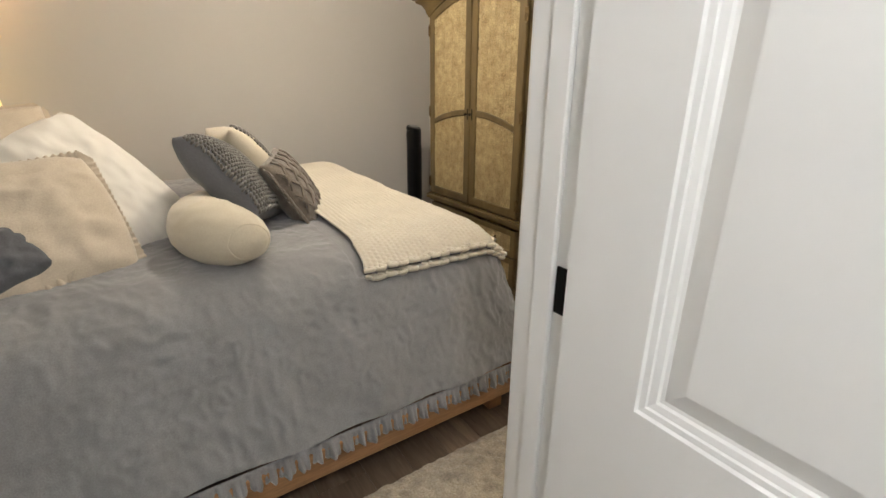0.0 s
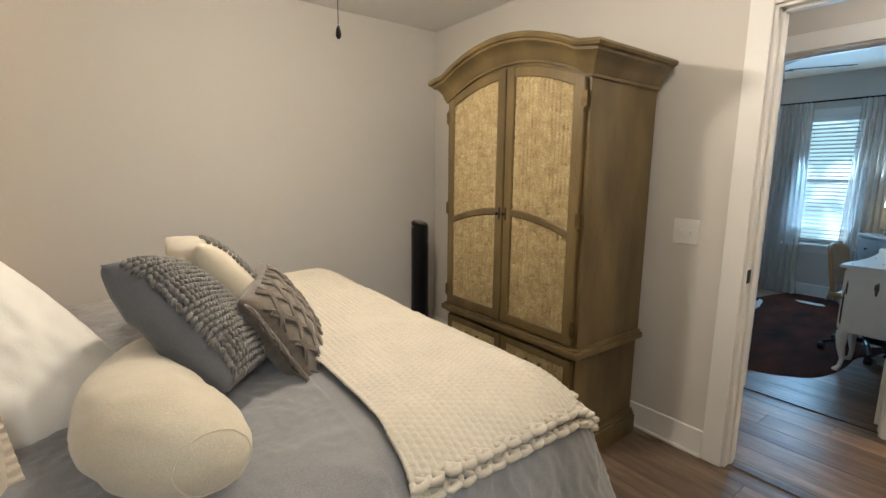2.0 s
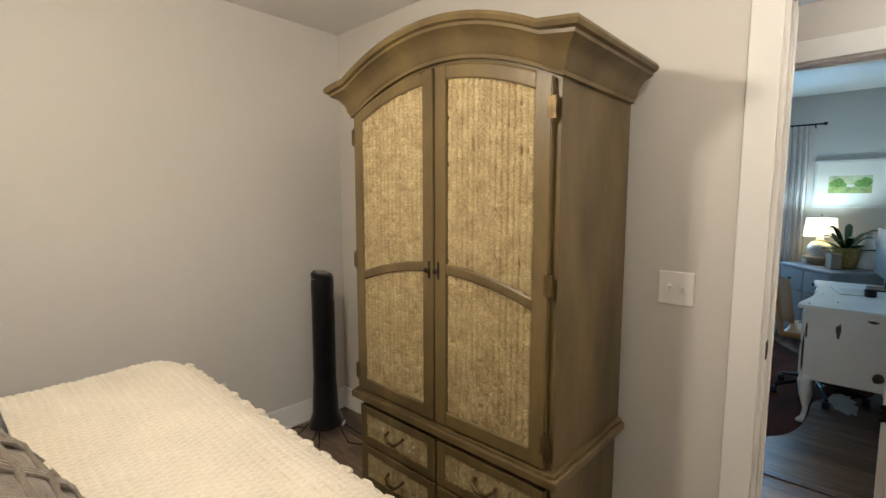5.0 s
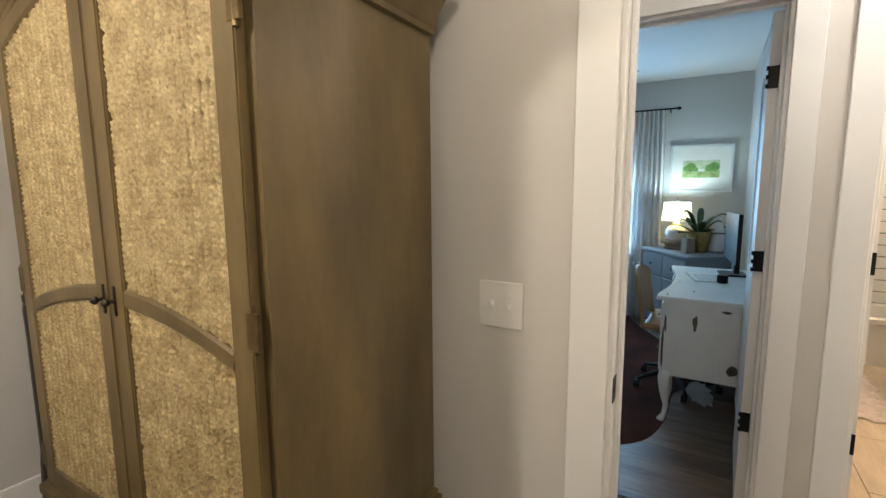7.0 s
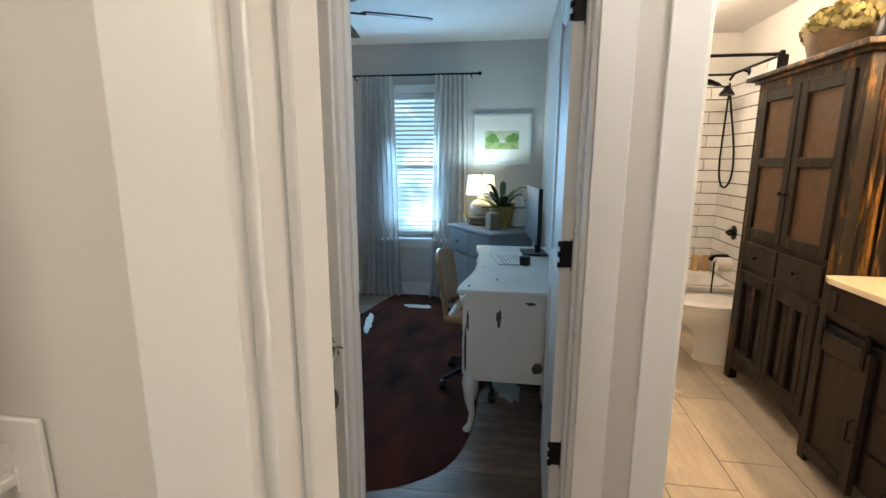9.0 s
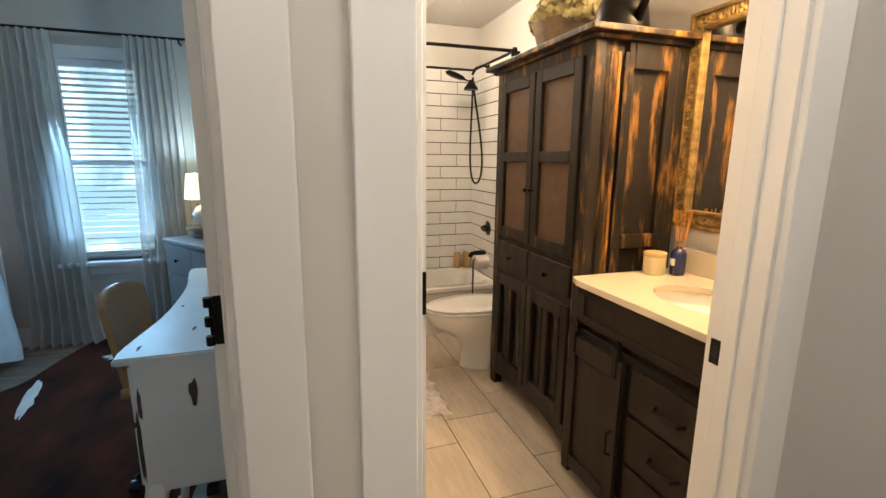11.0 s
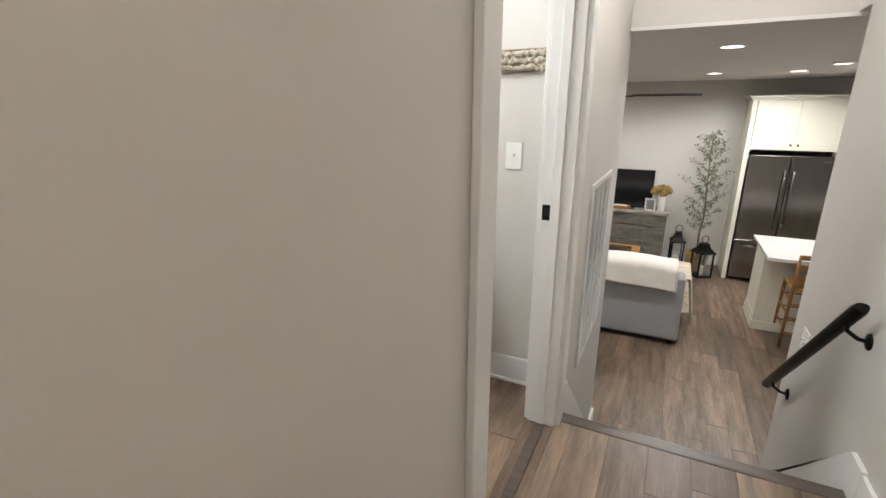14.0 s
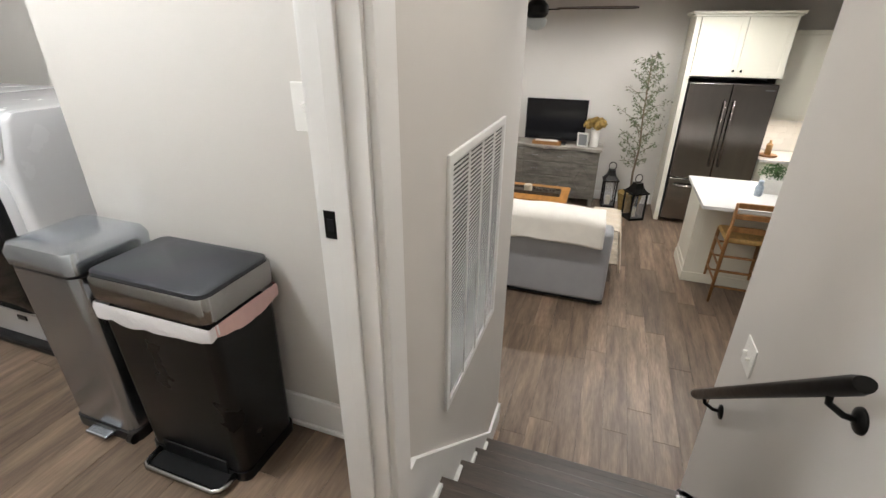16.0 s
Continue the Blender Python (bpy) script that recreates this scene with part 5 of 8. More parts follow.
chair = thing("desk_chair", pose(4.68, 1.51, 0, 0, 0, 176), "tan leather swivel chair with black star base", "chair")
part("seat", sheet(16, 14, lambda u, v: Vector((-0.22 + 0.44 * u, -0.2 + 0.42 * v, 0.45 + 0.03 * (2 * u - 1) ** 2)), 0.035), TAN, chair, smooth=True)
part("backrest", sheet(20, 14, lambda u, v: Vector((0.24 * math.sin((u - 0.5) * 1.9), -0.24 + 0.10 * (1 - math.cos((u - 0.5) * 1.9)) - 0.05 * v, 0.50 + 0.33 * v - 0.05 * (2 * u - 1) ** 2)), 0.025), TAN, chair, smooth=True)
part("column", bar([(0, 0, 0.09), (0, 0, 0.44)], 0.022, 12), BLACKP, chair)
for i in range(5):
    a = radians(72 * i + 20)
    c, s = math.cos(a), math.sin(a)
    part("base_arm", bar([(0, 0, 0.11), (0.14 * c, 0.14 * s, 0.10), (0.27 * c, 0.27 * s, 0.065)], [0.02, 0.016, 0.012]), BLACKP, chair)
    part("caster", turned([(0.027, -0.02), (0.027, 0.02)], (0.27 * c, 0.27 * s, 0.028), 14, "Y"), BLACKP, chair, smooth=True, angle=40)

# corner cabinet and what stands on it
cc = thing("corner_cabinet", pose(5.89, 1.72, 0, 0, 0, 36), "slate grey painted cabinet set across the corner", "cabinet")
part("body", one(-0.345, 0.345, -0.42, -0.012, 0.09, 0.765, 0.004), GREY_C, cc)
part("top", one(-0.37, 0.37, -0.44, 0.01, 0.765, 0.79, 0.006), GREY_C, cc)
for x0 in (-0.34, 0.004):
    d = part("door", one(x0, x0 + 0.336, -0.014, 0.004, 0.11, 0.54, 0.003), GREY_C, cc)
    dd = part("drawer", one(x0, x0 + 0.336, -0.014, 0.004, 0.56, 0.75, 0.003), GREY_C, cc)
    part("knob", turned([(0.005, 0), (0.005, 0.012), (0.012, 0.016), (0.012, 0.024), (0.004, 0.028)], (x0 + 0.168, 0.004, 0.655), 12, "Y"), BLACK, dd, smooth=True)
for x in (-0.3, 0.3):
    for y in (-0.38, -0.05):
        part("leg", bar([(x, y, 0.10), (x, y, 0.0)], [0.022, 0.014]), GREY_C, cc)
stand = thing("wooden_riser", pose(6.16, 1.64, 0.791), "round carved whitewashed wooden riser", "riser")
part("plate", turned([(0.13, 0.055), (0.135, 0.06), (0.135, 0.075), (0.13, 0.08)], seg=28), WOODB, stand, smooth=True, angle=40)
part("foot", turned([(0.10, 0), (0.105, 0.01), (0.09, 0.03), (0.10, 0.055)], seg=24), WOODB, stand, smooth=True, angle=40)
table_lamp("table_lamp", pose(6.16, 1.64, 0.872), "white ceramic table lamp with lit linen shade", SHADE_O, CERAM,
           [(0.05, 0), (0.055, 0.01), (0.09, 0.05), (0.095, 0.09), (0.07, 0.13), (0.03, 0.15), (0.02, 0.19)], (0.135, 0.115, 0.19, 0.36))
plant = thing("potted_plant", pose(5.99, 1.44, 0.791), "green broad-leaf plant in a woven basket pot", "plant")
part("pot", turned([(0.07, 0), (0.075, 0.01), (0.09, 0.10), (0.105, 0.19), (0.098, 0.19), (0.085, 0.16)], seg=20), BASKET, plant, smooth=True, angle=50)
rnd = random.Random(6)
for i in range(17):
    a = 2.4 * i
    tip = 0.12 + 0.014 * (i % 6)
    h = 0.36 - 0.014 * i + rnd.uniform(-0.02, 0.03)
    def lf(u, v, a=a, tip=tip, h=h):
        r = 0.02 + tip * v * 1.25
        w = 0.028 * math.sin(math.pi * min(1, v * 1.02)) ** 0.8 * (2 * u - 1)
        z = 0.17 + (h - 0.15) * math.sin(v * 1.9)
        return Vector((r * math.cos(a) - w * math.sin(a), r * math.sin(a) + w * math.cos(a), z - 0.012 * (2 * u - 1) ** 2))
    part("leaf", sheet(4, 9, lf), LEAF, plant, smooth=True)
vase = thing("tall_vase", pose(6.07, 1.30, 0.791), "tall white bottle-shaped ceramic vase", "vase")
part("body", turned([(0.06, 0), (0.075, 0.01), (0.08, 0.10), (0.065, 0.19), (0.035, 0.26), (0.032, 0.31), (0.036, 0.315)], seg=24), CERAM, vase, smooth=True, angle=50)
blockw = thing("wooden_block", pose(5.86, 1.52, 0.791, 0, 0, 30), "small rough wooden block vase", "ornament")
part("block", one(-0.05, 0.05, -0.04, 0.04, 0, 0.14, 0.006), WOODB, blockw)

# daybed
db = thing("daybed", pose(4.35, 2.88, 0), "white metal daybed with rumpled white duvet", "bed")
def dbc(u, v):
    x = 1.86 * u
    s = v * 1.62
    if s < 0.56:
        y, z = 0.0 + 0.02 * math.sin(x * 17) * (1 - s), 0.06 + s
        y -= 0.04 * (1 - s / 0.56)
    elif s < 0.70:
        a = (s - 0.56) / 0.14 * math.pi / 2
        y, z = 0.09 * (1 - math.cos(a)), 0.60 + 0.05 * math.sin(a)
    else:
        y, z = 0.09 + (s - 0.70), 0.65
    e = min(1, 6 * min(u, 1 - u))
    return Vector((x, y + 0.02 * n3(x * 5, s * 5), z - 0.06 * (1 - e) ** 2 + 0.035 * (1 - 2 * abs(n3(x * 3.1, s * 3.3, 4))) * (1 if s > 0.5 else 0.5)))
part("duvet", sheet(110, 90, dbc), BED_W, db, smooth=True)
part("mattress", one(0.03, 1.84, 0.12, 1.0, 0.3, 0.60, 0.05), BED_W, db)
for x in (1.90, -0.04):
    part("post", bar([(x, 0.02, 0), (x, 0.02, 0.86)], 0.016, 10), METAL_W, db)
    part("knob", turned([(0.004, 0), (0.022, 0.014), (0.024, 0.026), (0.004, 0.045)], (x, 0.02, 0.86), 14), METAL_W, db, smooth=True)
    part("post", bar([(x, 0.98, 0), (x, 0.98, 0.90)], 0.016, 10), METAL_W, db)
    part("top_rail", bar([(x, 0.02 + 0.96 * i / 12, 0.80 + 0.10 * (0.5 - 0.5 * math.cos(math.pi * i / 12))) for i in range(13)], 0.013, 10), METAL_W, db, smooth=True)
    part("low_rail", bar([(x, 0.02, 0.36), (x, 0.98, 0.36)], 0.011, 8), METAL_W, db)
    for i in range(1, 6):
        part("spindle", bar([(x, 0.02 + 0.16 * i, 0.36), (x, 0.02 + 0.16 * i, 0.83)], 0.006, 6), METAL_W, db)
bp = thing("blue_pillow", leaning((5.42, 3.30, 0.86), (-0.45, -0.75, 0.45), (0, 0, 1), 45), "blue-grey square pillow on a white duvet", "pillow")
part("cover", cushion(0.42, 0.42, 0.16, 0.008, 31), BLUE_C, bp, smooth=True)
fl = thing("floor_lamp", pose(6.28, 3.53, 0), "antique floor lamp with lit amber bell shade", "floor lamp")
part("base", turned([(0.15, 0), (0.15, 0.02), (0.08, 0.05), (0.03, 0.09), (0.02, 0.12)], seg=24), WOODB, fl, smooth=True, angle=40)
part("pole", turned([(0.016, 0.1), (0.014, 0.55), (0.03, 0.60), (0.016, 0.65), (0.014, 0.95), (0.05, 1.00), (0.055, 1.02), (0.025, 1.05), (0.04, 1.10), (0.02, 1.15), (0.012, 1.2), (0.01, 1.45)], seg=18), WOODB, fl, smooth=True, angle=60)
part("shade", turned([(0.245, 1.255), (0.232, 1.34), (0.195, 1.50), (0.175, 1.565), (0.171, 1.565), (0.19, 1.50), (0.228, 1.34), (0.241, 1.255)], seg=32), SHADE_A, fl, "pleated amber bell shade", smooth=True)
part("finial", turned([(0.004, 1.56), (0.012, 1.58), (0.004, 1.60), (0.001, 1.61)], seg=10), BRASS_D, fl)

# cowhide rug
def hide_outline(a):
    r = 1.0 + 0.16 * math.sin(2 * a + 0.6) + 0.17 * math.sin(4 * a + 1.0) + 0.07 * math.sin(7 * a) + 0.03 * n3(a * 4, 1)
    return Vector((5.02 + 1.18 * r * math.cos(a), 2.12 + 0.82 * r * math.sin(a), 0))
bm = bmesh.new()
N = 140
c = bm.verts.new((5.02, 2.12, 0.007))
rings = []
for k in (0.35, 0.7, 0.96, 1.0):
    rings.append([bm.verts.new(Vector((5.02, 2.12, 0)) + (hide_outline(2 * math.pi * i / N) - Vector((5.02, 2.12, 0))) * k + Vector((0, 0, 0.007 if k < 1 else 0.002))) for i in range(N)])
for i in range(N):
    bm.faces.new((c, rings[0][i], rings[0][(i + 1) % N]))
    for a, b in zip(rings, rings[1:]):
        bm.faces.new((a[i], b[i], b[(i + 1) % N], a[(i + 1) % N]))
hide = thing("cowhide_rug", pose(0, 0, 0), "dark brown cowhide rug with white patches", "rug")
part("hide", bm, HIDE, hide, smooth=True)
rnd = random.Random(12)
for x, y, w, h, r in ((5.55, 2.53, 0.30, 0.04, 12), (4.62, 1.36, 0.24, 0.10, 5), (5.8, 1.55, 0.2, 0.08, 20), (6.05, 2.2, 0.06, 0.18, 0), (4.95, 1.5, 0.10, 0.05, 0)):
    bm = bmesh.new()
    mm = pose(x, y, 0.0095, 0, 0, r)
    bm.faces.new([bm.verts.new(mm @ Vector((w * q * math.cos(2 * math.pi * i / 30), h * q * math.sin(2 * math.pi * i / 30), 0))) for i, q in ((i, 0.8 + 0.35 * n3(i * 0.7, x * 9)) for i in range(30))])
    part("white_patch", bm, HIDE_W, hide, "white patch of hair")
ceiling_fan(pose(4.80, 2.45, 2.44, 0, 0, 10), "dark ceiling fan with lit white bowl in the office", 5, 0.62, FAN_WOOD, 0.14, material("office_fan_glass", (1.0, 0.97, 0.92), 0.4, vary=0.01, emit=2.0))
door_office = thing("office_door", pose(3.352, 1.172, 0.012, 0, 0, -2), "white two-panel office door standing open", "door")
panel_door(door_office, 0.66, 1.995, 0.035, TRIM, ((0.25, 0.85), (0.985, 1.87)))
for z in (0.42, 1.08, 1.765):
    hinge_leaf(door_office, z)

# small table in the hall
hall_table = thing("side_table", pose(3.07, 1.955, 0), "small round side table with brown top on a white pedestal", "table")
part("tabletop", turned([(0.002, 0.682), (0.128, 0.682), (0.140, 0.690), (0.140, 0.702), (0.134, 0.708), (0.002, 0.708)], seg=32), WORN, hall_table, "dark brown round top", smooth=True, angle=40)
part("pedestal", turned([(0.058, 0.10), (0.045, 0.14), (0.034, 0.22), (0.050, 0.32), (0.034, 0.42), (0.040, 0.56), (0.060, 0.682)], seg=20), TRIM, hall_table, smooth=True, angle=50)
part("foot", turned([(0.002, 0.0), (0.125, 0.0), (0.125, 0.03), (0.105, 0.045), (0.075, 0.06), (0.058, 0.10)], seg=28), TRIM, hall_table, smooth=True, angle=40)
hall_bowl = thing("planted_bowl", pose(3.07, 1.92, 0.709), "cream bowl of green leaves on a side table", "plant")
part("bowl", turned([(0.04, 0.0), (0.045, 0.012), (0.09, 0.07), (0.11, 0.135), (0.104, 0.135), (0.08, 0.08)], seg=28), CERAM, hall_bowl, smooth=True, angle=50)
bm = bmesh.new()
rnd = random.Random(41)
for i in range(150):
    a, r = rnd.uniform(0, 6.28), rnd.uniform(0, 0.10)
    m = Matrix.Translation((r * math.cos(a), r * math.sin(a), 0.13 + rnd.uniform(0, 0.07) * (1 - r * 5))) @ pose(0, 0, 0, rnd.uniform(-60, 60), rnd.uniform(-60, 60), rnd.uniform(0, 360))
    bm.faces.new([bm.verts.new(m @ Vector(p)) for p in ((0, 0, 0), (0.016, 0.011, 0.004), (0.034, 0, 0), (0.016, -0.011, 0.004))])
tagged(part("foliage", bm, LEAF, hall_bowl, "small green leaves"), kind="stuff")

# ---- bathroom ----
# black wood rubbed through; the vanity lamp's golden sheen is mixed into its colour
RUB = material("rubbed_wood_warm_sheen", (0.017, 0.012, 0.009), 0.48, spec=0.25, vary=0.2, scale=3, grain=0.4, grain_scale=40, stretch=(5, 5, 0.6), bump=0.1, bump_scale=40)
tt = RUB.node_tree
_n = tt.nodes.new("ShaderNodeTexNoise")
_n.inputs["Scale"].default_value, _n.inputs["Detail"].default_value, _n.inputs["Roughness"].default_value = 6.0, 6, 0.65
_mp = tt.nodes.new("ShaderNodeMapping")
_mp.inputs["Scale"].default_value = (2.2, 2.2, 0.45)
_tc = tt.nodes.new("ShaderNodeTexCoord")
tt.links.new(_tc.outputs["Object"], _mp.inputs[0])
tt.links.new(_mp.outputs[0], _n.inputs[0])
_r = tt.nodes.new("ShaderNodeMapRange")
_r.inputs[1].default_value, _r.inputs[2].default_value = 0.52, 0.72
tt.links.new(_n.outputs[0], _r.inputs[0])
_m = tt.nodes.new("ShaderNodeMix")
_m.data_type = "RGBA"
_b = tt.nodes["Principled BSDF"]
_old = _b.inputs["Base Color"].links[0].from_socket
tt.links.new(_r.outputs[0], _m.inputs[0])
tt.links.new(_old, _m.inputs[6])
_m.inputs[7].default_value = (0.33, 0.155, 0.028, 1)
tt.links.new(_m.outputs[2], _b.inputs["Base Color"])
# front copy with less of the rubbed, sheen-tinted gold
RUB_F = RUB.copy()
RUB_F.name = "black_wood_front"
for _q in RUB_F.node_tree.nodes:
    if _q.type == "MAP_RANGE" and abs(_q.inputs[1].default_value - 0.52) < 1e-4:
        _q.inputs[1].default_value, _q.inputs[2].default_value = 0.64, 0.86
DARKW = material("espresso_wood", (0.022, 0.015, 0.011), 0.5, spec=0.25, vary=0.2, scale=4, grain=0.35, grain_scale=40, stretch=(5, 5, 0.7), bump=0.06)
TINP = material("brown_tin_panel", (0.095, 0.048, 0.018), 0.55, vary=0.15, scale=20, grain=0.4, grain_scale=160, bump=0.3, bump_scale=200)
QUARTZ = material("cream_quartz", (0.66, 0.58, 0.43), 0.22, vary=0.03, scale=4, grain=0.06, grain_scale=60, coat=0.2)
GOLD = material("gilded_frame", (0.46, 0.30, 0.10), 0.42, metal=0.55, vary=0.3, scale=30, grain=0.3, grain_scale=80, bump=0.4, bump_scale=70)
PORC = material("white_porcelain", (0.80, 0.78, 0.74), 0.12, vary=0.01, coat=0.5)
TILE = material("white_subway_tile", (0.78, 0.77, 0.75), 0.14, vary=0.02, scale=4, per_object=0.04, coat=0.4)
GROUT = material("dark_grout", (0.03, 0.028, 0.026), 0.9)
CURT = material("tan_shower_curtain", (0.60, 0.46, 0.32), 0.9, vary=0.04, scale=8, bump=0.2, bump_scale=200)
RUG_W = material("blush_white_rug", (0.68, 0.60, 0.56), 0.97, vary=0.14, scale=18, grain=0.3, grain_scale=120, bump=0.6, bump_scale=90)

hutch = thing("tall_cabinet", pose(4.15, -0.50, 0), "tall rubbed black farmhouse cabinet with brown panels", "cabinet")
W, D, T = 0.86, 0.455, 1.80
part("body", boxes((0.02, W - 0.02, 0.0, D - 0.02, 0.13, T)), RUB, hutch)
for x0, x1, y0, y1 in ((0, 0.06, D - 0.055, D), (W - 0.06, W, D - 0.055, D), (0, 0.06, 0, 0.055), (W - 0.06, W, 0, 0.055)):
    part("corner_post", one(x0, x1, y0, y1, 0, T, 0.006), RUB, hutch)
for i in range(3):
    part("reeded_strip", one(-0.004, 0.002, 0.30 + 0.035 * i, 0.318 + 0.035 * i, 0.14, T - 0.04, 0.003), RUB, hutch)
for y0, y1, z0, z1 in ((0.055, 0.10, 0.14, T), (0.27, 0.30, 0.14, T), (0.10, 0.27, T - 0.10, T), (0.10, 0.27, 0.98, 1.04), (0.10, 0.27, 0.14, 0.22)):
    part("end_rail", one(-0.002, 0.022, y0, y1, z0, z1, 0.004), RUB, hutch)
bm = bmesh.new()
for z0, z1, o in ((T, T + 0.018, 0.02), (T + 0.018, T + 0.042, 0.055)):
    box(bm, -o, W + o, -0.0, D + o, z0, z1, 0.004)
part("cornice", bm, RUB, hutch)
for x0, x1, s in ((0.065, 0.425, 1), (0.435, 0.795, -1)):
    d = new("door")
    d.parent = hutch
    for a in ((x0, x0 + 0.055, 0.93, 1.75), (x1 - 0.055, x1, 0.93, 1.75), (x0 + 0.055, x1 - 0.055, 0.93, 0.985), (x0 + 0.055, x1 - 0.055, 1.335, 1.385), (x0 + 0.055, x1 - 0.055, 1.69, 1.75)):
        part("door_frame", one(a[0], a[1], D - 0.012, D + 0.010, a[2], a[3], 0.004), RUB_F, d)
    for z0, z1 in ((0.985, 1.335), (1.385, 1.69)):
        part("tin_panel", one(x0 + 0.055, x1 - 0.055, D - 0.014, D - 0.006, z0, z1), TINP, d, "brown punched-tin panel")
    part("knob", turned([(0.006, 0), (0.005, 0.012), (0.012, 0.02), (0.006, 0.03)], (x1 - 0.02 if s > 0 else x0 + 0.02, D + 0.010, 1.2), 12, "Y"), BLACK, d, smooth=True)
    dr = part("drawer", one(x0, x1, D - 0.012, D + 0.010, 0.755, 0.895, 0.005), RUB_F, hutch)
    part("knob", turned([(0.006, 0), (0.005, 0.012), (0.013, 0.02), (0.006, 0.03)], ((x0 + x1) / 2, D + 0.010, 0.825), 12, "Y"), BLACK, dr, smooth=True)
    d = new("lower_door")
    d.parent = hutch
    for a in ((x0, x0 + 0.05, 0.16, 0.72), (x1 - 0.05, x1, 0.16, 0.72), (x0 + 0.05, x1 - 0.05, 0.16, 0.23), (x0 + 0.05, x1 - 0.05, 0.65, 0.72), ((x0 + x1) / 2 - 0.022, (x0 + x1) / 2 + 0.022, 0.23, 0.65)):
        part("door_frame", one(a[0], a[1], D - 0.012, D + 0.010, a[2], a[3], 0.005), RUB_F, d)
    for xx in (x0 + 0.05, (x0 + x1) / 2 + 0.022):
        part("door_slat", one(xx + 0.03, xx + 0.07, D - 0.016, D - 0.004, 0.235, 0.645, 0.004), RUB_F, d)
part("drawer_rail", one(0.06, W - 0.06, D - 0.02, D - 0.002, 0.72, 0.755), RUB_F, hutch)
part("drawer_rail", one(0.06, W - 0.06, D - 0.02, D - 0.002, 0.895, 0.93), RUB_F, hutch)
part("top_rail", one(0.06, W - 0.06, D - 0.02, D - 0.002, 1.75, 1.80), RUB, hutch)
bmx = bmesh.new()
extrude_outline(bmx, [(0.06, 0.16)] + [(0.06 + (W - 0.12) * i / 16, 0.075 + 0.05 * math.sin(math.pi * i / 16)) for i in range(17)] + [(W - 0.06, 0.16)], D - 0.02, D - 0.001)
part("bottom_apron", bmx, RUB_F, hutch)

van = thing("bathroom_vanity", pose(3.36, -0.53, 0), "dark espresso vanity with sliding barn door and drawers", "vanity")
part("carcass", boxes((0.0, 0.80, 0.0, 0.50, 0.10, 0.855)), DARKW, van)
for x0, x1 in ((0.0, 0.05), (0.75, 0.80)):
    part("corner_post", one(x0, x1, 0.46, 0.515, 0, 0.855, 0.005), DARKW, van)
part("apron", one(0.05, 0.75, 0.50, 0.508, 0.70, 0.85), DARKW, van)
for a in ((0.05, 0.75, 0.82, 0.855), (0.05, 0.75, 0.70, 0.735), (0.71, 0.75, 0.735, 0.82)):
    part("apron_rail", one(a[0], a[1], 0.508, 0.516, a[2], a[3], 0.002), DARKW, van)
part("rail", one(0.03, 0.77, 0.524, 0.530, 0.655, 0.685, 0.002), BLACK, van, "black sliding-door rail")
bd = part("barn_door", boxes((0.44, 0.76, 0.518, 0.530, 0.06, 0.65), bevel=0.003), DARKW, van)
for a in ((0.44, 0.49, 0.06, 0.65), (0.71, 0.76, 0.06, 0.65), (0.49, 0.71, 0.06, 0.12), (0.49, 0.71, 0.57, 0.65)):
    part("door_batten", one(a[0], a[1], 0.530, 0.542, a[2], a[3], 0.003), DARKW, bd)
for x in (0.475, 0.725):
    part("hanger", one(x - 0.014, x + 0.014, 0.542, 0.548, 0.58, 0.70, 0.003), BLACK, bd)
    part("roller", turned([(0.026, 0), (0.026, 0.010)], (x, 0.536, 0.695), 16, "Y"), BLACK, bd)
part("pull", bar([(0.465, 0.542, 0.28), (0.465, 0.562, 0.29), (0.465, 0.562, 0.37), (0.465, 0.542, 0.38)], 0.006), BLACK, bd)
for z0, z1 in ((0.47, 0.64), (0.28, 0.455), (0.10, 0.265)):
    dr = part("drawer", boxes((0.055, 0.425, 0.50, 0.512, z0, z1), bevel=0.004), DARKW, van)
    part("pull", bar([(0.18, 0.512, (z0 + z1) / 2), (0.19, 0.535, (z0 + z1) / 2 - 0.004), (0.29, 0.535, (z0 + z1) / 2 - 0.004), (0.30, 0.512, (z0 + z1) / 2)], 0.0065), BLACK, dr)
# top with an oval basin
bm = bmesh.new()
N = 64
cx, cy, ea, eb = 0.36, 0.27, 0.20, 0.15
ring_o, ring_i, ring_d = [], [], []
for i in range(N):
    a = 2 * math.pi * (i + 0.5) / N
    c, s = math.cos(a), math.sin(a)
    kx = ((0.783 - cx) if c > 0 else (cx + 0.0)) / max(1e-6, abs(c))
    ky = ((0.545 - cy) if s > 0 else (cy - 0.0)) / max(1e-6, abs(s))
    k = min(kx, ky)
    ring_o.append((cx + k * c, cy + k * s))
    ring_i.append((cx + ea * c, cy + eb * s))
vo = [bm.verts.new((x, y, 0.880)) for x, y in ring_o]
vi = [bm.verts.new((x, y, 0.880)) for x, y in ring_i]
vb = [bm.verts.new((x, y, 0.856)) for x, y in ring_o]
vd = [bm.verts.new((x, y, 0.856)) for x, y in ring_i]
for i in range(N):
    j = (i + 1) % N
    bm.faces.new((vo[i], vo[j], vi[j], vi[i]))
    bm.faces.new((vo[i], vb[i], vb[j], vo[j]))
    bm.faces.new((vi[i], vi[j], vd[j], vd[i]))
    bm.faces.new((vb[i], vd[i], vd[j], vb[j]))
top = tagged(part("countertop", bm, QUARTZ), "cream quartz vanity top with oval basin", "countertop")
top.matrix_basis = pose(3.36, -0.53, 0.0)
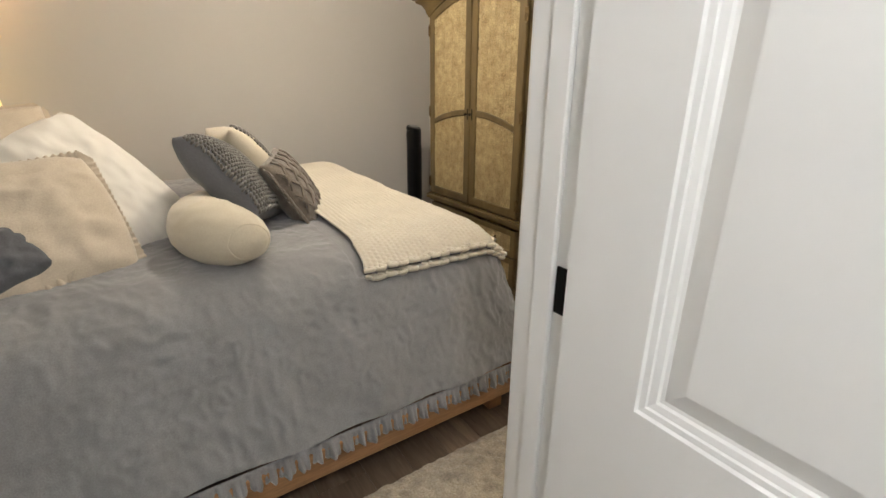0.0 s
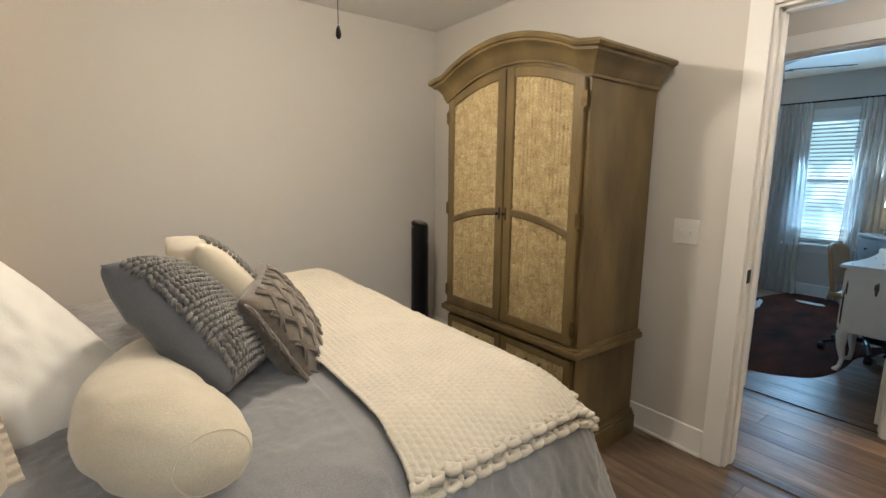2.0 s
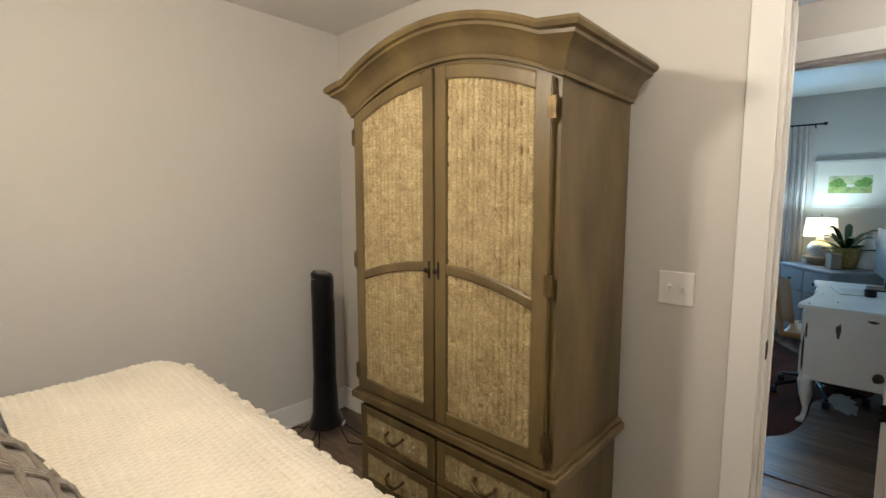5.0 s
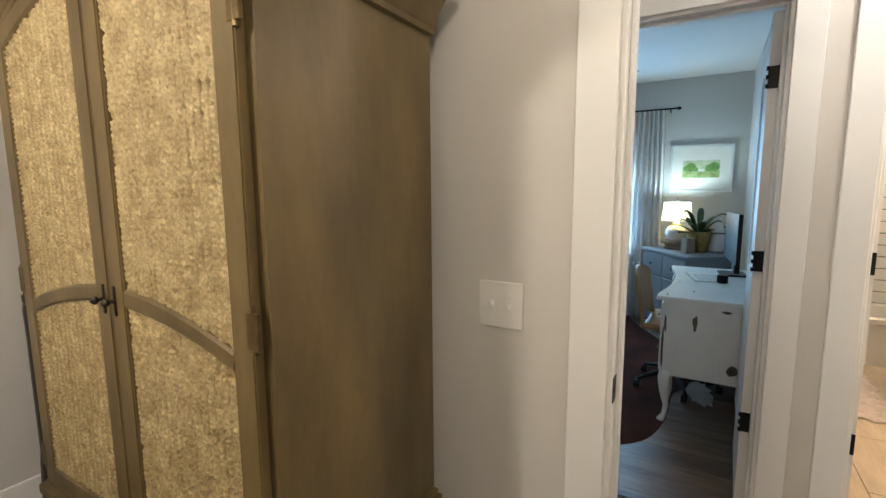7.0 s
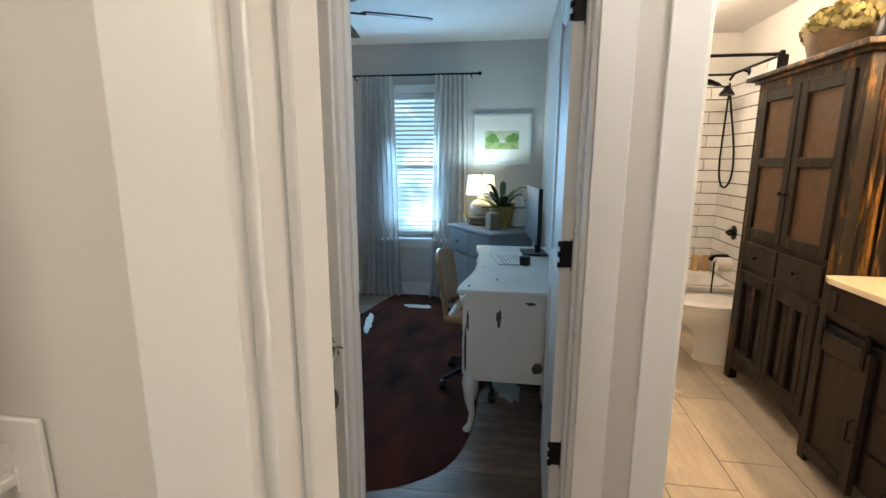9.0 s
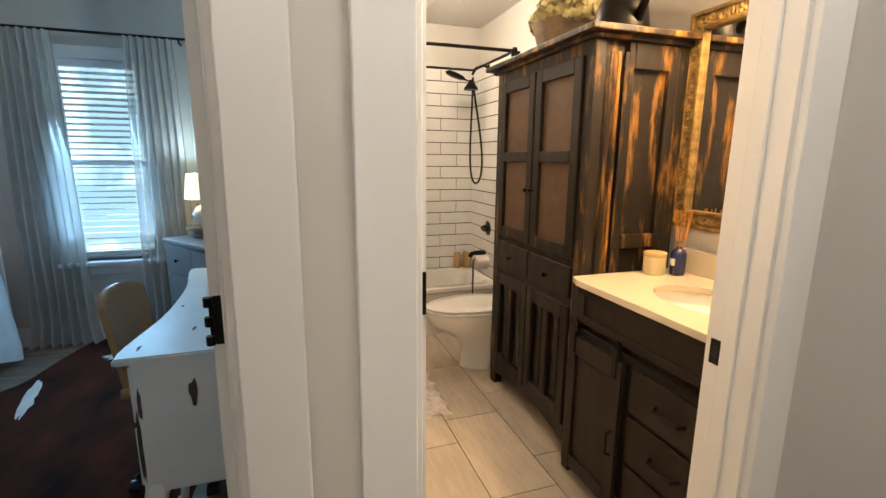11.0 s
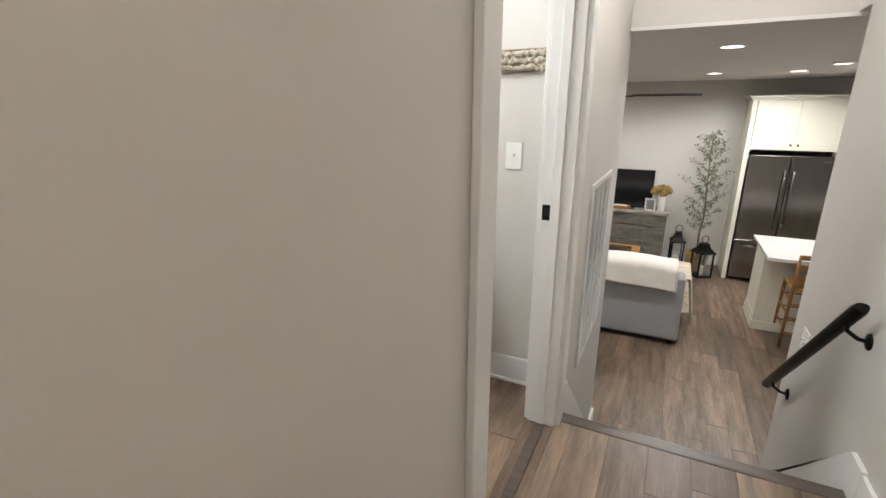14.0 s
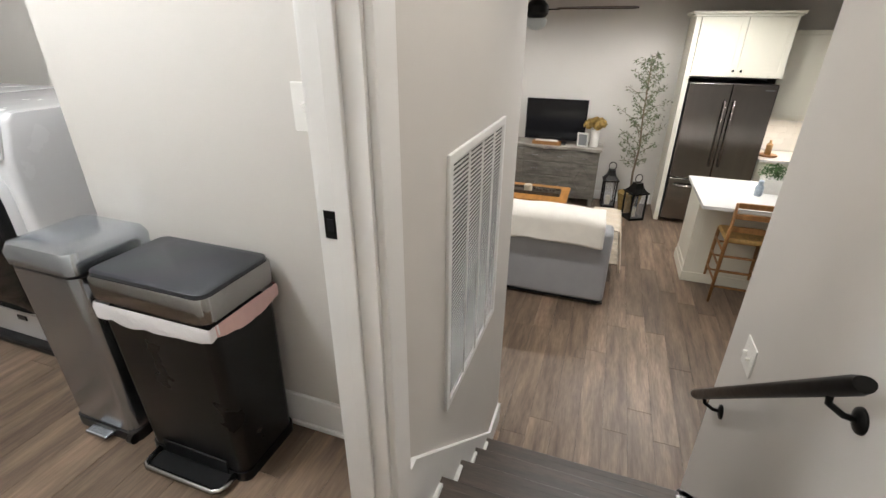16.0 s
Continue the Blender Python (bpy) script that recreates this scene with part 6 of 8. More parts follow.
part("basin", turned([(0.205, 0.857), (0.19, 0.80), (0.14, 0.755), (0.05, 0.74), (0.02, 0.738)], (cx, cy, 0), 40, squash=(1, 0.75)), PORC, top, "white oval basin", smooth=True)
part("backsplash", one(0, 0.783, 0.0, 0.018, 0.881, 0.98, 0.003), QUARTZ, top)
fc = thing("faucet", pose(3.72, -0.46, 0.881), "matte black basin faucet", "faucet")
part("body", turned([(0.026, 0), (0.026, 0.008), (0.016, 0.012), (0.016, 0.13), (0.012, 0.135)], seg=18), BLACK, fc, smooth=True, angle=40)
part("spout", bar([(0, 0, 0.115), (0, 0.06, 0.125), (0, 0.12, 0.115), (0, 0.125, 0.10)], 0.011), BLACK, fc, smooth=True)
for x in (-0.10, 0.10):
    part("handle", boxes((x - 0.012, x + 0.012, -0.012, 0.012, 0, 0.05), (x - 0.04, x + 0.04, -0.008, 0.008, 0.05, 0.062), bevel=0.003), BLACK, fc)
cj = thing("candle_jar", pose(4.085, -0.36, 0.881), "cream candle jar with pale wooden lid", "candle")
part("jar", turned([(0.042, 0), (0.045, 0.004), (0.045, 0.072), (0.043, 0.074)], seg=26), material("cream_glass", (0.66, 0.56, 0.34), 0.3, vary=0.04), cj, smooth=True, angle=40)
part("lid", turned([(0.047, 0.074), (0.047, 0.090), (0.044, 0.092)], seg=26), material("pale_bamboo", (0.52, 0.36, 0.16), 0.5, vary=0.1, grain=0.2), cj, smooth=True, angle=40)
rdif = thing("reed_diffuser", pose(4.04, -0.44, 0.881), "cobalt blue glass reed diffuser with amber reeds", "diffuser")
part("bottle", turned([(0.027, 0), (0.030, 0.004), (0.030, 0.090), (0.022, 0.104), (0.014, 0.110), (0.014, 0.122)], seg=24), material("cobalt_glass", (0.008, 0.014, 0.09), 0.1, vary=0.02, coat=0.5), rdif, smooth=True, angle=50)
part("collar", turned([(0.016, 0.120), (0.016, 0.142), (0.012, 0.144)], seg=18), material("pewter", (0.4, 0.37, 0.32), 0.35, metal=0.9), rdif, smooth=True, angle=40)
for i in range(6):
    a = 1.05 * i
    part("reed", bar([(0.004 * math.cos(a), 0.004 * math.sin(a), 0.05), (0.035 * math.cos(a), 0.035 * math.sin(a), 0.27)], 0.0022, 6), material("amber_reed", (0.55, 0.22, 0.03), 0.6) if i == 0 else bpy.data.materials["amber_reed"], rdif)
part("printed_mark", one(-0.012, 0.012, 0.0298, 0.0305, 0.04, 0.07), WHITEP, rdif)

mir = thing("wall_mirror", pose(3.76, -0.53, 1.50), "wall mirror in an ornate carved gilt frame", "mirror")
mw, mh, fw = 0.41, 0.43, 0.075
part("glass", one(-mw + fw - 0.01, mw - fw + 0.01, 0.004, 0.010, -mh + fw - 0.01, mh - fw + 0.01), MIRROR, mir)
rnd = random.Random(5)
for sgn, vert in ((-1, True), (1, True), (-1, False), (1, False)):
    bm = bmesh.new()
    L = mh if vert else mw
    for u0, u1, d0, d1 in ((0, 0.018, 0, 0.030), (0.018, 0.055, 0, 0.022), (0.055, fw, 0, 0.032)):
        if vert:
            a, b = sorted((sgn * (mw - u0), sgn * (mw - u1)))
            box(bm, a, b, d0, d1, -mh + u0, mh - u0, 0.005)
        else:
            a, b = sorted((sgn * (mh - u0), sgn * (mh - u1)))
            box(bm, -mw + u1, mw - u1, d0, d1, a, b, 0.005)
    n = int(L / 0.017)
    for i in range(-n + 2, n - 1):
        s = i * 0.017
        for k in range(2):
            o = 0.030 + 0.015 * k + 0.004 * math.sin(i * 1.7 + k)
            r = rnd.uniform(0.007, 0.0105)
            p = (sgn * (mw - o), 0.022, s) if vert else (s, 0.022, sgn * (mh - o))
            bmesh.ops.create_icosphere(bm, subdivisions=1, radius=r, matrix=Matrix.Translation(p) @ Matrix.Diagonal((1, 0.9, 1.3, 1)))
    part("carved_frame", bm, GOLD, mir, "ornate carved gilt moulding", smooth=True, angle=35)
vl = thing("vanity_light", pose(3.76, -0.53, 2.14), "three-globe vanity light above the mirror", "wall light")
part("back_plate", one(-0.28, 0.28, 0, 0.02, -0.04, 0.04, 0.005), BLACK, vl)
for x in (-0.2, 0, 0.2):
    arm_ = part("arm", bar([(x, 0.02, 0), (x, 0.09, 0.0), (x, 0.10, -0.02)], 0.008), BLACK, vl)
    part("globe", turned([(0.02, 0.0), (0.055, -0.03), (0.065, -0.07), (0.05, -0.12), (0.01, -0.14)], (x, 0.10, 0.0), 18), material("lit_globe", (1.0, 0.74, 0.42), 0.4, vary=0.0, emit=5.0) if x == -0.2 else bpy.data.materials["lit_globe"], arm_, smooth=True)

hyd = thing("hydrangea_planter", pose(4.66, -0.24, 1.843), "cream hydrangeas in a pale ceramic planter", "flowers")
part("planter", turned([(0.12, 0), (0.13, 0.01), (0.16, 0.12), (0.165, 0.15), (0.155, 0.15)], seg=24), WOODB, hyd, smooth=True, angle=50)
PETAL = material("cream_petals", (0.72, 0.66, 0.34), 0.85, vary=0.2, scale=30)
rnd = random.Random(8)
for i in range(11):
    a, r = 2.4 * i, 0.05 + 0.15 * (i / 11)
    c = Vector((r * math.cos(a), 0.9 * r * math.sin(a), 0.24 - 0.35 * r))
    bm = bmesh.new()
    for j in range(70):
        d = Vector((rnd.gauss(0, 1), rnd.gauss(0, 1), rnd.gauss(0, 1))).normalized()
        m = Matrix.Translation(c + d * 0.062) @ d.to_track_quat("Z", "Y").to_matrix().to_4x4() @ pose(0, 0, 0, rnd.uniform(-30, 30), rnd.uniform(-30, 30), rnd.uniform(0, 90))
        vs = [bm.verts.new(m @ Vector(p)) for p in ((0.016, 0.016, 0.004), (-0.016, 0.016, 0.0), (-0.016, -0.016, 0.004), (0.016, -0.016, 0.0))]
        bm.faces.new(vs)
    part("flower_head", bm, PETAL, hyd, "cream hydrangea head")
wc = thing("watering_can", pose(4.29, -0.26, 1.843), "dark metal watering can on the cabinet", "watering can")
part("body", turned([(0.11, 0), (0.115, 0.01), (0.10, 0.12), (0.085, 0.15), (0.08, 0.15)], seg=24), BLACK, wc, smooth=True, angle=40)
part("spout", bar([(-0.09, 0, 0.05), (-0.17, 0.02, 0.12), (-0.22, 0.03, 0.20)], [0.022, 0.014, 0.012]), BLACK, wc, smooth=True)
part("handle", bar([(0.08, 0, 0.13), (0.06, 0, 0.21), (-0.03, 0, 0.22), (-0.07, 0, 0.15)], 0.008), BLACK, wc, smooth=True)

# tub
tub = thing("bathtub", pose(5.80, -0.47, 0), "white alcove bathtub with rounded rim", "bathtub")
L, Wd, Hh = 1.44, 0.648, 0.375
bm = bmesh.new()
def ringp(ix, iy, z, r, n=10):
    pts = []
    for cxx, cyy, a0 in ((Wd - ix - r, L - iy - r, 0), (ix + r, L - iy - r, 90), (ix + r, iy + r, 180), (Wd - ix - r, iy + r, 270)):
        for k in range(n + 1):
            a = radians(a0 + 90 * k / n)
            pts.append(bm.verts.new((cxx + r * math.cos(a), cyy + r * math.sin(a), z)))
    return pts
rs = [ringp(0.02, 0.0, 0.0, 0.005), ringp(0.02, 0.0, Hh - 0.05, 0.005), ringp(0.0, 0.0, Hh - 0.035, 0.006), ringp(0.0, 0.0, Hh - 0.008, 0.008), ringp(0.008, 0.004, Hh, 0.01),
      ringp(0.07, 0.05, Hh, 0.12), ringp(0.085, 0.065, Hh - 0.012, 0.12), ringp(0.10, 0.11, 0.18, 0.12), ringp(0.13, 0.17, 0.08, 0.10)]
for a, b in zip(rs, rs[1:]):
    for i in range(len(a)):
        bm.faces.new((a[i], a[(i + 1) % len(a)], b[(i + 1) % len(b)], b[i]))
bm.faces.new(rs[-1])
part("shell", bm, PORC, tub, smooth=True, angle=40)
part("overflow_plate", turned([(0.001, 0.012), (0.034, 0.010), (0.036, 0.004), (0.036, 0.0)], (0.33, 0.092, 0.27), 22, "Y"), BLACK, tub, "round black overflow plate", smooth=True, angle=40)
# toilet
tl = thing("toilet", pose(5.245, -0.53, 0), "white two-piece toilet with closed lid", "toilet")
def egg(a, w, l, yc):
    c, s = math.cos(a), math.sin(a)
    return (w * c, yc + (l if s > 0 else l * 0.62) * s)
bm = bmesh.new()
lv = [(0.0, 0.115, 0.24, 0.36), (0.04, 0.115, 0.235, 0.36), (0.16, 0.11, 0.22, 0.37), (0.24, 0.135, 0.26, 0.42), (0.31, 0.172, 0.33, 0.47), (0.375, 0.185, 0.355, 0.475), (0.39, 0.182, 0.35, 0.475)]
rings = [[bm.verts.new((*egg(2 * math.pi * i / 40, w, l, yc), z)) for i in range(40)] for z, w, l, yc in lv]
for a, b in zip(rings, rings[1:]):
    for i in range(40):
        bm.faces.new((a[i], a[(i + 1) % 40], b[(i + 1) % 40], b[i]))
bm.faces.new(rings[0]), bm.faces.new(rings[-1])
part("bowl", bm, PORC, tl, smooth=True, angle=50)
for nm, z0, z1, g in (("seat", 0.392, 0.410, 1.02), ("lid", 0.412, 0.432, 1.0)):
    bm = bmesh.new()
    rr = [[bm.verts.new((*egg(2 * math.pi * i / 40, 0.187 * g * q, 0.358 * g * q, 0.475), z)) for i in range(40)] for z, q in ((z0, 0.985), (z0 + 0.004, 1), (z1 - 0.006, 1), (z1, 0.96), (z1 + 0.003, 0.6))]
    for a, b in zip(rr, rr[1:]):
        for i in range(40):
            bm.faces.new((a[i], a[(i + 1) % 40], b[(i + 1) % 40], b[i]))
    bm.faces.new(rr[0]), bm.faces.new(rr[-1])
    part(nm, bm, PORC, tl, smooth=True, angle=50)
part("tank", one(-0.21, 0.21, 0.02, 0.21, 0.38, 0.74, 0.02, 3), PORC, tl)
part("tank_lid", one(-0.22, 0.22, 0.01, 0.22, 0.742, 0.775, 0.01, 3), PORC, tl)
part("foot_trap", one(-0.10, 0.10, 0.08, 0.30, 0.0, 0.30, 0.03, 3), PORC, tl)

# shower fittings
sh = thing("shower_set", pose(0, 0, 0), "black shower head with handheld hose and arm", "shower")
part("arm", bar([(6.12, -0.475, 2.06), (6.12, -0.42, 2.075), (6.12, -0.36, 2.05), (6.12, -0.33, 2.0)], 0.010), BLACK, sh, smooth=True)
part("flange", turned([(0.03, 0), (0.028, 0.008), (0.012, 0.012)], (6.12, -0.475, 2.06), 18, "Y"), BLACK, sh, smooth=True)
part("fixed_head", turned([(0.014, 0.03), (0.03, 0.0), (0.055, -0.03), (0.056, -0.045), (0.01, -0.046)], (6.12, -0.32, 1.93), 20), BLACK, sh, smooth=True, angle=40)
part("hand_head", turned([(0.012, -0.09), (0.014, 0.0), (0.045, 0.03), (0.058, 0.10), (0.045, 0.15), (0.008, 0.17)], (0, 0, 0), 18, m=pose(6.12, -0.27, 1.96, -72, 0, 0) @ Matrix.Diagonal((1, 0.35, 1, 1))), BLACK, sh, smooth=True)
hp = []
for i in range(31):
    k = i / 30
    hp.append((6.12 + 0.03 * math.sin(k * 3), -0.335 - 0.06 * math.sin(k * math.pi) + (0.14 * math.sin(k * math.pi * 2) * (0.5 + 0.5 * k)) * 0.5, 1.92 - 0.80 * math.sin(math.pi * k) ** 0.8 + 0.06 * k))
part("hose", bar(hp, 0.008, 8), BLACK, sh, smooth=True)
vv = thing("shower_valve", pose(6.05, -0.475, 0.785), "round black shower valve with lever handle", "valve")
part("plate", turned([(0.075, 0), (0.075, 0.006), (0.03, 0.012), (0.026, 0.05), (0.018, 0.055)], seg=28, axis="Y"), BLACK, vv, smooth=True, angle=40)
part("lever", boxes((-0.012, 0.012, 0.05, 0.068, -0.01, 0.01), (-0.09, 0.0, 0.056, 0.066, -0.008, 0.008), bevel=0.003), BLACK, vv)
sp = thing("tub_spout", pose(6.10, -0.475, 0.565), "matte black bathtub spout on tiled wall", "spout")
part("spout", bar([(0, 0, 0), (0, 0.08, 0.0), (0, 0.13, -0.005), (0, 0.145, -0.03)], [0.026, 0.025, 0.022, 0.018], 14), BLACK, sp, smooth=True)
rodb = thing("shower_rod", pose(0, 0, 0), "black shower curtain rod", "shower rod")
part("rod", bar([(5.78, -0.525, 2.12), (5.78, 0.968, 2.12)], 0.012, 12), BLACK, rodb)
part("flange", turned([(0.028, 0), (0.026, 0.02), (0.014, 0.024)], (5.78, -0.528, 2.12), 16, "Y"), BLACK, rodb)
curtain(0.70, 0.93, 9, "tan waffle shower curtain drawn to one side", 2.10, 5.745, CURT, 0.12, 4, 0.30, 0.8)
curtain(0.52, 0.74, 14, "white shower curtain liner hanging over the tub", 2.10, 5.80, WHITE_C, 0.33, 3, 0.45, 0.6)
tp = thing("toilet_paper_stand", pose(5.70, -0.20, 0), "black toilet paper stand with a white roll", "paper holder")
part("base", turned([(0.075, 0), (0.075, 0.012), (0.01, 0.016)], seg=20), BLACK, tp)
part("post", bar([(0, 0, 0.01), (0, 0, 0.60), (0.0, -0.02, 0.62), (0, -0.10, 0.62)], 0.006), BLACK, tp)
part("paper_roll", turned([(0.02, -0.05), (0.055, -0.05), (0.055, 0.05), (0.02, 0.05)], (0, -0.06, 0.585), 24, "Y"), WHITE_C, tp, "white paper roll", smooth=True, angle=40)
for x, y in ((6.405, -0.33), (6.40, -0.415)):
    bt = thing("shampoo_bottle", pose(x, y, 0.376), "tan plastic bottle on the tub rim", "bottle", "bottles on the tub")
    part("body", turned([(0.03, 0), (0.033, 0.005), (0.033, 0.13), (0.02, 0.15)], seg=18), material("tan_bottle", (0.55, 0.34, 0.14), 0.35) if y > -0.4 else bpy.data.materials["tan_bottle"], bt, smooth=True, angle=40)
    part("cap", turned([(0.016, 0.15), (0.016, 0.175), (0.012, 0.177)], seg=14), WHITEP, bt)
def scallop(u, v):
    x, y = 4.70 + 0.86 * u, 0.32 + 0.54 * v
    e = min(u * 0.86, (1 - u) * 0.86, v * 0.54, (1 - v) * 0.54)
    ex = 0.018 * math.sin(y * 52) if u in (0, 1) else 0
    ey = 0.018 * math.sin(x * 52) if v in (0, 1) else 0
    return Vector((x + ex, y + ey, 0.004 + 0.010 * min(1, e * 30) + 0.008 * abs(n3(x * 16, y * 16)) + 0.004 * n3(x * 50, y * 50)))
tagged(part("bath_rug", sheet(150, 100, scallop), RUG_W, smooth=True), "blush-white tufted bath rug with scalloped edge", "rug")
door_bath = thing("bathroom_door", pose(3.352, 0.853, 0.012, 0, 0, -5.0), "white two-panel bathroom door standing open", "door")
panel_door(door_bath, 0.70, 1.995, 0.035, TRIM, ((0.25, 0.85), (0.985, 1.87)))
for z in (0.42, 1.095, 1.77):
    hinge_leaf(door_bath, z)
for s, y in ((-1, 0.0), (1, 0.035)):
    part("knob", turned([(0.030, 0), (0.030, s * 0.006), (0.010, s * 0.012), (0.010, s * 0.035), (0.026, s * 0.045), (0.028, s * 0.06), (0.012, s * 0.07)], (0.64, y, 0.943), 18, "Y"), BLACK, door_bath, "black door knob", smooth=True, angle=50)
bf = thing("bath_vent", pose(5.9, 0.2, 2.438), "white bathroom ceiling vent", "vent")
part("grille", one(-0.14, 0.14, -0.14, 0.14, -0.015, 0, 0.004), WHITEP, bf)
# tile walls
tw = structure(part("wall_tile_backing", boxes((6.448, 6.46, -0.475, 0.97, 0.0, 2.09), (5.72, 6.448, -0.53, -0.475, 0.0, 2.09)), GROUT), "dark grout behind white subway tiles", "wall")
structure(part("tile_trim", boxes((6.436, 6.449, -0.475, 0.97, 2.09, 2.104), (5.712, 6.448, -0.476, -0.463, 2.09, 2.104), (5.708, 5.72, -0.53, -0.463, 0.0, 2.104)), BLACK), "black metal tile edge trim", "trim")
TM = {}
for wall_i in (0, 1):
    row, z = 0, 0.376
    while z < 2.08:
        hgt = min(0.0985, 2.088 - z)
        length = 1.445 if wall_i == 0 else 0.716
        s = -(0.15 if row % 2 else 0.0)
        while s < length - 0.004:
            a, b = max(s, 0), min(s + 0.30, length)
            if b - a > 0.01:
                key = (round(b - a, 3), round(hgt, 3))
                if key not in TM:
                    me = bpy.data.meshes.new("wall_tile")
                    bm = one(0.0024, key[0] - 0.0024, 0.0, 0.008, 0.0024, key[1] - 0.0024, 0.0015, 1)
                    bm.to_mesh(me), bm.free()
                    me.materials.append(TILE)
                    TM[key] = me
                ob = new("wall_tile", TM[key])
                ob.parent = tw
                ob.matrix_basis = pose(6.448, -0.475 + a, z, 0, 0, 90) if wall_i == 0 else pose(6.448 - b, -0.475, z)
            s += 0.30
        z += 0.1010
        row += 1


# ---- laundry ----
STEEL = material("brushed_steel", (0.52, 0.555, 0.60), 0.22, metal=0.95, vary=0.02, scale=2, rough_vary=0.03)
STEEL_D = material("dark_lid", (0.055, 0.058, 0.066), 0.34, metal=0.5, vary=0.08, scale=6)
STEEL_R = material("polished_rim", (0.36, 0.35, 0.34), 0.16, metal=1.0, vary=0.04, scale=3, rough_vary=0.04)
CAN_B = material("black_steel", (0.016, 0.015, 0.015), 0.30, metal=0.6, vary=0.1, scale=4)
BAG = material("white_liner", (0.80, 0.78, 0.78), 0.5, vary=0.04, bump=0.3, bump_scale=40)
BAG_P = material("pink_liner", (0.70, 0.45, 0.42), 0.5, vary=0.06, bump=0.3, bump_scale=40)
APPL = material("appliance_white", (0.66, 0.66, 0.67), 0.25, vary=0.01, coat=0.3)
SMOKE = material("smoked_glass", (0.004, 0.004, 0.005), 0.08, vary=0.0, spec=0.4)
# blue tint and faint glow imitate a reflection in the dark display
LCD = material("display_blue_reflection", (0.04, 0.10, 0.16), 0.2, vary=0.3, scale=40, emit=0.25)


def round_box(bm, levels, r, n=6):
    """A box with rounded upright edges; levels: (x0, x1, y0, y1, z)."""
    rings = []
    for x0, x1, y0, y1, z in levels:
        ring = []
        for cx, cy, a0 in ((x1 - r, y1 - r, 0), (x0 + r, y1 - r, 90), (x0 + r, y0 + r, 180), (x1 - r, y0 + r, 270)):
            for k in range(n + 1):
                a = radians(a0 + 90 * k / n)
                ring.append(bm.verts.new((cx + r * math.cos(a), cy + r * math.sin(a), z)))
        rings.append(ring)
    for a, b in zip(rings, rings[1:]):
        for i in range(len(a)):
            bm.faces.new((a[i], a[(i + 1) % len(a)], b[(i + 1) % len(b)], b[i]))
    bm.faces.new(rings[0]), bm.faces.new(rings[-1])
    return bm


def rbox(levels, r, n=6):
    return round_box(bmesh.new(), levels, r, n)


can1 = thing("trash_can", pose(3.925, -1.745, 0), "black step trash can with steel rim and liner showing", "trash can")
part("base", rbox([(-0.20, 0.20, -0.125, 0.125, 0.0), (-0.20, 0.20, -0.125, 0.125, 0.035)], 0.03), BLACKP, can1)
part("body", rbox([(-0.195, 0.195, -0.12, 0.12, 0.036), (-0.205, 0.205, -0.13, 0.13, 0.55)], 0.032), CAN_B, can1, smooth=True, angle=40)
part("rim", rbox([(-0.212, 0.212, -0.137, 0.137, 0.602), (-0.214, 0.214, -0.139, 0.139, 0.608), (-0.214, 0.214, -0.139, 0.139, 0.668), (-0.210, 0.210, -0.135, 0.135, 0.676)], 0.034), STEEL_R, can1, "polished steel rim", smooth=True, angle=40)
part("lid", rbox([(-0.206, 0.206, -0.131, 0.131, 0.675), (-0.206, 0.206, -0.131, 0.131, 0.686), (-0.200, 0.200, -0.125, 0.125, 0.690)], 0.030), STEEL_D, can1, "dark grey lid", smooth=True, angle=40)


def liner(bm, side_from, side_to, low, seed):
    pts = []
    n = 80
    for i in range(n + 1):
        u = side_from + (side_to - side_from) * i / n
        per = [(-0.209, 0.134), (-0.209, -0.134), (0.209, -0.134), (0.209, 0.134)]
        s = (u % 1.0) * 4
        k = int(s) % 4
        f = s - int(s)
        a, b = per[k], per[(k + 1) % 4]
        x, y = a[0] + (b[0] - a[0]) * f, a[1] + (b[1] - a[1]) * f
        o = 1.0 + 0.02 * n3(u * 40, seed)
        zl = 0.575 - (low + 0.02) * (0.6 + 0.8 * abs(n3(u * 14, seed + 3))) * math.sin(math.pi * (0.06 + 0.88 * i / n)) ** 0.6
        pts.append((bm.verts.new((x * 1.0, y * 1.0, 0.590)), bm.verts.new((x * o * 1.015, y * o * 1.03, 0.575)), bm.verts.new((x * o * 1.01, y * o * 1.02, zl))))
    for a, b in zip(pts, pts[1:]):
        bm.faces.new((a[0], b[0], b[1], a[1]))
        bm.faces.new((a[1], b[1], b[2], a[2]))
    return bm


part("liner", liner(bmesh.new(), 0.70, 1.03, 0.045, 1), BAG, can1, "white bag folded over the rim", smooth=True)
part("liner", liner(bmesh.new(), 0.02, 0.26, 0.050, 4), BAG_P, can1, "pink-white bag folded over the rim", smooth=True)
part("pedal", bar([(-0.155, 0.122, 0.022), (-0.155, 0.165, 0.020), (-0.148, 0.185, 0.020), (-0.130, 0.195, 0.020), (0.130, 0.195, 0.020), (0.148, 0.185, 0.020), (0.155, 0.165, 0.020), (0.155, 0.122, 0.022)], 0.010, 10), STEEL_R, can1, "polished steel pedal loop", smooth=True)
part("pedal_tread", one(-0.145, 0.145, 0.126, 0.188, 0.010, 0.018, 0.003), BLACKP, can1)
part("pedal_recess", one(-0.13, 0.13, 0.121, 0.1275, 0.012, 0.07, 0.003), BLACKP, can1)
can2 = thing("steel_trash_can", pose(4.335, -1.745, 0), "slim stainless steel step trash can", "trash can")
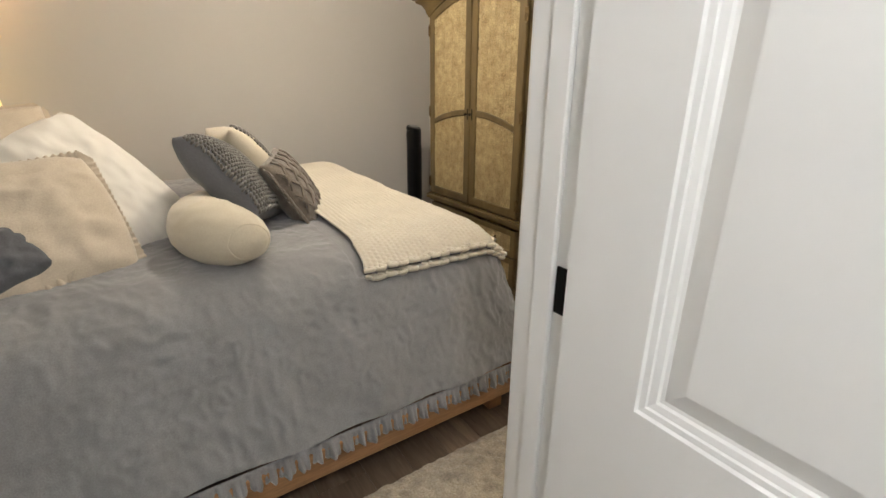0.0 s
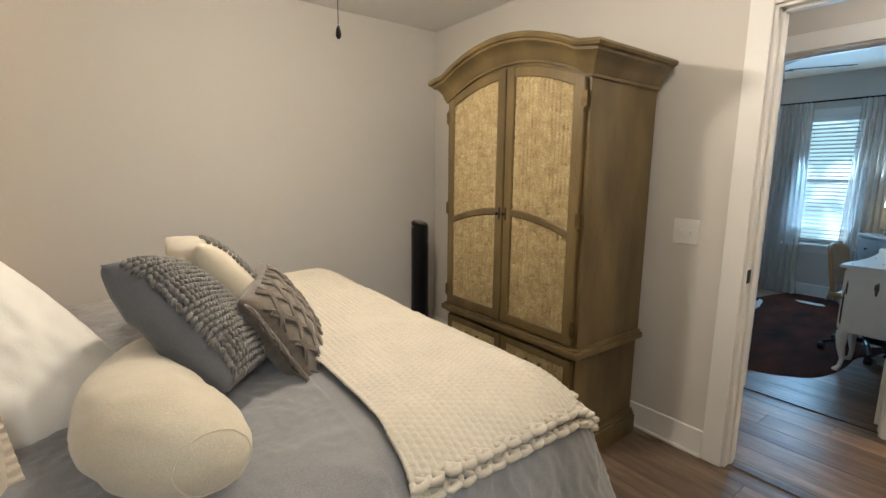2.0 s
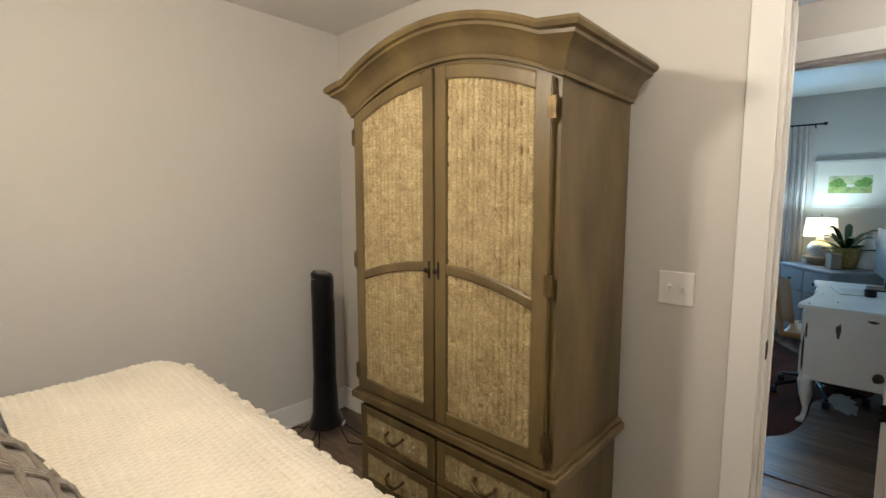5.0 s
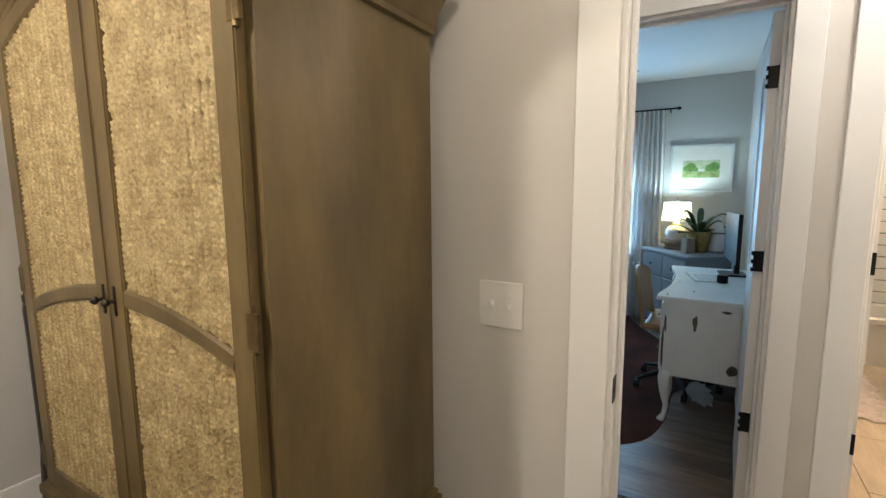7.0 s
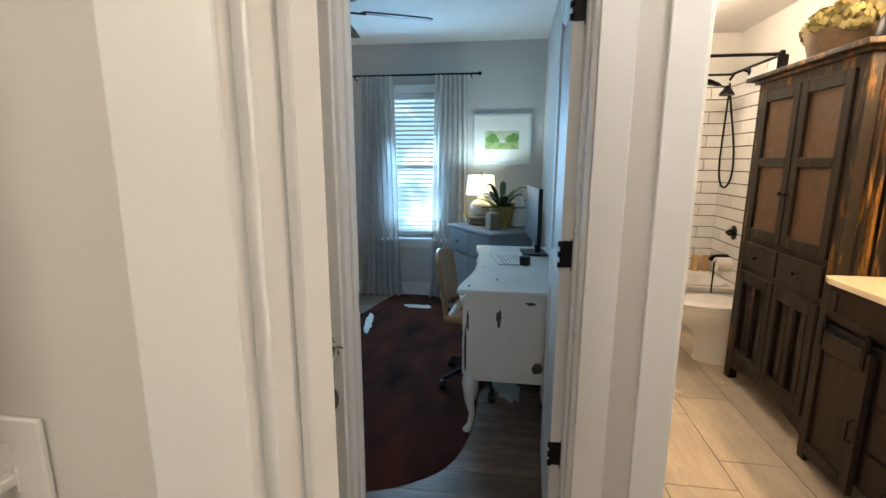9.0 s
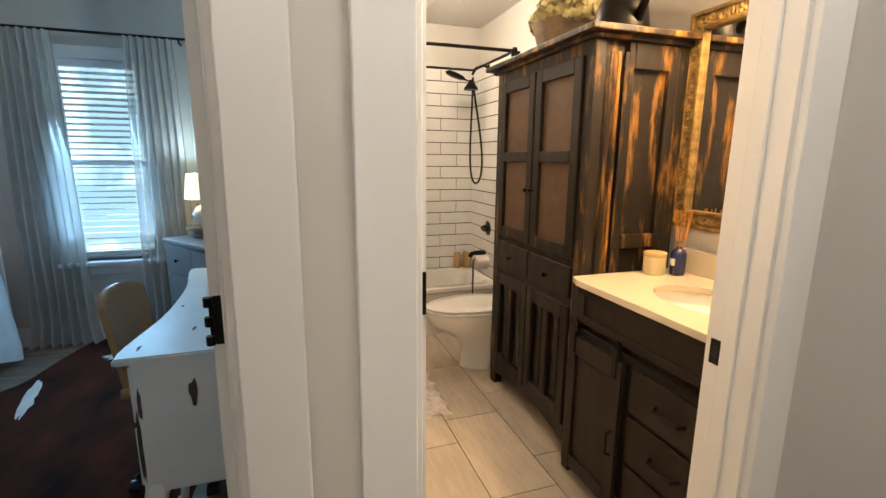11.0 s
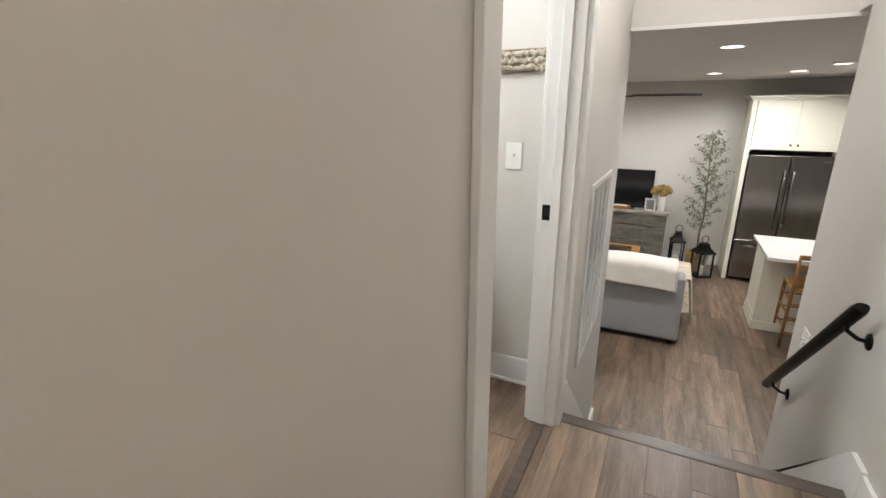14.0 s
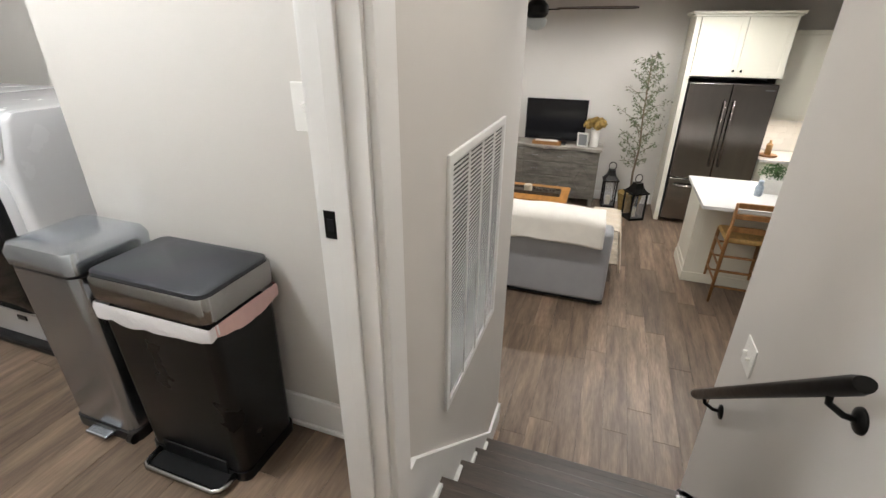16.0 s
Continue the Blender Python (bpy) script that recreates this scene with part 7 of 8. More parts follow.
part("base", rbox([(-0.145, 0.145, -0.13, 0.13, 0.0), (-0.145, 0.145, -0.13, 0.13, 0.04)], 0.03), BLACKP, can2)
part("body", rbox([(-0.14, 0.14, -0.125, 0.125, 0.041), (-0.145, 0.145, -0.13, 0.13, 0.64)], 0.035), STEEL, can2, smooth=True, angle=40)
part("lid_seam", rbox([(-0.143, 0.143, -0.128, 0.128, 0.640), (-0.143, 0.143, -0.128, 0.128, 0.652)], 0.034), BLACKP, can2)
part("lid", rbox([(-0.150, 0.150, -0.135, 0.135, 0.652), (-0.152, 0.152, -0.137, 0.137, 0.690), (-0.142, 0.142, -0.127, 0.127, 0.716), (-0.10, 0.10, -0.09, 0.09, 0.725)], 0.035), STEEL, can2, smooth=True, angle=50)
part("wheel", turned([(0.02, -0.01), (0.02, 0.01)], (-0.13, 0.125, 0.02), 14, "X"), BLACKP, can2)
part("pedal", one(-0.05, 0.05, 0.125, 0.165, 0.015, 0.03, 0.005), STEEL, can2)


def washer(x, label, name):
    w = thing(name, pose(x, -1.875, 0), label, "washing machine", "laundry machines")
    part("tray", one(-0.35, 0.35, -0.70, 0.04, 0.0, 0.035, 0.008), BLACKP, w)
    part("cabinet", rbox([(-0.33, 0.33, -0.70, 0.0, 0.036), (-0.33, 0.33, -0.70, 0.0, 0.865), (-0.33, 0.33, -0.70, -0.03, 0.99), (-0.325, 0.325, -0.695, -0.06, 1.02), (-0.30, 0.30, -0.67, -0.10, 1.025)], 0.03), APPL, w, smooth=True, angle=40)
    part("console", one(-0.32, 0.32, -0.02, 0.004, 0.0, 0.135, 0.010, 2, pose(0, 0.012, 0.868, 14, 0, 0)), APPL, w)
    part("dial", turned([(0.045, 0), (0.043, 0.022), (0.034, 0.028)], (0.04, 0.02, 0.943), 26, "Y"), STEEL, w, "chrome dial", smooth=True, angle=40)
    part("display", one(-0.290, -0.125, 0.006, 0.014, 0.900, 0.978, 0.003, 1, pose(0, 0.008, 0, 0, 0, 0)), LCD, w, "dark display with painted blue reflection")
    part("detergent_slot", one(0.16, 0.26, 0.012, 0.018, 0.935, 0.950, 0.002), STEEL_D, w)
    bm = bmesh.new()
    N = 48
    def sq(a, s):
        c, q = math.cos(a), math.sin(a)
        k = (abs(c) ** 6 + abs(q) ** 6) ** (-1 / 6)
        return (s * 0.278 * c * k, 0.515 + s * 0.325 * (q if q > 0 else 0.97 * q) * k)
    rr = [[bm.verts.new((sq(2 * math.pi * i / N, s)[0], y, sq(2 * math.pi * i / N, s)[1])) for i in range(N)] for s, y in ((1.055, 0.0), (1.045, 0.020), (1.0, 0.030), (0.96, 0.024))]
    for a, b in zip(rr, rr[1:]):
        for i in range(N):
            bm.faces.new((a[i], a[(i + 1) % N], b[(i + 1) % N], b[i]))
    bm.faces.new(rr[0])
    dr = part("door", bm, APPL, w, smooth=True, angle=50)
    bm = bmesh.new()
    rr = [[bm.verts.new((sq(2 * math.pi * i / N, s)[0], y, sq(2 * math.pi * i / N, s)[1])) for i in range(N)] for s, y in ((0.98, 0.026), (0.96, 0.038), (0.70, 0.046), (0.3, 0.048))]
    for a, b in zip(rr, rr[1:]):
        for i in range(N):
            bm.faces.new((a[i], a[(i + 1) % N], b[(i + 1) % N], b[i]))
    bm.faces.new(rr[-1])
    part("door_glass", bm, SMOKE, dr, "smoked black door glass", smooth=True)
    part("latch_plate", one(-0.03, 0.03, 0.0, 0.006, 0.125, 0.15, 0.003), BLACKP, w)
    return w


washer(5.135, "white front-loading dryer with smoked glass door", "dryer")
washer(5.84, "white front-loading washer in the laundry alcove", "washing_machine")
toggle_plate("light_switch", pose(3.547, -1.90, 1.116, 0, 0, 180), 1, "white single toggle switch plate on the laundry wall")
plq = thing("carved_plaque", pose(3.68, -1.90, 1.505, 0, 0, 180), "whitewashed carved wooden plaque on the wall", "wall decor")
part("board", one(-0.32, 0.32, -0.02, 0.0, -0.045, 0.045, 0.004), WOODB, plq)
bm = bmesh.new()
rnd = random.Random(3)
for i in range(60):
    x = -0.30 + 0.6 * i / 59
    for z in (-0.028, 0.0, 0.028):
        bmesh.ops.create_icosphere(bm, subdivisions=1, radius=rnd.uniform(0.008, 0.014), matrix=Matrix.Translation((x, -0.02, z + rnd.uniform(-0.006, 0.006))))
part("carving", bm, material("whitewash", (0.60, 0.55, 0.44), 0.8, vary=0.25, scale=60), plq, "whitewashed flower carving", smooth=True)

# ---- stairs' fittings ----
gr = thing("return_air_grille", pose(3.23, -2.415, 0.52), "white metal return air grille on the wall", "vent")
for y0, y1, z0, z1 in ((-0.35, -0.32, -0.465, 0.465), (0.32, 0.35, -0.465, 0.465), (-0.32, 0.32, -0.465, -0.435), (-0.32, 0.32, 0.435, 0.465)):
    part("frame", one(-0.012, 0, y0, y1, z0, z1, 0.003), TRIM, gr)
# flat black sheet gives the gaps between louvers their shade
part("backing", one(-0.002, 0, -0.32, 0.32, -0.435, 0.435), BLACKP, gr, "black sheet as shade behind the louvers")
for i in range(61):
    part("louver", one(-0.0062, 0.0062, -0.32, 0.32, -0.0007, 0.0007, m=pose(-0.0075, 0, -0.430 + i * 0.0144, 0, 66, 0)), TRIM, gr)
for y in (-0.16, 0.0, 0.16):
    part("mullion", one(-0.0150, -0.008, y - 0.0015, y + 0.0015, -0.435, 0.435), TRIM, gr)
hr = thing("handrail", pose(0, 0, 0), "black wooden stair handrail on iron brackets", "handrail")
d = Vector((0, -0.955, -0.865)).normalized()
bm = bmesh.new()
a, b = Vector((2.275, -1.835, 0.669)), Vector((2.275, -2.775, -0.180))
up = Vector((1, 0, 0)).cross(d)
rings = []
for p in (a, a + (b - a) * 0.02, a + (b - a) * 0.98, b):
    k = 0.82 if p in (a, b) else 1.0
    rings.append([bm.verts.new(p + Vector((1, 0, 0)) * 0.026 * k * math.cos(q) * (1.0) + up * 0.020 * k * math.sin(q) * (1.25 if math.sin(q) > 0 else 0.9)) for q in [2 * math.pi * i / 16 for i in range(16)]])
for r0, r1 in zip(rings, rings[1:]):
    for i in range(16):
        bm.faces.new((r0[i], r0[(i + 1) % 16], r1[(i + 1) % 16], r1[i]))
bm.faces.new(rings[0]), bm.faces.new(rings[-1])
part("rail", bm, BLACK, hr, smooth=True, angle=50)
for s in (0.09, 0.87):
    p = a + (b - a) * s
    br = part("bracket", bar([p + Vector((0, 0, -0.018)), p + Vector((-0.005, 0, -0.05)), p + Vector((-0.04, 0, -0.075)), (2.204, p.y, p.z - 0.08)], 0.008), BLACK, hr, smooth=True)
    part("rosette", turned([(0.032, 0), (0.030, 0.006), (0.012, 0.012)], (2.20, p.y, p.z - 0.08), 18, "X"), BLACK, br, smooth=True)
toggle_plate("stair_switch", pose(2.20, -2.575, 0.20, 0, 0, 90), 2, "white double switch plate low on the stair wall")

# ---- living room ----
SOFA = material("grey_sofa_fabric", (0.34, 0.345, 0.36), 0.93, vary=0.05, scale=5, grain=0.2, grain_scale=220, bump=0.25, bump_scale=260, sheen=0.3)
PINE = material("orange_pine", (0.46, 0.21, 0.05), 0.4, vary=0.15, scale=4, grain=0.3, grain_scale=30, stretch=(6, 0.8, 1))
GREYW = material("weathered_grey_wood", (0.19, 0.175, 0.15), 0.6, vary=0.3, scale=5, grain=0.5, grain_scale=40, colour2=(0.085, 0.078, 0.065), stretch=(1, 1, 4), bump=0.1)
CABW = material("cabinet_white", (0.68, 0.655, 0.56), 0.4, vary=0.015, scale=3)
DSTEEL = material("black_stainless", (0.27, 0.252, 0.24), 0.21, metal=1.0, vary=0.05, scale=2, grain=0.06, grain_scale=60, stretch=(10, 10, 0.4))
MARBLE = material("white_marble", (0.80, 0.79, 0.76), 0.2, vary=0.05, scale=2.2, coat=0.3)
DRIED = material("dried_petals", (0.50, 0.33, 0.095), 0.9, vary=0.3, scale=40)
OLIVE = material("olive_leaf", (0.17, 0.20, 0.105), 0.6, vary=0.3, scale=20)
BARK = material("grey_bark", (0.20, 0.15, 0.10), 0.85, vary=0.2, scale=30, bump=0.4)
OAK = material("honey_oak", (0.34, 0.16, 0.05), 0.45, vary=0.2, scale=5, grain=0.3, grain_scale=40, stretch=(5, 5, 0.8))
RUSH = material("rush_seat", (0.50, 0.30, 0.10), 0.8, vary=0.2, scale=40, bump=0.5, bump_scale=140)
THROW_W = material("white_fleece", (0.80, 0.77, 0.70), 0.95, vary=0.04, scale=8, bump=0.35, bump_scale=160, sheen=0.5)
CLEAR = material("lantern_glass", (0.5, 0.5, 0.5), 0.05, vary=0.0, alpha=0.15)

sofa = thing("sofa", pose(3.66, -4.77, LOW), "light grey upholstered sofa seen from behind", "sofa")
part("frame", one(-1.02, 1.02, -0.86, -0.10, 0.04, 0.40, 0.03, 3), SOFA, sofa)
part("back", one(-1.02, 1.02, -0.24, 0.0, 0.04, 0.73, 0.035, 4), SOFA, sofa)
for x0, x1 in ((-1.02, -0.82), (0.82, 1.02)):
    part("arm", one(x0, x1, -0.88, -0.20, 0.05, 0.58, 0.04, 4), SOFA, sofa)
for i in range(2):
    part("seat_cushion", one(-0.81 + 0.815 * i, 0.0 + 0.815 * i, -0.90, -0.25, 0.40, 0.54, 0.04, 4), SOFA, sofa)
    part("back_cushion", one(-0.81 + 0.815 * i, 0.0 + 0.815 * i, -0.42, -0.25, 0.52, 0.80, 0.06, 4), SOFA, sofa)
part("seam", one(-1.021, 1.021, -0.12, 0.002, 0.035, 0.045), BLACKP, sofa)
for x in (-0.95, 0.95):
    for y in (-0.8, -0.06):
        part("foot", one(x - 0.025, x + 0.025, y - 0.025, y + 0.025, 0, 0.045), BLACKP, sofa)
tw_ = thing("white_throw", pose(2.70, -4.77, LOW), "thick white fleece throw folded over the sofa back", "blanket")
def tf(u, v):
    x = 0.03 + 1.35 * u
    s = v * 0.82
    if s < 0.20:
        y, z = 0.028, 0.60 + s
    elif s < 0.54:
        a = (s - 0.20) / 0.34 * math.pi
        y, z = 0.028 - 0.145 + 0.145 * math.cos(a), 0.795 + 0.05 * math.sin(a)
    else:
        y, z = -0.262, 0.79 - (s - 0.54)
    puff = 0.02 * math.sin(math.pi * u) ** 0.3
    return Vector((x, y + puff * (1 if v < 0.4 else 0) + 0.010 * n3(x * 6, s * 6), z + 0.012 * n3(x * 5, s * 3, 2) + 0.02 * math.sin(x * 3)))
part("cloth", sheet(80, 46, tf, 0.03), THROW_W, tw_, smooth=True)
tt_ = thing("beige_throw", pose(2.64, -5.05, LOW), "beige knotted throw hanging over the sofa arm", "blanket")
part("cloth", sheet(40, 40, lambda u, v: Vector((0.22 - 0.26 * min(1, v * 2.2) - 0.02 + 0.006 * math.sin(u * 30) - (0.10 * (v - 0.45) if v > 0.45 else 0), -0.10 - 0.62 * u, 0.60 - max(0, v - 0.45) * 0.75 + 0.008 * math.sin(u * 26 + v * 5))), 0.012), BEIGE_C, tt_, smooth=True)

ct = thing("coffee_table", pose(3.17, -6.95, LOW), "orange pine coffee table with one drawer", "coffee table")
part("top", one(0, 1.05, 0, 0.66, 0.40, 0.435, 0.008), PINE, ct)
part("apron", boxes((0.04, 1.01, 0.04, 0.62, 0.28, 0.40), bevel=0.004), PINE, ct)
part("drawer", one(0.3, 0.75, 0.615, 0.63, 0.295, 0.385, 0.004), PINE, ct)
for x in (0.05, 0.93):
    for y in (0.05, 0.54):
        part("leg", one(x, x + 0.07, y, y + 0.07, 0, 0.29, 0.006), PINE, ct)
tray = thing("wooden_tray", pose(3.60, -6.60, LOW + 0.436), "long dark tray with candle and beads", "tray")
part("tray", boxes((-0.33, 0.33, -0.11, 0.11, 0, 0.012), (-0.33, 0.33, -0.11, -0.098, 0.012, 0.04), (-0.33, 0.33, 0.098, 0.11, 0.012, 0.04), (-0.33, -0.318, -0.098, 0.098, 0.012, 0.04), (0.318, 0.33, -0.098, 0.098, 0.012, 0.04)), WORN, tray)
cd = thing("pillar_candle", pose(3.68, -6.60, LOW + 0.449), "short cream pillar candle on a tray", "candle")
part("wax", turned([(0.05, 0), (0.052, 0.005), (0.052, 0.075), (0.045, 0.08)], seg=22), CREAM, cd, smooth=True, angle=40)
rnd = random.Random(7)
for i in range(7):
    b = thing("pine_cone", pose(3.36 + 0.04 * i, -6.62 + rnd.uniform(-0.04, 0.04), LOW + 0.47), "small dark pine cone on a tray", "pine cone", "pine cones")
    bm = turned([(0.004, -0.02), (0.018, -0.012), (0.024, 0.0), (0.018, 0.014), (0.004, 0.024)], seg=9)
    for v in bm.verts:
        v.co *= 1 + 0.2 * n3(v.co.x * 200, v.co.y * 200, i)
    part("cone", bm, WORN, b)

con = thing("tv_console", pose(2.86, -7.935, LOW), "weathered grey french console with carved door", "console")
bm = bmesh.new()
CW = 1.45
pts = [(0, 0)] + [(CW * i / 40, 0.43 + 0.03 * math.cos(2 * math.pi * i / 20)) for i in range(41)] + [(CW, 0)]
for z0, z1, g in ((0.80, 0.825, 0.0), (0.825, 0.842, 0.012)):
    lo = [bm.verts.new((x + (g if x > 0.7 else -g), y + (g if y > 0 else 0), z0)) for x, y in pts]
    hi = [bm.verts.new((x + (g if x > 0.7 else -g), y + (g if y > 0 else 0), z1)) for x, y in pts]
    k = len(lo)
    for i in range(k):
        bm.faces.new((lo[i], lo[(i + 1) % k], hi[(i + 1) % k], hi[i]))
    bm.faces.new(lo), bm.faces.new(hi[::-1])
part("top", bm, material("limed_top", (0.42, 0.39, 0.34), 0.6, vary=0.2, scale=6, grain=0.3), con, "paler limed top")
part("body", one(0.02, CW - 0.02, 0.0, 0.40, 0.10, 0.80, 0.006), GREYW, con)
for x in (0.03, CW - 0.10):
    for y in (0.03, 0.34):
        part("foot", bar([(x + 0.035, y + 0.03, 0.12), (x + 0.035, y + 0.035, 0.06), (x + 0.035, y + 0.05, 0.0)], [0.04, 0.028, 0.024]), GREYW, con)
for x0, x1 in ((0.05, 0.37), (0.40, 1.05), (1.08, 1.40)):
    for z0, z1 in ((0.62, 0.78),) if x0 != 0.40 else ((0.62, 0.78), (0.42, 0.60), (0.18, 0.40)):
        dr = part("drawer", one(x0, x1, 0.395, 0.415, z0, z1, 0.006), GREYW, con)
        for xx in ((x0 + x1) / 2,) if x0 != 0.40 else (x0 + 0.15, x1 - 0.15):
            part("pull", bar([(xx - 0.04, 0.415, (z0 + z1) / 2 + 0.01), (xx - 0.03, 0.435, (z0 + z1) / 2 - 0.006), (xx + 0.03, 0.435, (z0 + z1) / 2 - 0.006), (xx + 0.04, 0.415, (z0 + z1) / 2 + 0.01)], 0.005), STEEL, dr)
    if x0 != 0.40:
        dd = part("door", one(x0, x1, 0.395, 0.412, 0.14, 0.60, 0.006), GREYW, con)
        cxx = (x0 + x1) / 2
        part("carved_oval", bar([(cxx + 0.10 * math.cos(q) * (1 + 0.12 * math.cos(4 * q)), 0.414, 0.37 + 0.17 * math.sin(q) * (1 + 0.1 * math.cos(4 * q))) for q in [2 * math.pi * i / 40 for i in range(41)]], 0.010), GREYW, dd, smooth=True)
tv = thing("television", pose(3.54, -7.70, LOW + 0.843), "black flat-screen television on the console", "television")
part("screen", one(-0.41, 0.41, -0.02, 0.012, 0.06, 0.60, 0.004), SMOKE, tv)
part("bezel", boxes((-0.42, -0.41, -0.022, 0.016, 0.05, 0.61), (0.41, 0.42, -0.022, 0.016, 0.05, 0.61), (-0.41, 0.41, -0.022, 0.016, 0.05, 0.06), (-0.41, 0.41, -0.022, 0.016, 0.60, 0.61)), BLACKP, tv)
part("stand", boxes((-0.05, 0.05, -0.03, -0.01, 0.0, 0.08), (-0.18, 0.18, -0.09, 0.08, 0, 0.012), bevel=0.003), BLACKP, tv)
bx = thing("carved_box", pose(3.62, -7.58, LOW + 0.843), "long low wooden box on the console", "box")
part("box", one(-0.20, 0.20, -0.05, 0.05, 0, 0.05, 0.005), OAK, bx)
part("top_slab", one(-0.16, 0.16, -0.04, 0.04, 0.05, 0.062, 0.003), WHITE_C, bx)
pf = thing("photo_frame", pose(3.13, -7.60, LOW + 0.843, -12, 0, -8), "small pale photo frame leaning on the console", "photo frame")
part("frame", boxes((-0.075, -0.055, -0.01, 0.006, 0, 0.20), (0.055, 0.075, -0.01, 0.006, 0, 0.20), (-0.055, 0.055, -0.01, 0.006, 0, 0.02), (-0.055, 0.055, -0.01, 0.006, 0.18, 0.20)), WHITE_D, pf)
part("photo", one(-0.055, 0.055, -0.008, 0.0, 0.02, 0.18), GREY_C, pf)
vs_ = thing("white_vase", pose(2.98, -7.66, LOW + 0.843), "white vase with dried tan hydrangeas", "vase")
part("vase", turned([(0.055, 0), (0.06, 0.01), (0.065, 0.22), (0.06, 0.23)], seg=22), CERAM, vs_, smooth=True, angle=40)
rnd = random.Random(18)
for i in range(9):
    a, r = 2.4 * i, 0.03 + 0.10 * (i / 9)
    c = Vector((r * math.cos(a), r * math.sin(a), 0.36 - 0.5 * r + rnd.uniform(-0.02, 0.03)))
    bm = bmesh.new()
    for j in range(46):
        dd = Vector((rnd.gauss(0, 1), rnd.gauss(0, 1), rnd.gauss(0, 1))).normalized()
        m = Matrix.Translation(c + dd * 0.055) @ dd.to_track_quat("Z", "Y").to_matrix().to_4x4() @ pose(0, 0, 0, rnd.uniform(-35, 35), rnd.uniform(-35, 35), 0)
        bm.faces.new([bm.verts.new(m @ Vector(p)) for p in ((0.016, 0.016, 0.003), (-0.016, 0.016, 0), (-0.016, -0.016, 0.003), (0.016, -0.016, 0))])
    part("flower_head", bm, DRIED, vs_, "dried tan hydrangea head")


def lantern(m, h, w):
    l = thing("lantern", m, "black metal candle lantern standing on the floor", "lantern", "floor lanterns")
    part("base", one(-w, w, -w, w, 0, 0.03, 0.005), BLACK, l)
    for x in (-w + 0.012, w - 0.012):
        for y in (-w + 0.012, w - 0.012):
            part("post", one(x - 0.010, x + 0.010, y - 0.010, y + 0.010, 0.03, h * 0.62), BLACK, l)
    part("eave", one(-w - 0.012, w + 0.012, -w - 0.012, w + 0.012, h * 0.62, h * 0.62 + 0.02, 0.004), BLACK, l)
    bm = bmesh.new()
    rr = [[bm.verts.new((s * w * a, s * w * b, z)) for a, b in ((1, 1), (-1, 1), (-1, -1), (1, -1))] for s, z in ((1.0, h * 0.62 + 0.02), (0.62, h * 0.74), (0.45, h * 0.82), (0.45, h * 0.86))]
    for a, b in zip(rr, rr[1:]):
        for i in range(4):
            bm.faces.new((a[i], a[(i + 1) % 4], b[(i + 1) % 4], b[i]))
    bm.faces.new(rr[-1])
    part("roof", bm, BLACK, l)
    part("ring", bar([(0.05 * math.cos(q), 0, h * 0.86 + 0.055 + 0.055 * math.sin(q)) for q in [2 * math.pi * i / 24 for i in range(25)]], 0.006), BLACK, l, smooth=True)
    part("candle", turned([(0.035, 0.03), (0.036, 0.035), (0.036, 0.15), (0.03, 0.155)], seg=18), CREAM, l, "cream candle", smooth=True, angle=40)
    for s in (-1, 1):
        g = part("glass", one(-w + 0.02, w - 0.02, s * (w - 0.012) - 0.001, s * (w - 0.012) + 0.001, 0.03, h * 0.62), CLEAR, l)
        g.visible_shadow = False
    return l


lantern(pose(2.68, -7.68, LOW, 0, 0, 8), 0.62, 0.095)
lantern(pose(2.34, -7.28, LOW, 0, 0, 30), 0.58, 0.11)
tree = thing("olive_tree", pose(2.40, -7.55, LOW), "tall faux olive tree in a basket pot", "tree")
part("pot", turned([(0.12, 0), (0.125, 0.01), (0.16, 0.24), (0.165, 0.27), (0.15, 0.27), (0.14, 0.22)], seg=22), BASKET, tree, smooth=True, angle=50)
rnd = random.Random(22)
part("trunk", bar([(0, 0, 0.2), (0.015, 0.01, 0.55), (-0.01, 0.0, 0.9), (0.02, 0.01, 1.3), (0.03, 0.0, 1.75), (0.04, 0.0, 2.05)], [0.016, 0.014, 0.012, 0.010, 0.007, 0.003], 8), BARK, tree, smooth=True)
crown = bmesh.new()
limbs = bmesh.new()
for i in range(34):
    z = 0.62 + 1.36 * i / 33
    a = 2.4 * i + rnd.uniform(-0.4, 0.4)
    ln = (0.30 - 0.10 * abs(i / 33 - 0.35) * 2) * rnd.uniform(0.6, 1.15) * (0.55 if i > 29 else 1)
    p0 = Vector((0.02, 0, z))
    p2 = p0 + Vector((ln * math.cos(a), ln * math.sin(a), ln * 0.75))
    p1 = (p0 + p2) / 2 + Vector((0, 0, 0.02))
    tube(limbs, [p0, p1, p2], [0.005, 0.003, 0.0015], 5)
    for j in range(34):
        k = rnd.uniform(0.2, 1.08)
        c = p0.lerp(p2, k) + Vector((rnd.uniform(-1, 1), rnd.uniform(-1, 1), rnd.uniform(-1, 1))) * 0.028
        m = Matrix.Translation(c) @ pose(0, 0, 0, rnd.uniform(-60, 60), rnd.uniform(-60, 60), rnd.uniform(0, 360))
        L_ = rnd.uniform(0.040, 0.064)
        crown.faces.new([crown.verts.new(m @ Vector(p)) for p in ((0, 0, 0), (L_ * 0.5, 0.0095, 0.003), (L_, 0, 0), (L_ * 0.5, -0.0095, 0.003))])
part("limb", limbs, BARK, tree)
tagged(part("crown", crown, OLIVE, tree, "small grey-green olive leaves"), kind="stuff")

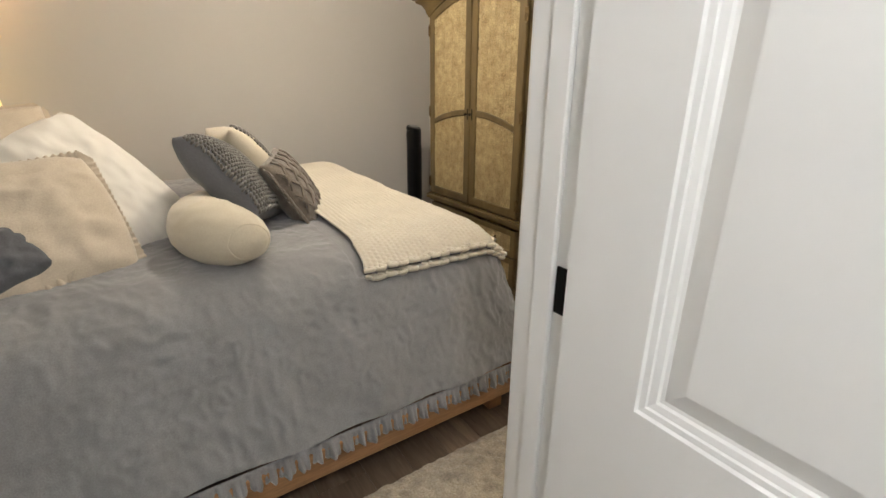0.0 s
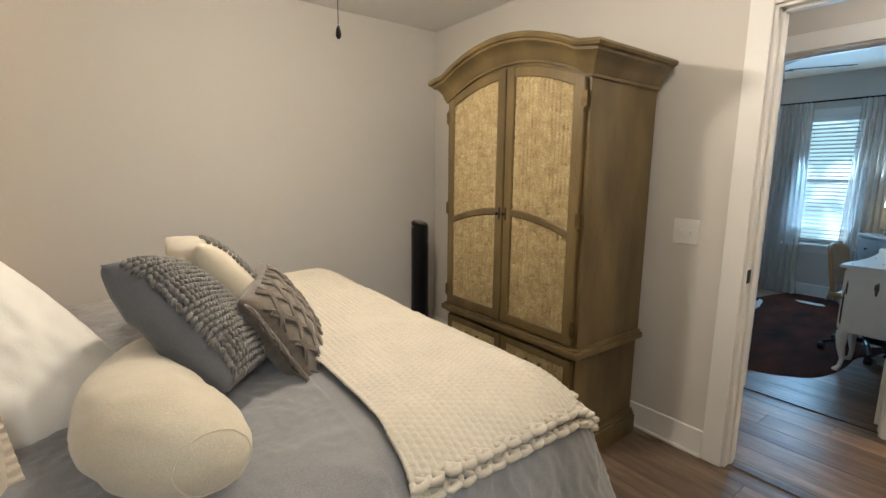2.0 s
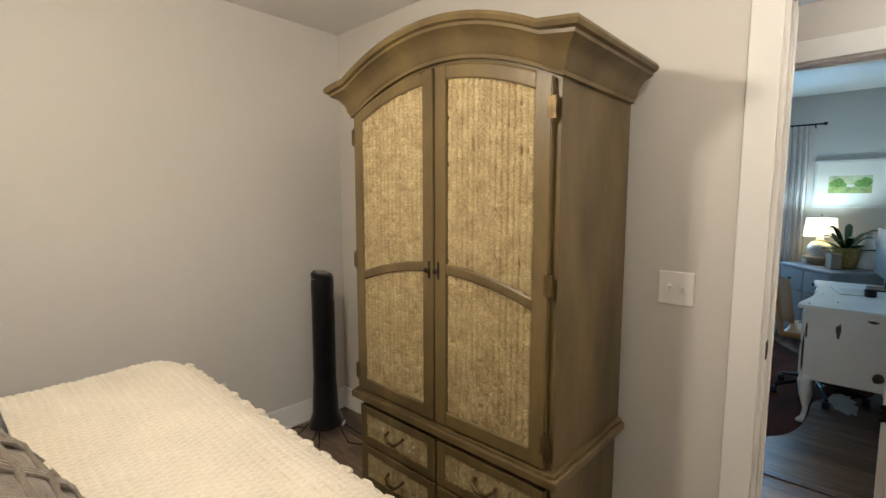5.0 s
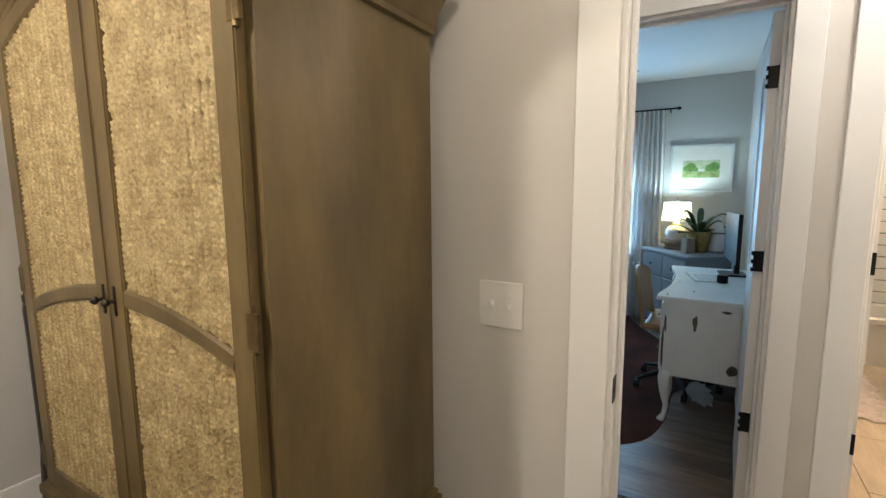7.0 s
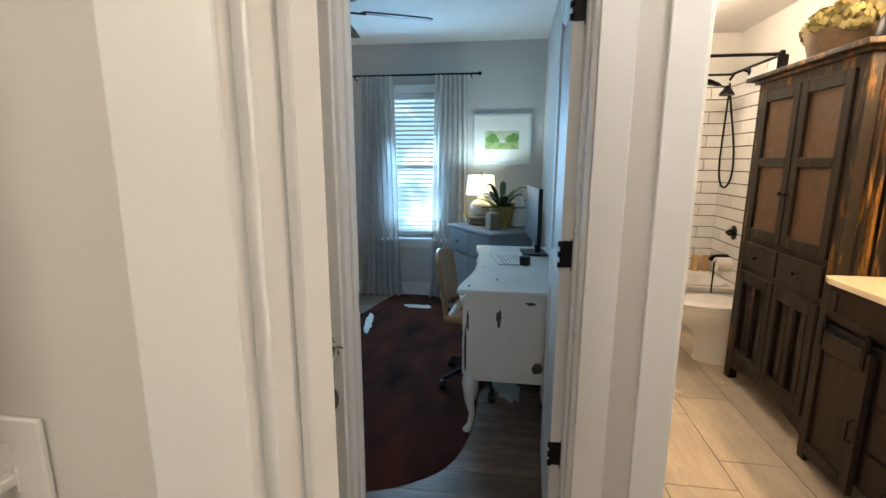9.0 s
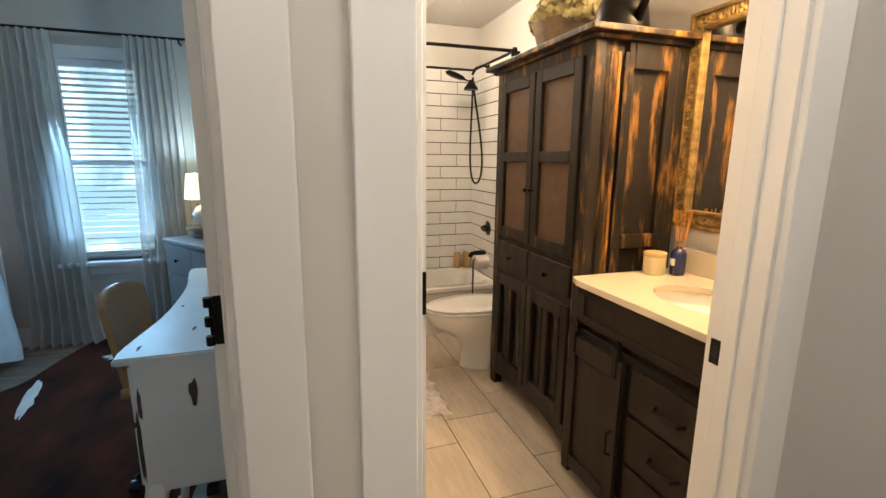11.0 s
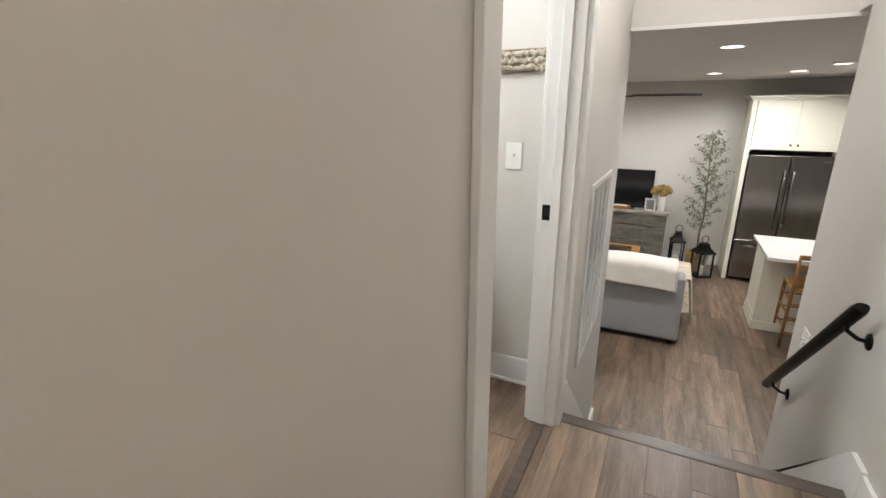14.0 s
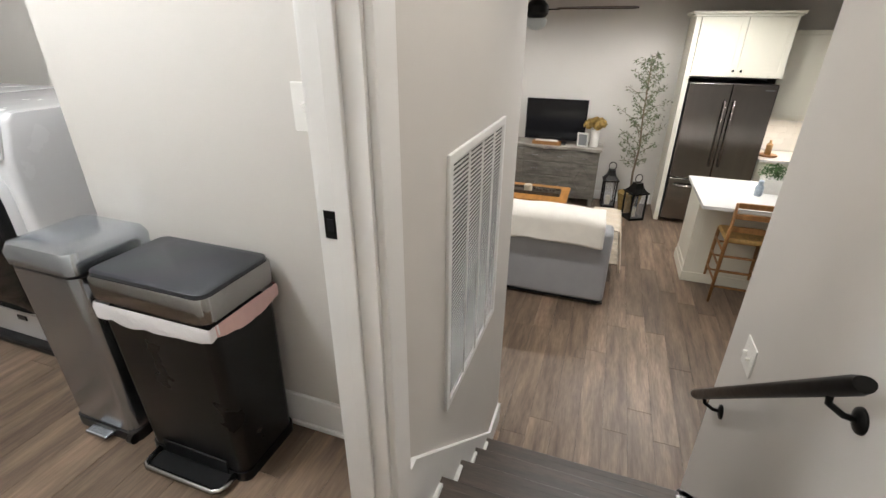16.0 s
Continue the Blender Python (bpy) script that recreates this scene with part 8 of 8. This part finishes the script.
fr = thing("refrigerator", pose(1.535, -7.93, LOW), "black stainless french-door refrigerator", "refrigerator")
part("cabinet", one(-0.455, 0.455, 0, 0.60, 0.03, 1.76, 0.006), BLACKP, fr)
for x0, x1, s in ((-0.455, -0.003, 1), (0.003, 0.455, -1)):
    d = part("door", one(x0, x1, 0.605, 0.665, 0.62, 1.77, 0.012, 3), DSTEEL, fr)
    xh = (x1 - 0.045) if s > 0 else (x0 + 0.045)
    part("handle", bar([(xh, 0.665, 0.80), (xh, 0.71, 0.82), (xh, 0.715, 1.2), (xh, 0.71, 1.56), (xh, 0.665, 1.58)], 0.012, 10), DSTEEL, d, smooth=True)
dz = part("freezer_drawer", one(-0.455, 0.455, 0.605, 0.665, 0.06, 0.61, 0.012, 3), DSTEEL, fr)
part("handle", bar([(-0.38, 0.665, 0.53), (-0.36, 0.71, 0.53), (0.36, 0.71, 0.53), (0.38, 0.665, 0.53)], 0.012, 10), DSTEEL, dz, smooth=True)
part("badge", one(-0.42, -0.33, 0.6655, 0.667, 1.70, 1.712), STEEL, fr, "plain silver badge")


def shaker(parent, x0, x1, y, z0, z1, knob=None):
    d = part("door", boxes((x0, x0 + 0.06, y, y + 0.02, z0, z1), (x1 - 0.06, x1, y, y + 0.02, z0, z1), (x0 + 0.06, x1 - 0.06, y, y + 0.02, z0, z0 + 0.06), (x0 + 0.06, x1 - 0.06, y, y + 0.02, z1 - 0.06, z1), (x0 + 0.06, x1 - 0.06, y, y + 0.012, z0 + 0.06, z1 - 0.06)), CABW, parent)
    if knob:
        part("knob", turned([(0.006, 0), (0.006, 0.012), (0.014, 0.018), (0.012, 0.026), (0.003, 0.028)], (knob[0], y + 0.02, knob[1]), 12, "Y"), BLACK, d, smooth=True)
    return d


uc = thing("fridge_cabinet", pose(1.535, -7.945, 0), "white shaker cabinet above the refrigerator with crown", "cabinet")
part("body", one(-0.47, 0.47, 0, 0.60, 0.83, 1.46, 0.002), CABW, uc)
shaker(uc, -0.468, -0.003, 0.60, 0.835, 1.455, (-0.04, 0.90))
shaker(uc, 0.003, 0.468, 0.60, 0.835, 1.455, (0.04, 0.90))
part("crown", boxes((-0.49, 0.55, 0, 0.64, 1.46, 1.485), (-0.51, 0.575, 0, 0.665, 1.485, 1.515), bevel=0.006), CABW, uc)
part("side_panel", one(0.475, 0.53, 0, 0.62, LOW, 1.46, 0.003), CABW, uc)
ub = thing("upper_cabinet", pose(0.60, -7.945, 0), "white shaker wall cabinet over the counter", "cabinet")
part("body", one(-0.6, 0.45, 0, 0.33, 0.35, 1.28, 0.002), CABW, ub)
shaker(ub, -0.02, 0.445, 0.33, 0.355, 1.275)
shaker(ub, -0.49, -0.026, 0.33, 0.355, 1.275)
part("crown", boxes((-0.6, 0.45, 0, 0.37, 1.28, 1.33), bevel=0.006), CABW, ub)
lc = thing("base_cabinet", pose(0.60, -7.945, LOW), "white base cabinet with drawers", "cabinet")
part("body", one(-0.6, 0.45, 0, 0.58, 0.10, 0.88, 0.002), CABW, lc)
shaker(lc, -0.02, 0.445, 0.58, 0.12, 0.70)
part("drawer", one(-0.02, 0.445, 0.58, 0.60, 0.72, 0.87, 0.003), CABW, lc)
tagged(part("kitchen_counter", one(0.0, 1.05, -7.94, -7.32, LOW + 0.885, LOW + 0.92, 0.004), MARBLE), "white stone counter along the kitchen wall", "countertop")
bs = structure(part("backsplash_backing", one(0.0, 1.06, -7.95, -7.945, LOW + 0.92, 0.35), CEIL), "white tiled kitchen backsplash", "backsplash")
me = bpy.data.meshes.new("wall_tile")
bm = one(0.001, 0.149, 0, 0.006, 0.001, 0.074, 0.001, 1)
bm.to_mesh(me), bm.free()
me.materials.append(TILE)
for r in range(5):
    for c in range(7):
        ob = new("wall_tile", me)
        ob.location, ob.parent = (0.0 + c * 0.15 - (0.075 if r % 2 else 0), -7.945, LOW + 0.925 + r * 0.075), bs
bt = thing("soap_bottle", pose(0.92, -7.55, LOW + 0.921), "amber soap bottle on a wooden tray", "bottle")
part("tray", turned([(0.10, 0), (0.11, 0.006), (0.11, 0.018), (0.10, 0.018)], seg=24), OAK, bt)
part("bottle", turned([(0.032, 0.018), (0.035, 0.022), (0.035, 0.14), (0.014, 0.16), (0.014, 0.19)], seg=18), bpy.data.materials["tan_bottle"], bt, smooth=True, angle=40)

isl = thing("kitchen_island", pose(0, 0, LOW), "white panelled kitchen island", "island")
part("body", one(0.25, 1.89, -6.20, -5.61, 0, 0.885, 0.003), CABW, isl)
part("base_trim", boxes((0.24, 1.905, -6.21, -5.595, 0, 0.10), bevel=0.004), CABW, isl)
part("corner_trim", boxes((1.82, 1.897, -5.618, -5.603, 0.10, 0.885), (1.882, 1.897, -6.19, -5.62, 0.10, 0.16), bevel=0.002), CABW, isl)
tagged(part("island_top", one(0.2, 1.935, -6.25, -5.25, LOW + 0.887, LOW + 0.922, 0.004), MARBLE), "white veined stone island top with overhang", "countertop")
pl = thing("herb_planter", pose(1.28, -5.88, LOW + 0.923), "green herbs in a white ceramic planter", "plant")
part("pot", rbox([(-0.09, 0.09, -0.07, 0.07, 0), (-0.10, 0.10, -0.08, 0.08, 0.14)], 0.02), CERAM, pl, smooth=True, angle=40)
bm = bmesh.new()
rnd = random.Random(31)
for i in range(260):
    a, r = rnd.uniform(0, 6.28), rnd.uniform(0, 0.13)
    c = Vector((r * math.cos(a), 0.8 * r * math.sin(a), 0.15 + rnd.uniform(0, 0.13) * (1 - r * 3)))
    m = Matrix.Translation(c) @ pose(0, 0, 0, rnd.uniform(-70, 70), rnd.uniform(-70, 70), rnd.uniform(0, 360))
    bm.faces.new([bm.verts.new(m @ Vector(p)) for p in ((0, 0, 0), (0.014, 0.010, 0.004), (0.030, 0, 0), (0.014, -0.010, 0.004))])
tagged(part("foliage", bm, material("herb_leaf", (0.07, 0.15, 0.04), 0.6, vary=0.3, scale=30), pl, "small green leaves"), kind="stuff")
jar = thing("salt_jar", pose(1.42, -5.72, LOW + 0.923), "small pale blue ceramic jar on the island", "jar")
part("jar", turned([(0.03, 0), (0.035, 0.01), (0.035, 0.09), (0.022, 0.11), (0.024, 0.14), (0.01, 0.15)], seg=18), material("pale_blue", (0.42, 0.50, 0.58), 0.3, vary=0.2, scale=40), jar, smooth=True, angle=50)
st = thing("bar_stool", pose(1.50, -5.43, LOW, 0, 0, 0), "honey oak ladder-back bar stool with rush seat", "stool")
part("seat", one(-0.19, 0.19, -0.18, 0.18, 0.60, 0.645, 0.018, 3), RUSH, st)
for x in (-0.18, 0.18):
    part("leg", bar([(x * 1.08, 0.20, 0), (x, 0.175, 0.60), (x, 0.20, 0.98)], [0.014, 0.018, 0.013]), OAK, st, smooth=True)
    part("leg", bar([(x * 1.08, -0.19, 0), (x, -0.17, 0.62)], [0.014, 0.018]), OAK, st, smooth=True)
for z in (0.16, 0.32, 0.47):
    for a, b in (((-0.19, 0.19, z), (0.19, 0.19, z)), ((-0.19, -0.18, z), (0.19, -0.18, z)), ((-0.19, 0.19, z + 0.05), (-0.19, -0.18, z + 0.05)), ((0.19, 0.19, z + 0.05), (0.19, -0.18, z + 0.05))):
        part("rung", bar([a, b], 0.010), OAK, st)
for z in (0.74, 0.86, 0.96):
    part("ladder_slat", one(-0.17, 0.17, 0.188, 0.204, z - 0.025, z + 0.025, 0.005), OAK, st)

for x, y in ((2.64, -3.93), (2.60, -6.5), (1.79, -6.5), (1.59, -5.72)):
    dl = thing("downlight", pose(x, y, LH), "round white recessed downlight, lit", "ceiling light", "recessed downlights")
    part("trim_ring", turned([(0.085, 0), (0.085, -0.006), (0.07, -0.010), (0.068, 0.0)], seg=28), WHITEP, dl, smooth=True, angle=40)
    part("lens", turned([(0.068, -0.002), (0.068, -0.005)], seg=28), material("downlight_lens", (1.0, 0.96, 0.9), 0.4, vary=0.0, emit=8.0) if x == 2.64 else bpy.data.materials["downlight_lens"], dl)
ceiling_fan(pose(3.57, -5.45, 1.75, 0, 0, 176), "dark wood ceiling fan with grey glass bowl", 3, 0.84, FAN_WOOD, 0.22, material("grey_bowl", (0.45, 0.48, 0.47), 0.3, vary=0.02))
tagged(part("area_rug", sheet(60, 40, lambda u, v: Vector((2.47 + 2.3 * u, -7.2 + 1.5 * v, LOW + 0.010 + 0.003 * n3(u * 40, v * 40)))), material("faded_rug", (0.42, 0.36, 0.28), 0.95, vary=0.3, scale=6, grain=0.4, grain_scale=50)), "faded beige patterned rug under the coffee table", "rug")


# ---- planks and tiles of the floors ----
def plank_mesh(w, l, name):
    bm = one(0.0008, w - 0.0008, 0.0008, l - 0.0008, -0.0035, 0.0, 0.0006, 1)
    me = bpy.data.meshes.new(name)
    bm.to_mesh(me)
    bm.free()
    me.materials.append(PLANK)
    return me


PLANK_MESHES = {}


def lay_planks(floor_name, x0, x1, y0, y1, z, seed, w=0.152, length=1.22):
    """Staggered rows of planks that run along y, each an object of its own under its floor."""
    rnd = random.Random(seed)
    floor = bpy.data.objects[floor_name]
    x = x0
    while x < x1 - 0.004:
        ww = min(w, x1 - x)
        y = y0 - rnd.uniform(0.1, length)
        while y < y1 - 0.004:
            a, b = max(y, y0), min(y + length, y1)
            if b - a > 0.01:
                key = (round(ww, 3), round(b - a, 3))
                if key not in PLANK_MESHES:
                    PLANK_MESHES[key] = plank_mesh(*key, "plank")
                ob = new("plank", PLANK_MESHES[key])
                ob.location = (x, a, z)
                ob.parent = floor
            y += length
        x += w


lay_planks("floor_upper", 2.40, 3.23, TOP + 0.04, 2.55, 0, 1)
lay_planks("floor_upper", 0.4, 2.285, 0.48, 3.87, 0, 2)
lay_planks("floor_upper", -1.23, 0.4, 0.48, 3.87, 0, 3, 0.182, 1.22)
lay_planks("floor_upper", 3.345, 6.46, 1.085, 3.95, 0, 4)
lay_planks("floor_upper", 3.345, 6.5, -1.90, -0.65, 0, 5)
lay_planks("floor_upper", 4.46, 6.5, -2.75, -1.90, 0, 6)
lay_planks("floor_upper", 2.285, 2.40, BED_D[0], BED_D[1], 0, 7)
lay_planks("floor_upper", 3.23, 3.345, OFF_D[0], OFF_D[1], 0, 8)
lay_planks("floor_upper", 3.23, 3.345, LAU_D[0], LAU_D[1], 0, 9)
lay_planks("floor_upper", 2.20, 2.40, TOP + 0.04, -1.0, 0, 10)
lay_planks("floor_living", 0.6, 4.6, -7.95, -2.72, LOW, 11)
for _a in ((2.3425, BED_D), (3.2875, OFF_D), (3.2875, LAU_D)):
    bm = one(_a[0] - 0.022, _a[0] + 0.022, _a[1][0] + 0.018, _a[1][1] - 0.018, 0.0, 0.007, 0.003, 2)
    structure(part("threshold", bm, STAIR_NOSE), "dark wood threshold strip", "threshold")
TILE_FLOOR = material("floor_tile", (0.52, 0.44, 0.34), 0.33, vary=0.12, scale=3, grain=0.2, grain_scale=14, stretch=(0.8, 4, 1), per_object=0.08, bump=0.02)
tile_mesh = {}
_fb = bpy.data.objects["floor_bath"]
_row = 0
_y = -0.53
while _y < 0.97:
    _x = 3.25 - (_row % 3) * 0.2
    _hh = min(0.3, 0.97 - _y)
    while _x < 5.825:
        a, b = max(_x, 3.345), min(_x + 0.6, 5.825)
        if b - a > 0.02:
            key = (round(b - a, 3), round(_hh, 3))
            if key not in tile_mesh:
                bm = one(0.0018, key[0] - 0.0018, 0.0018, key[1] - 0.0018, -0.0028, 0.0, 0.001, 1)
                me = bpy.data.meshes.new("floor_tile")
                bm.to_mesh(me), bm.free()
                me.materials.append(TILE_FLOOR)
                tile_mesh[key] = me
            ob = new("floor_tile", tile_mesh[key])
            ob.location, ob.parent = (a, _y, 0.0), _fb
        _x += 0.6
    _y += 0.3
    _row += 1
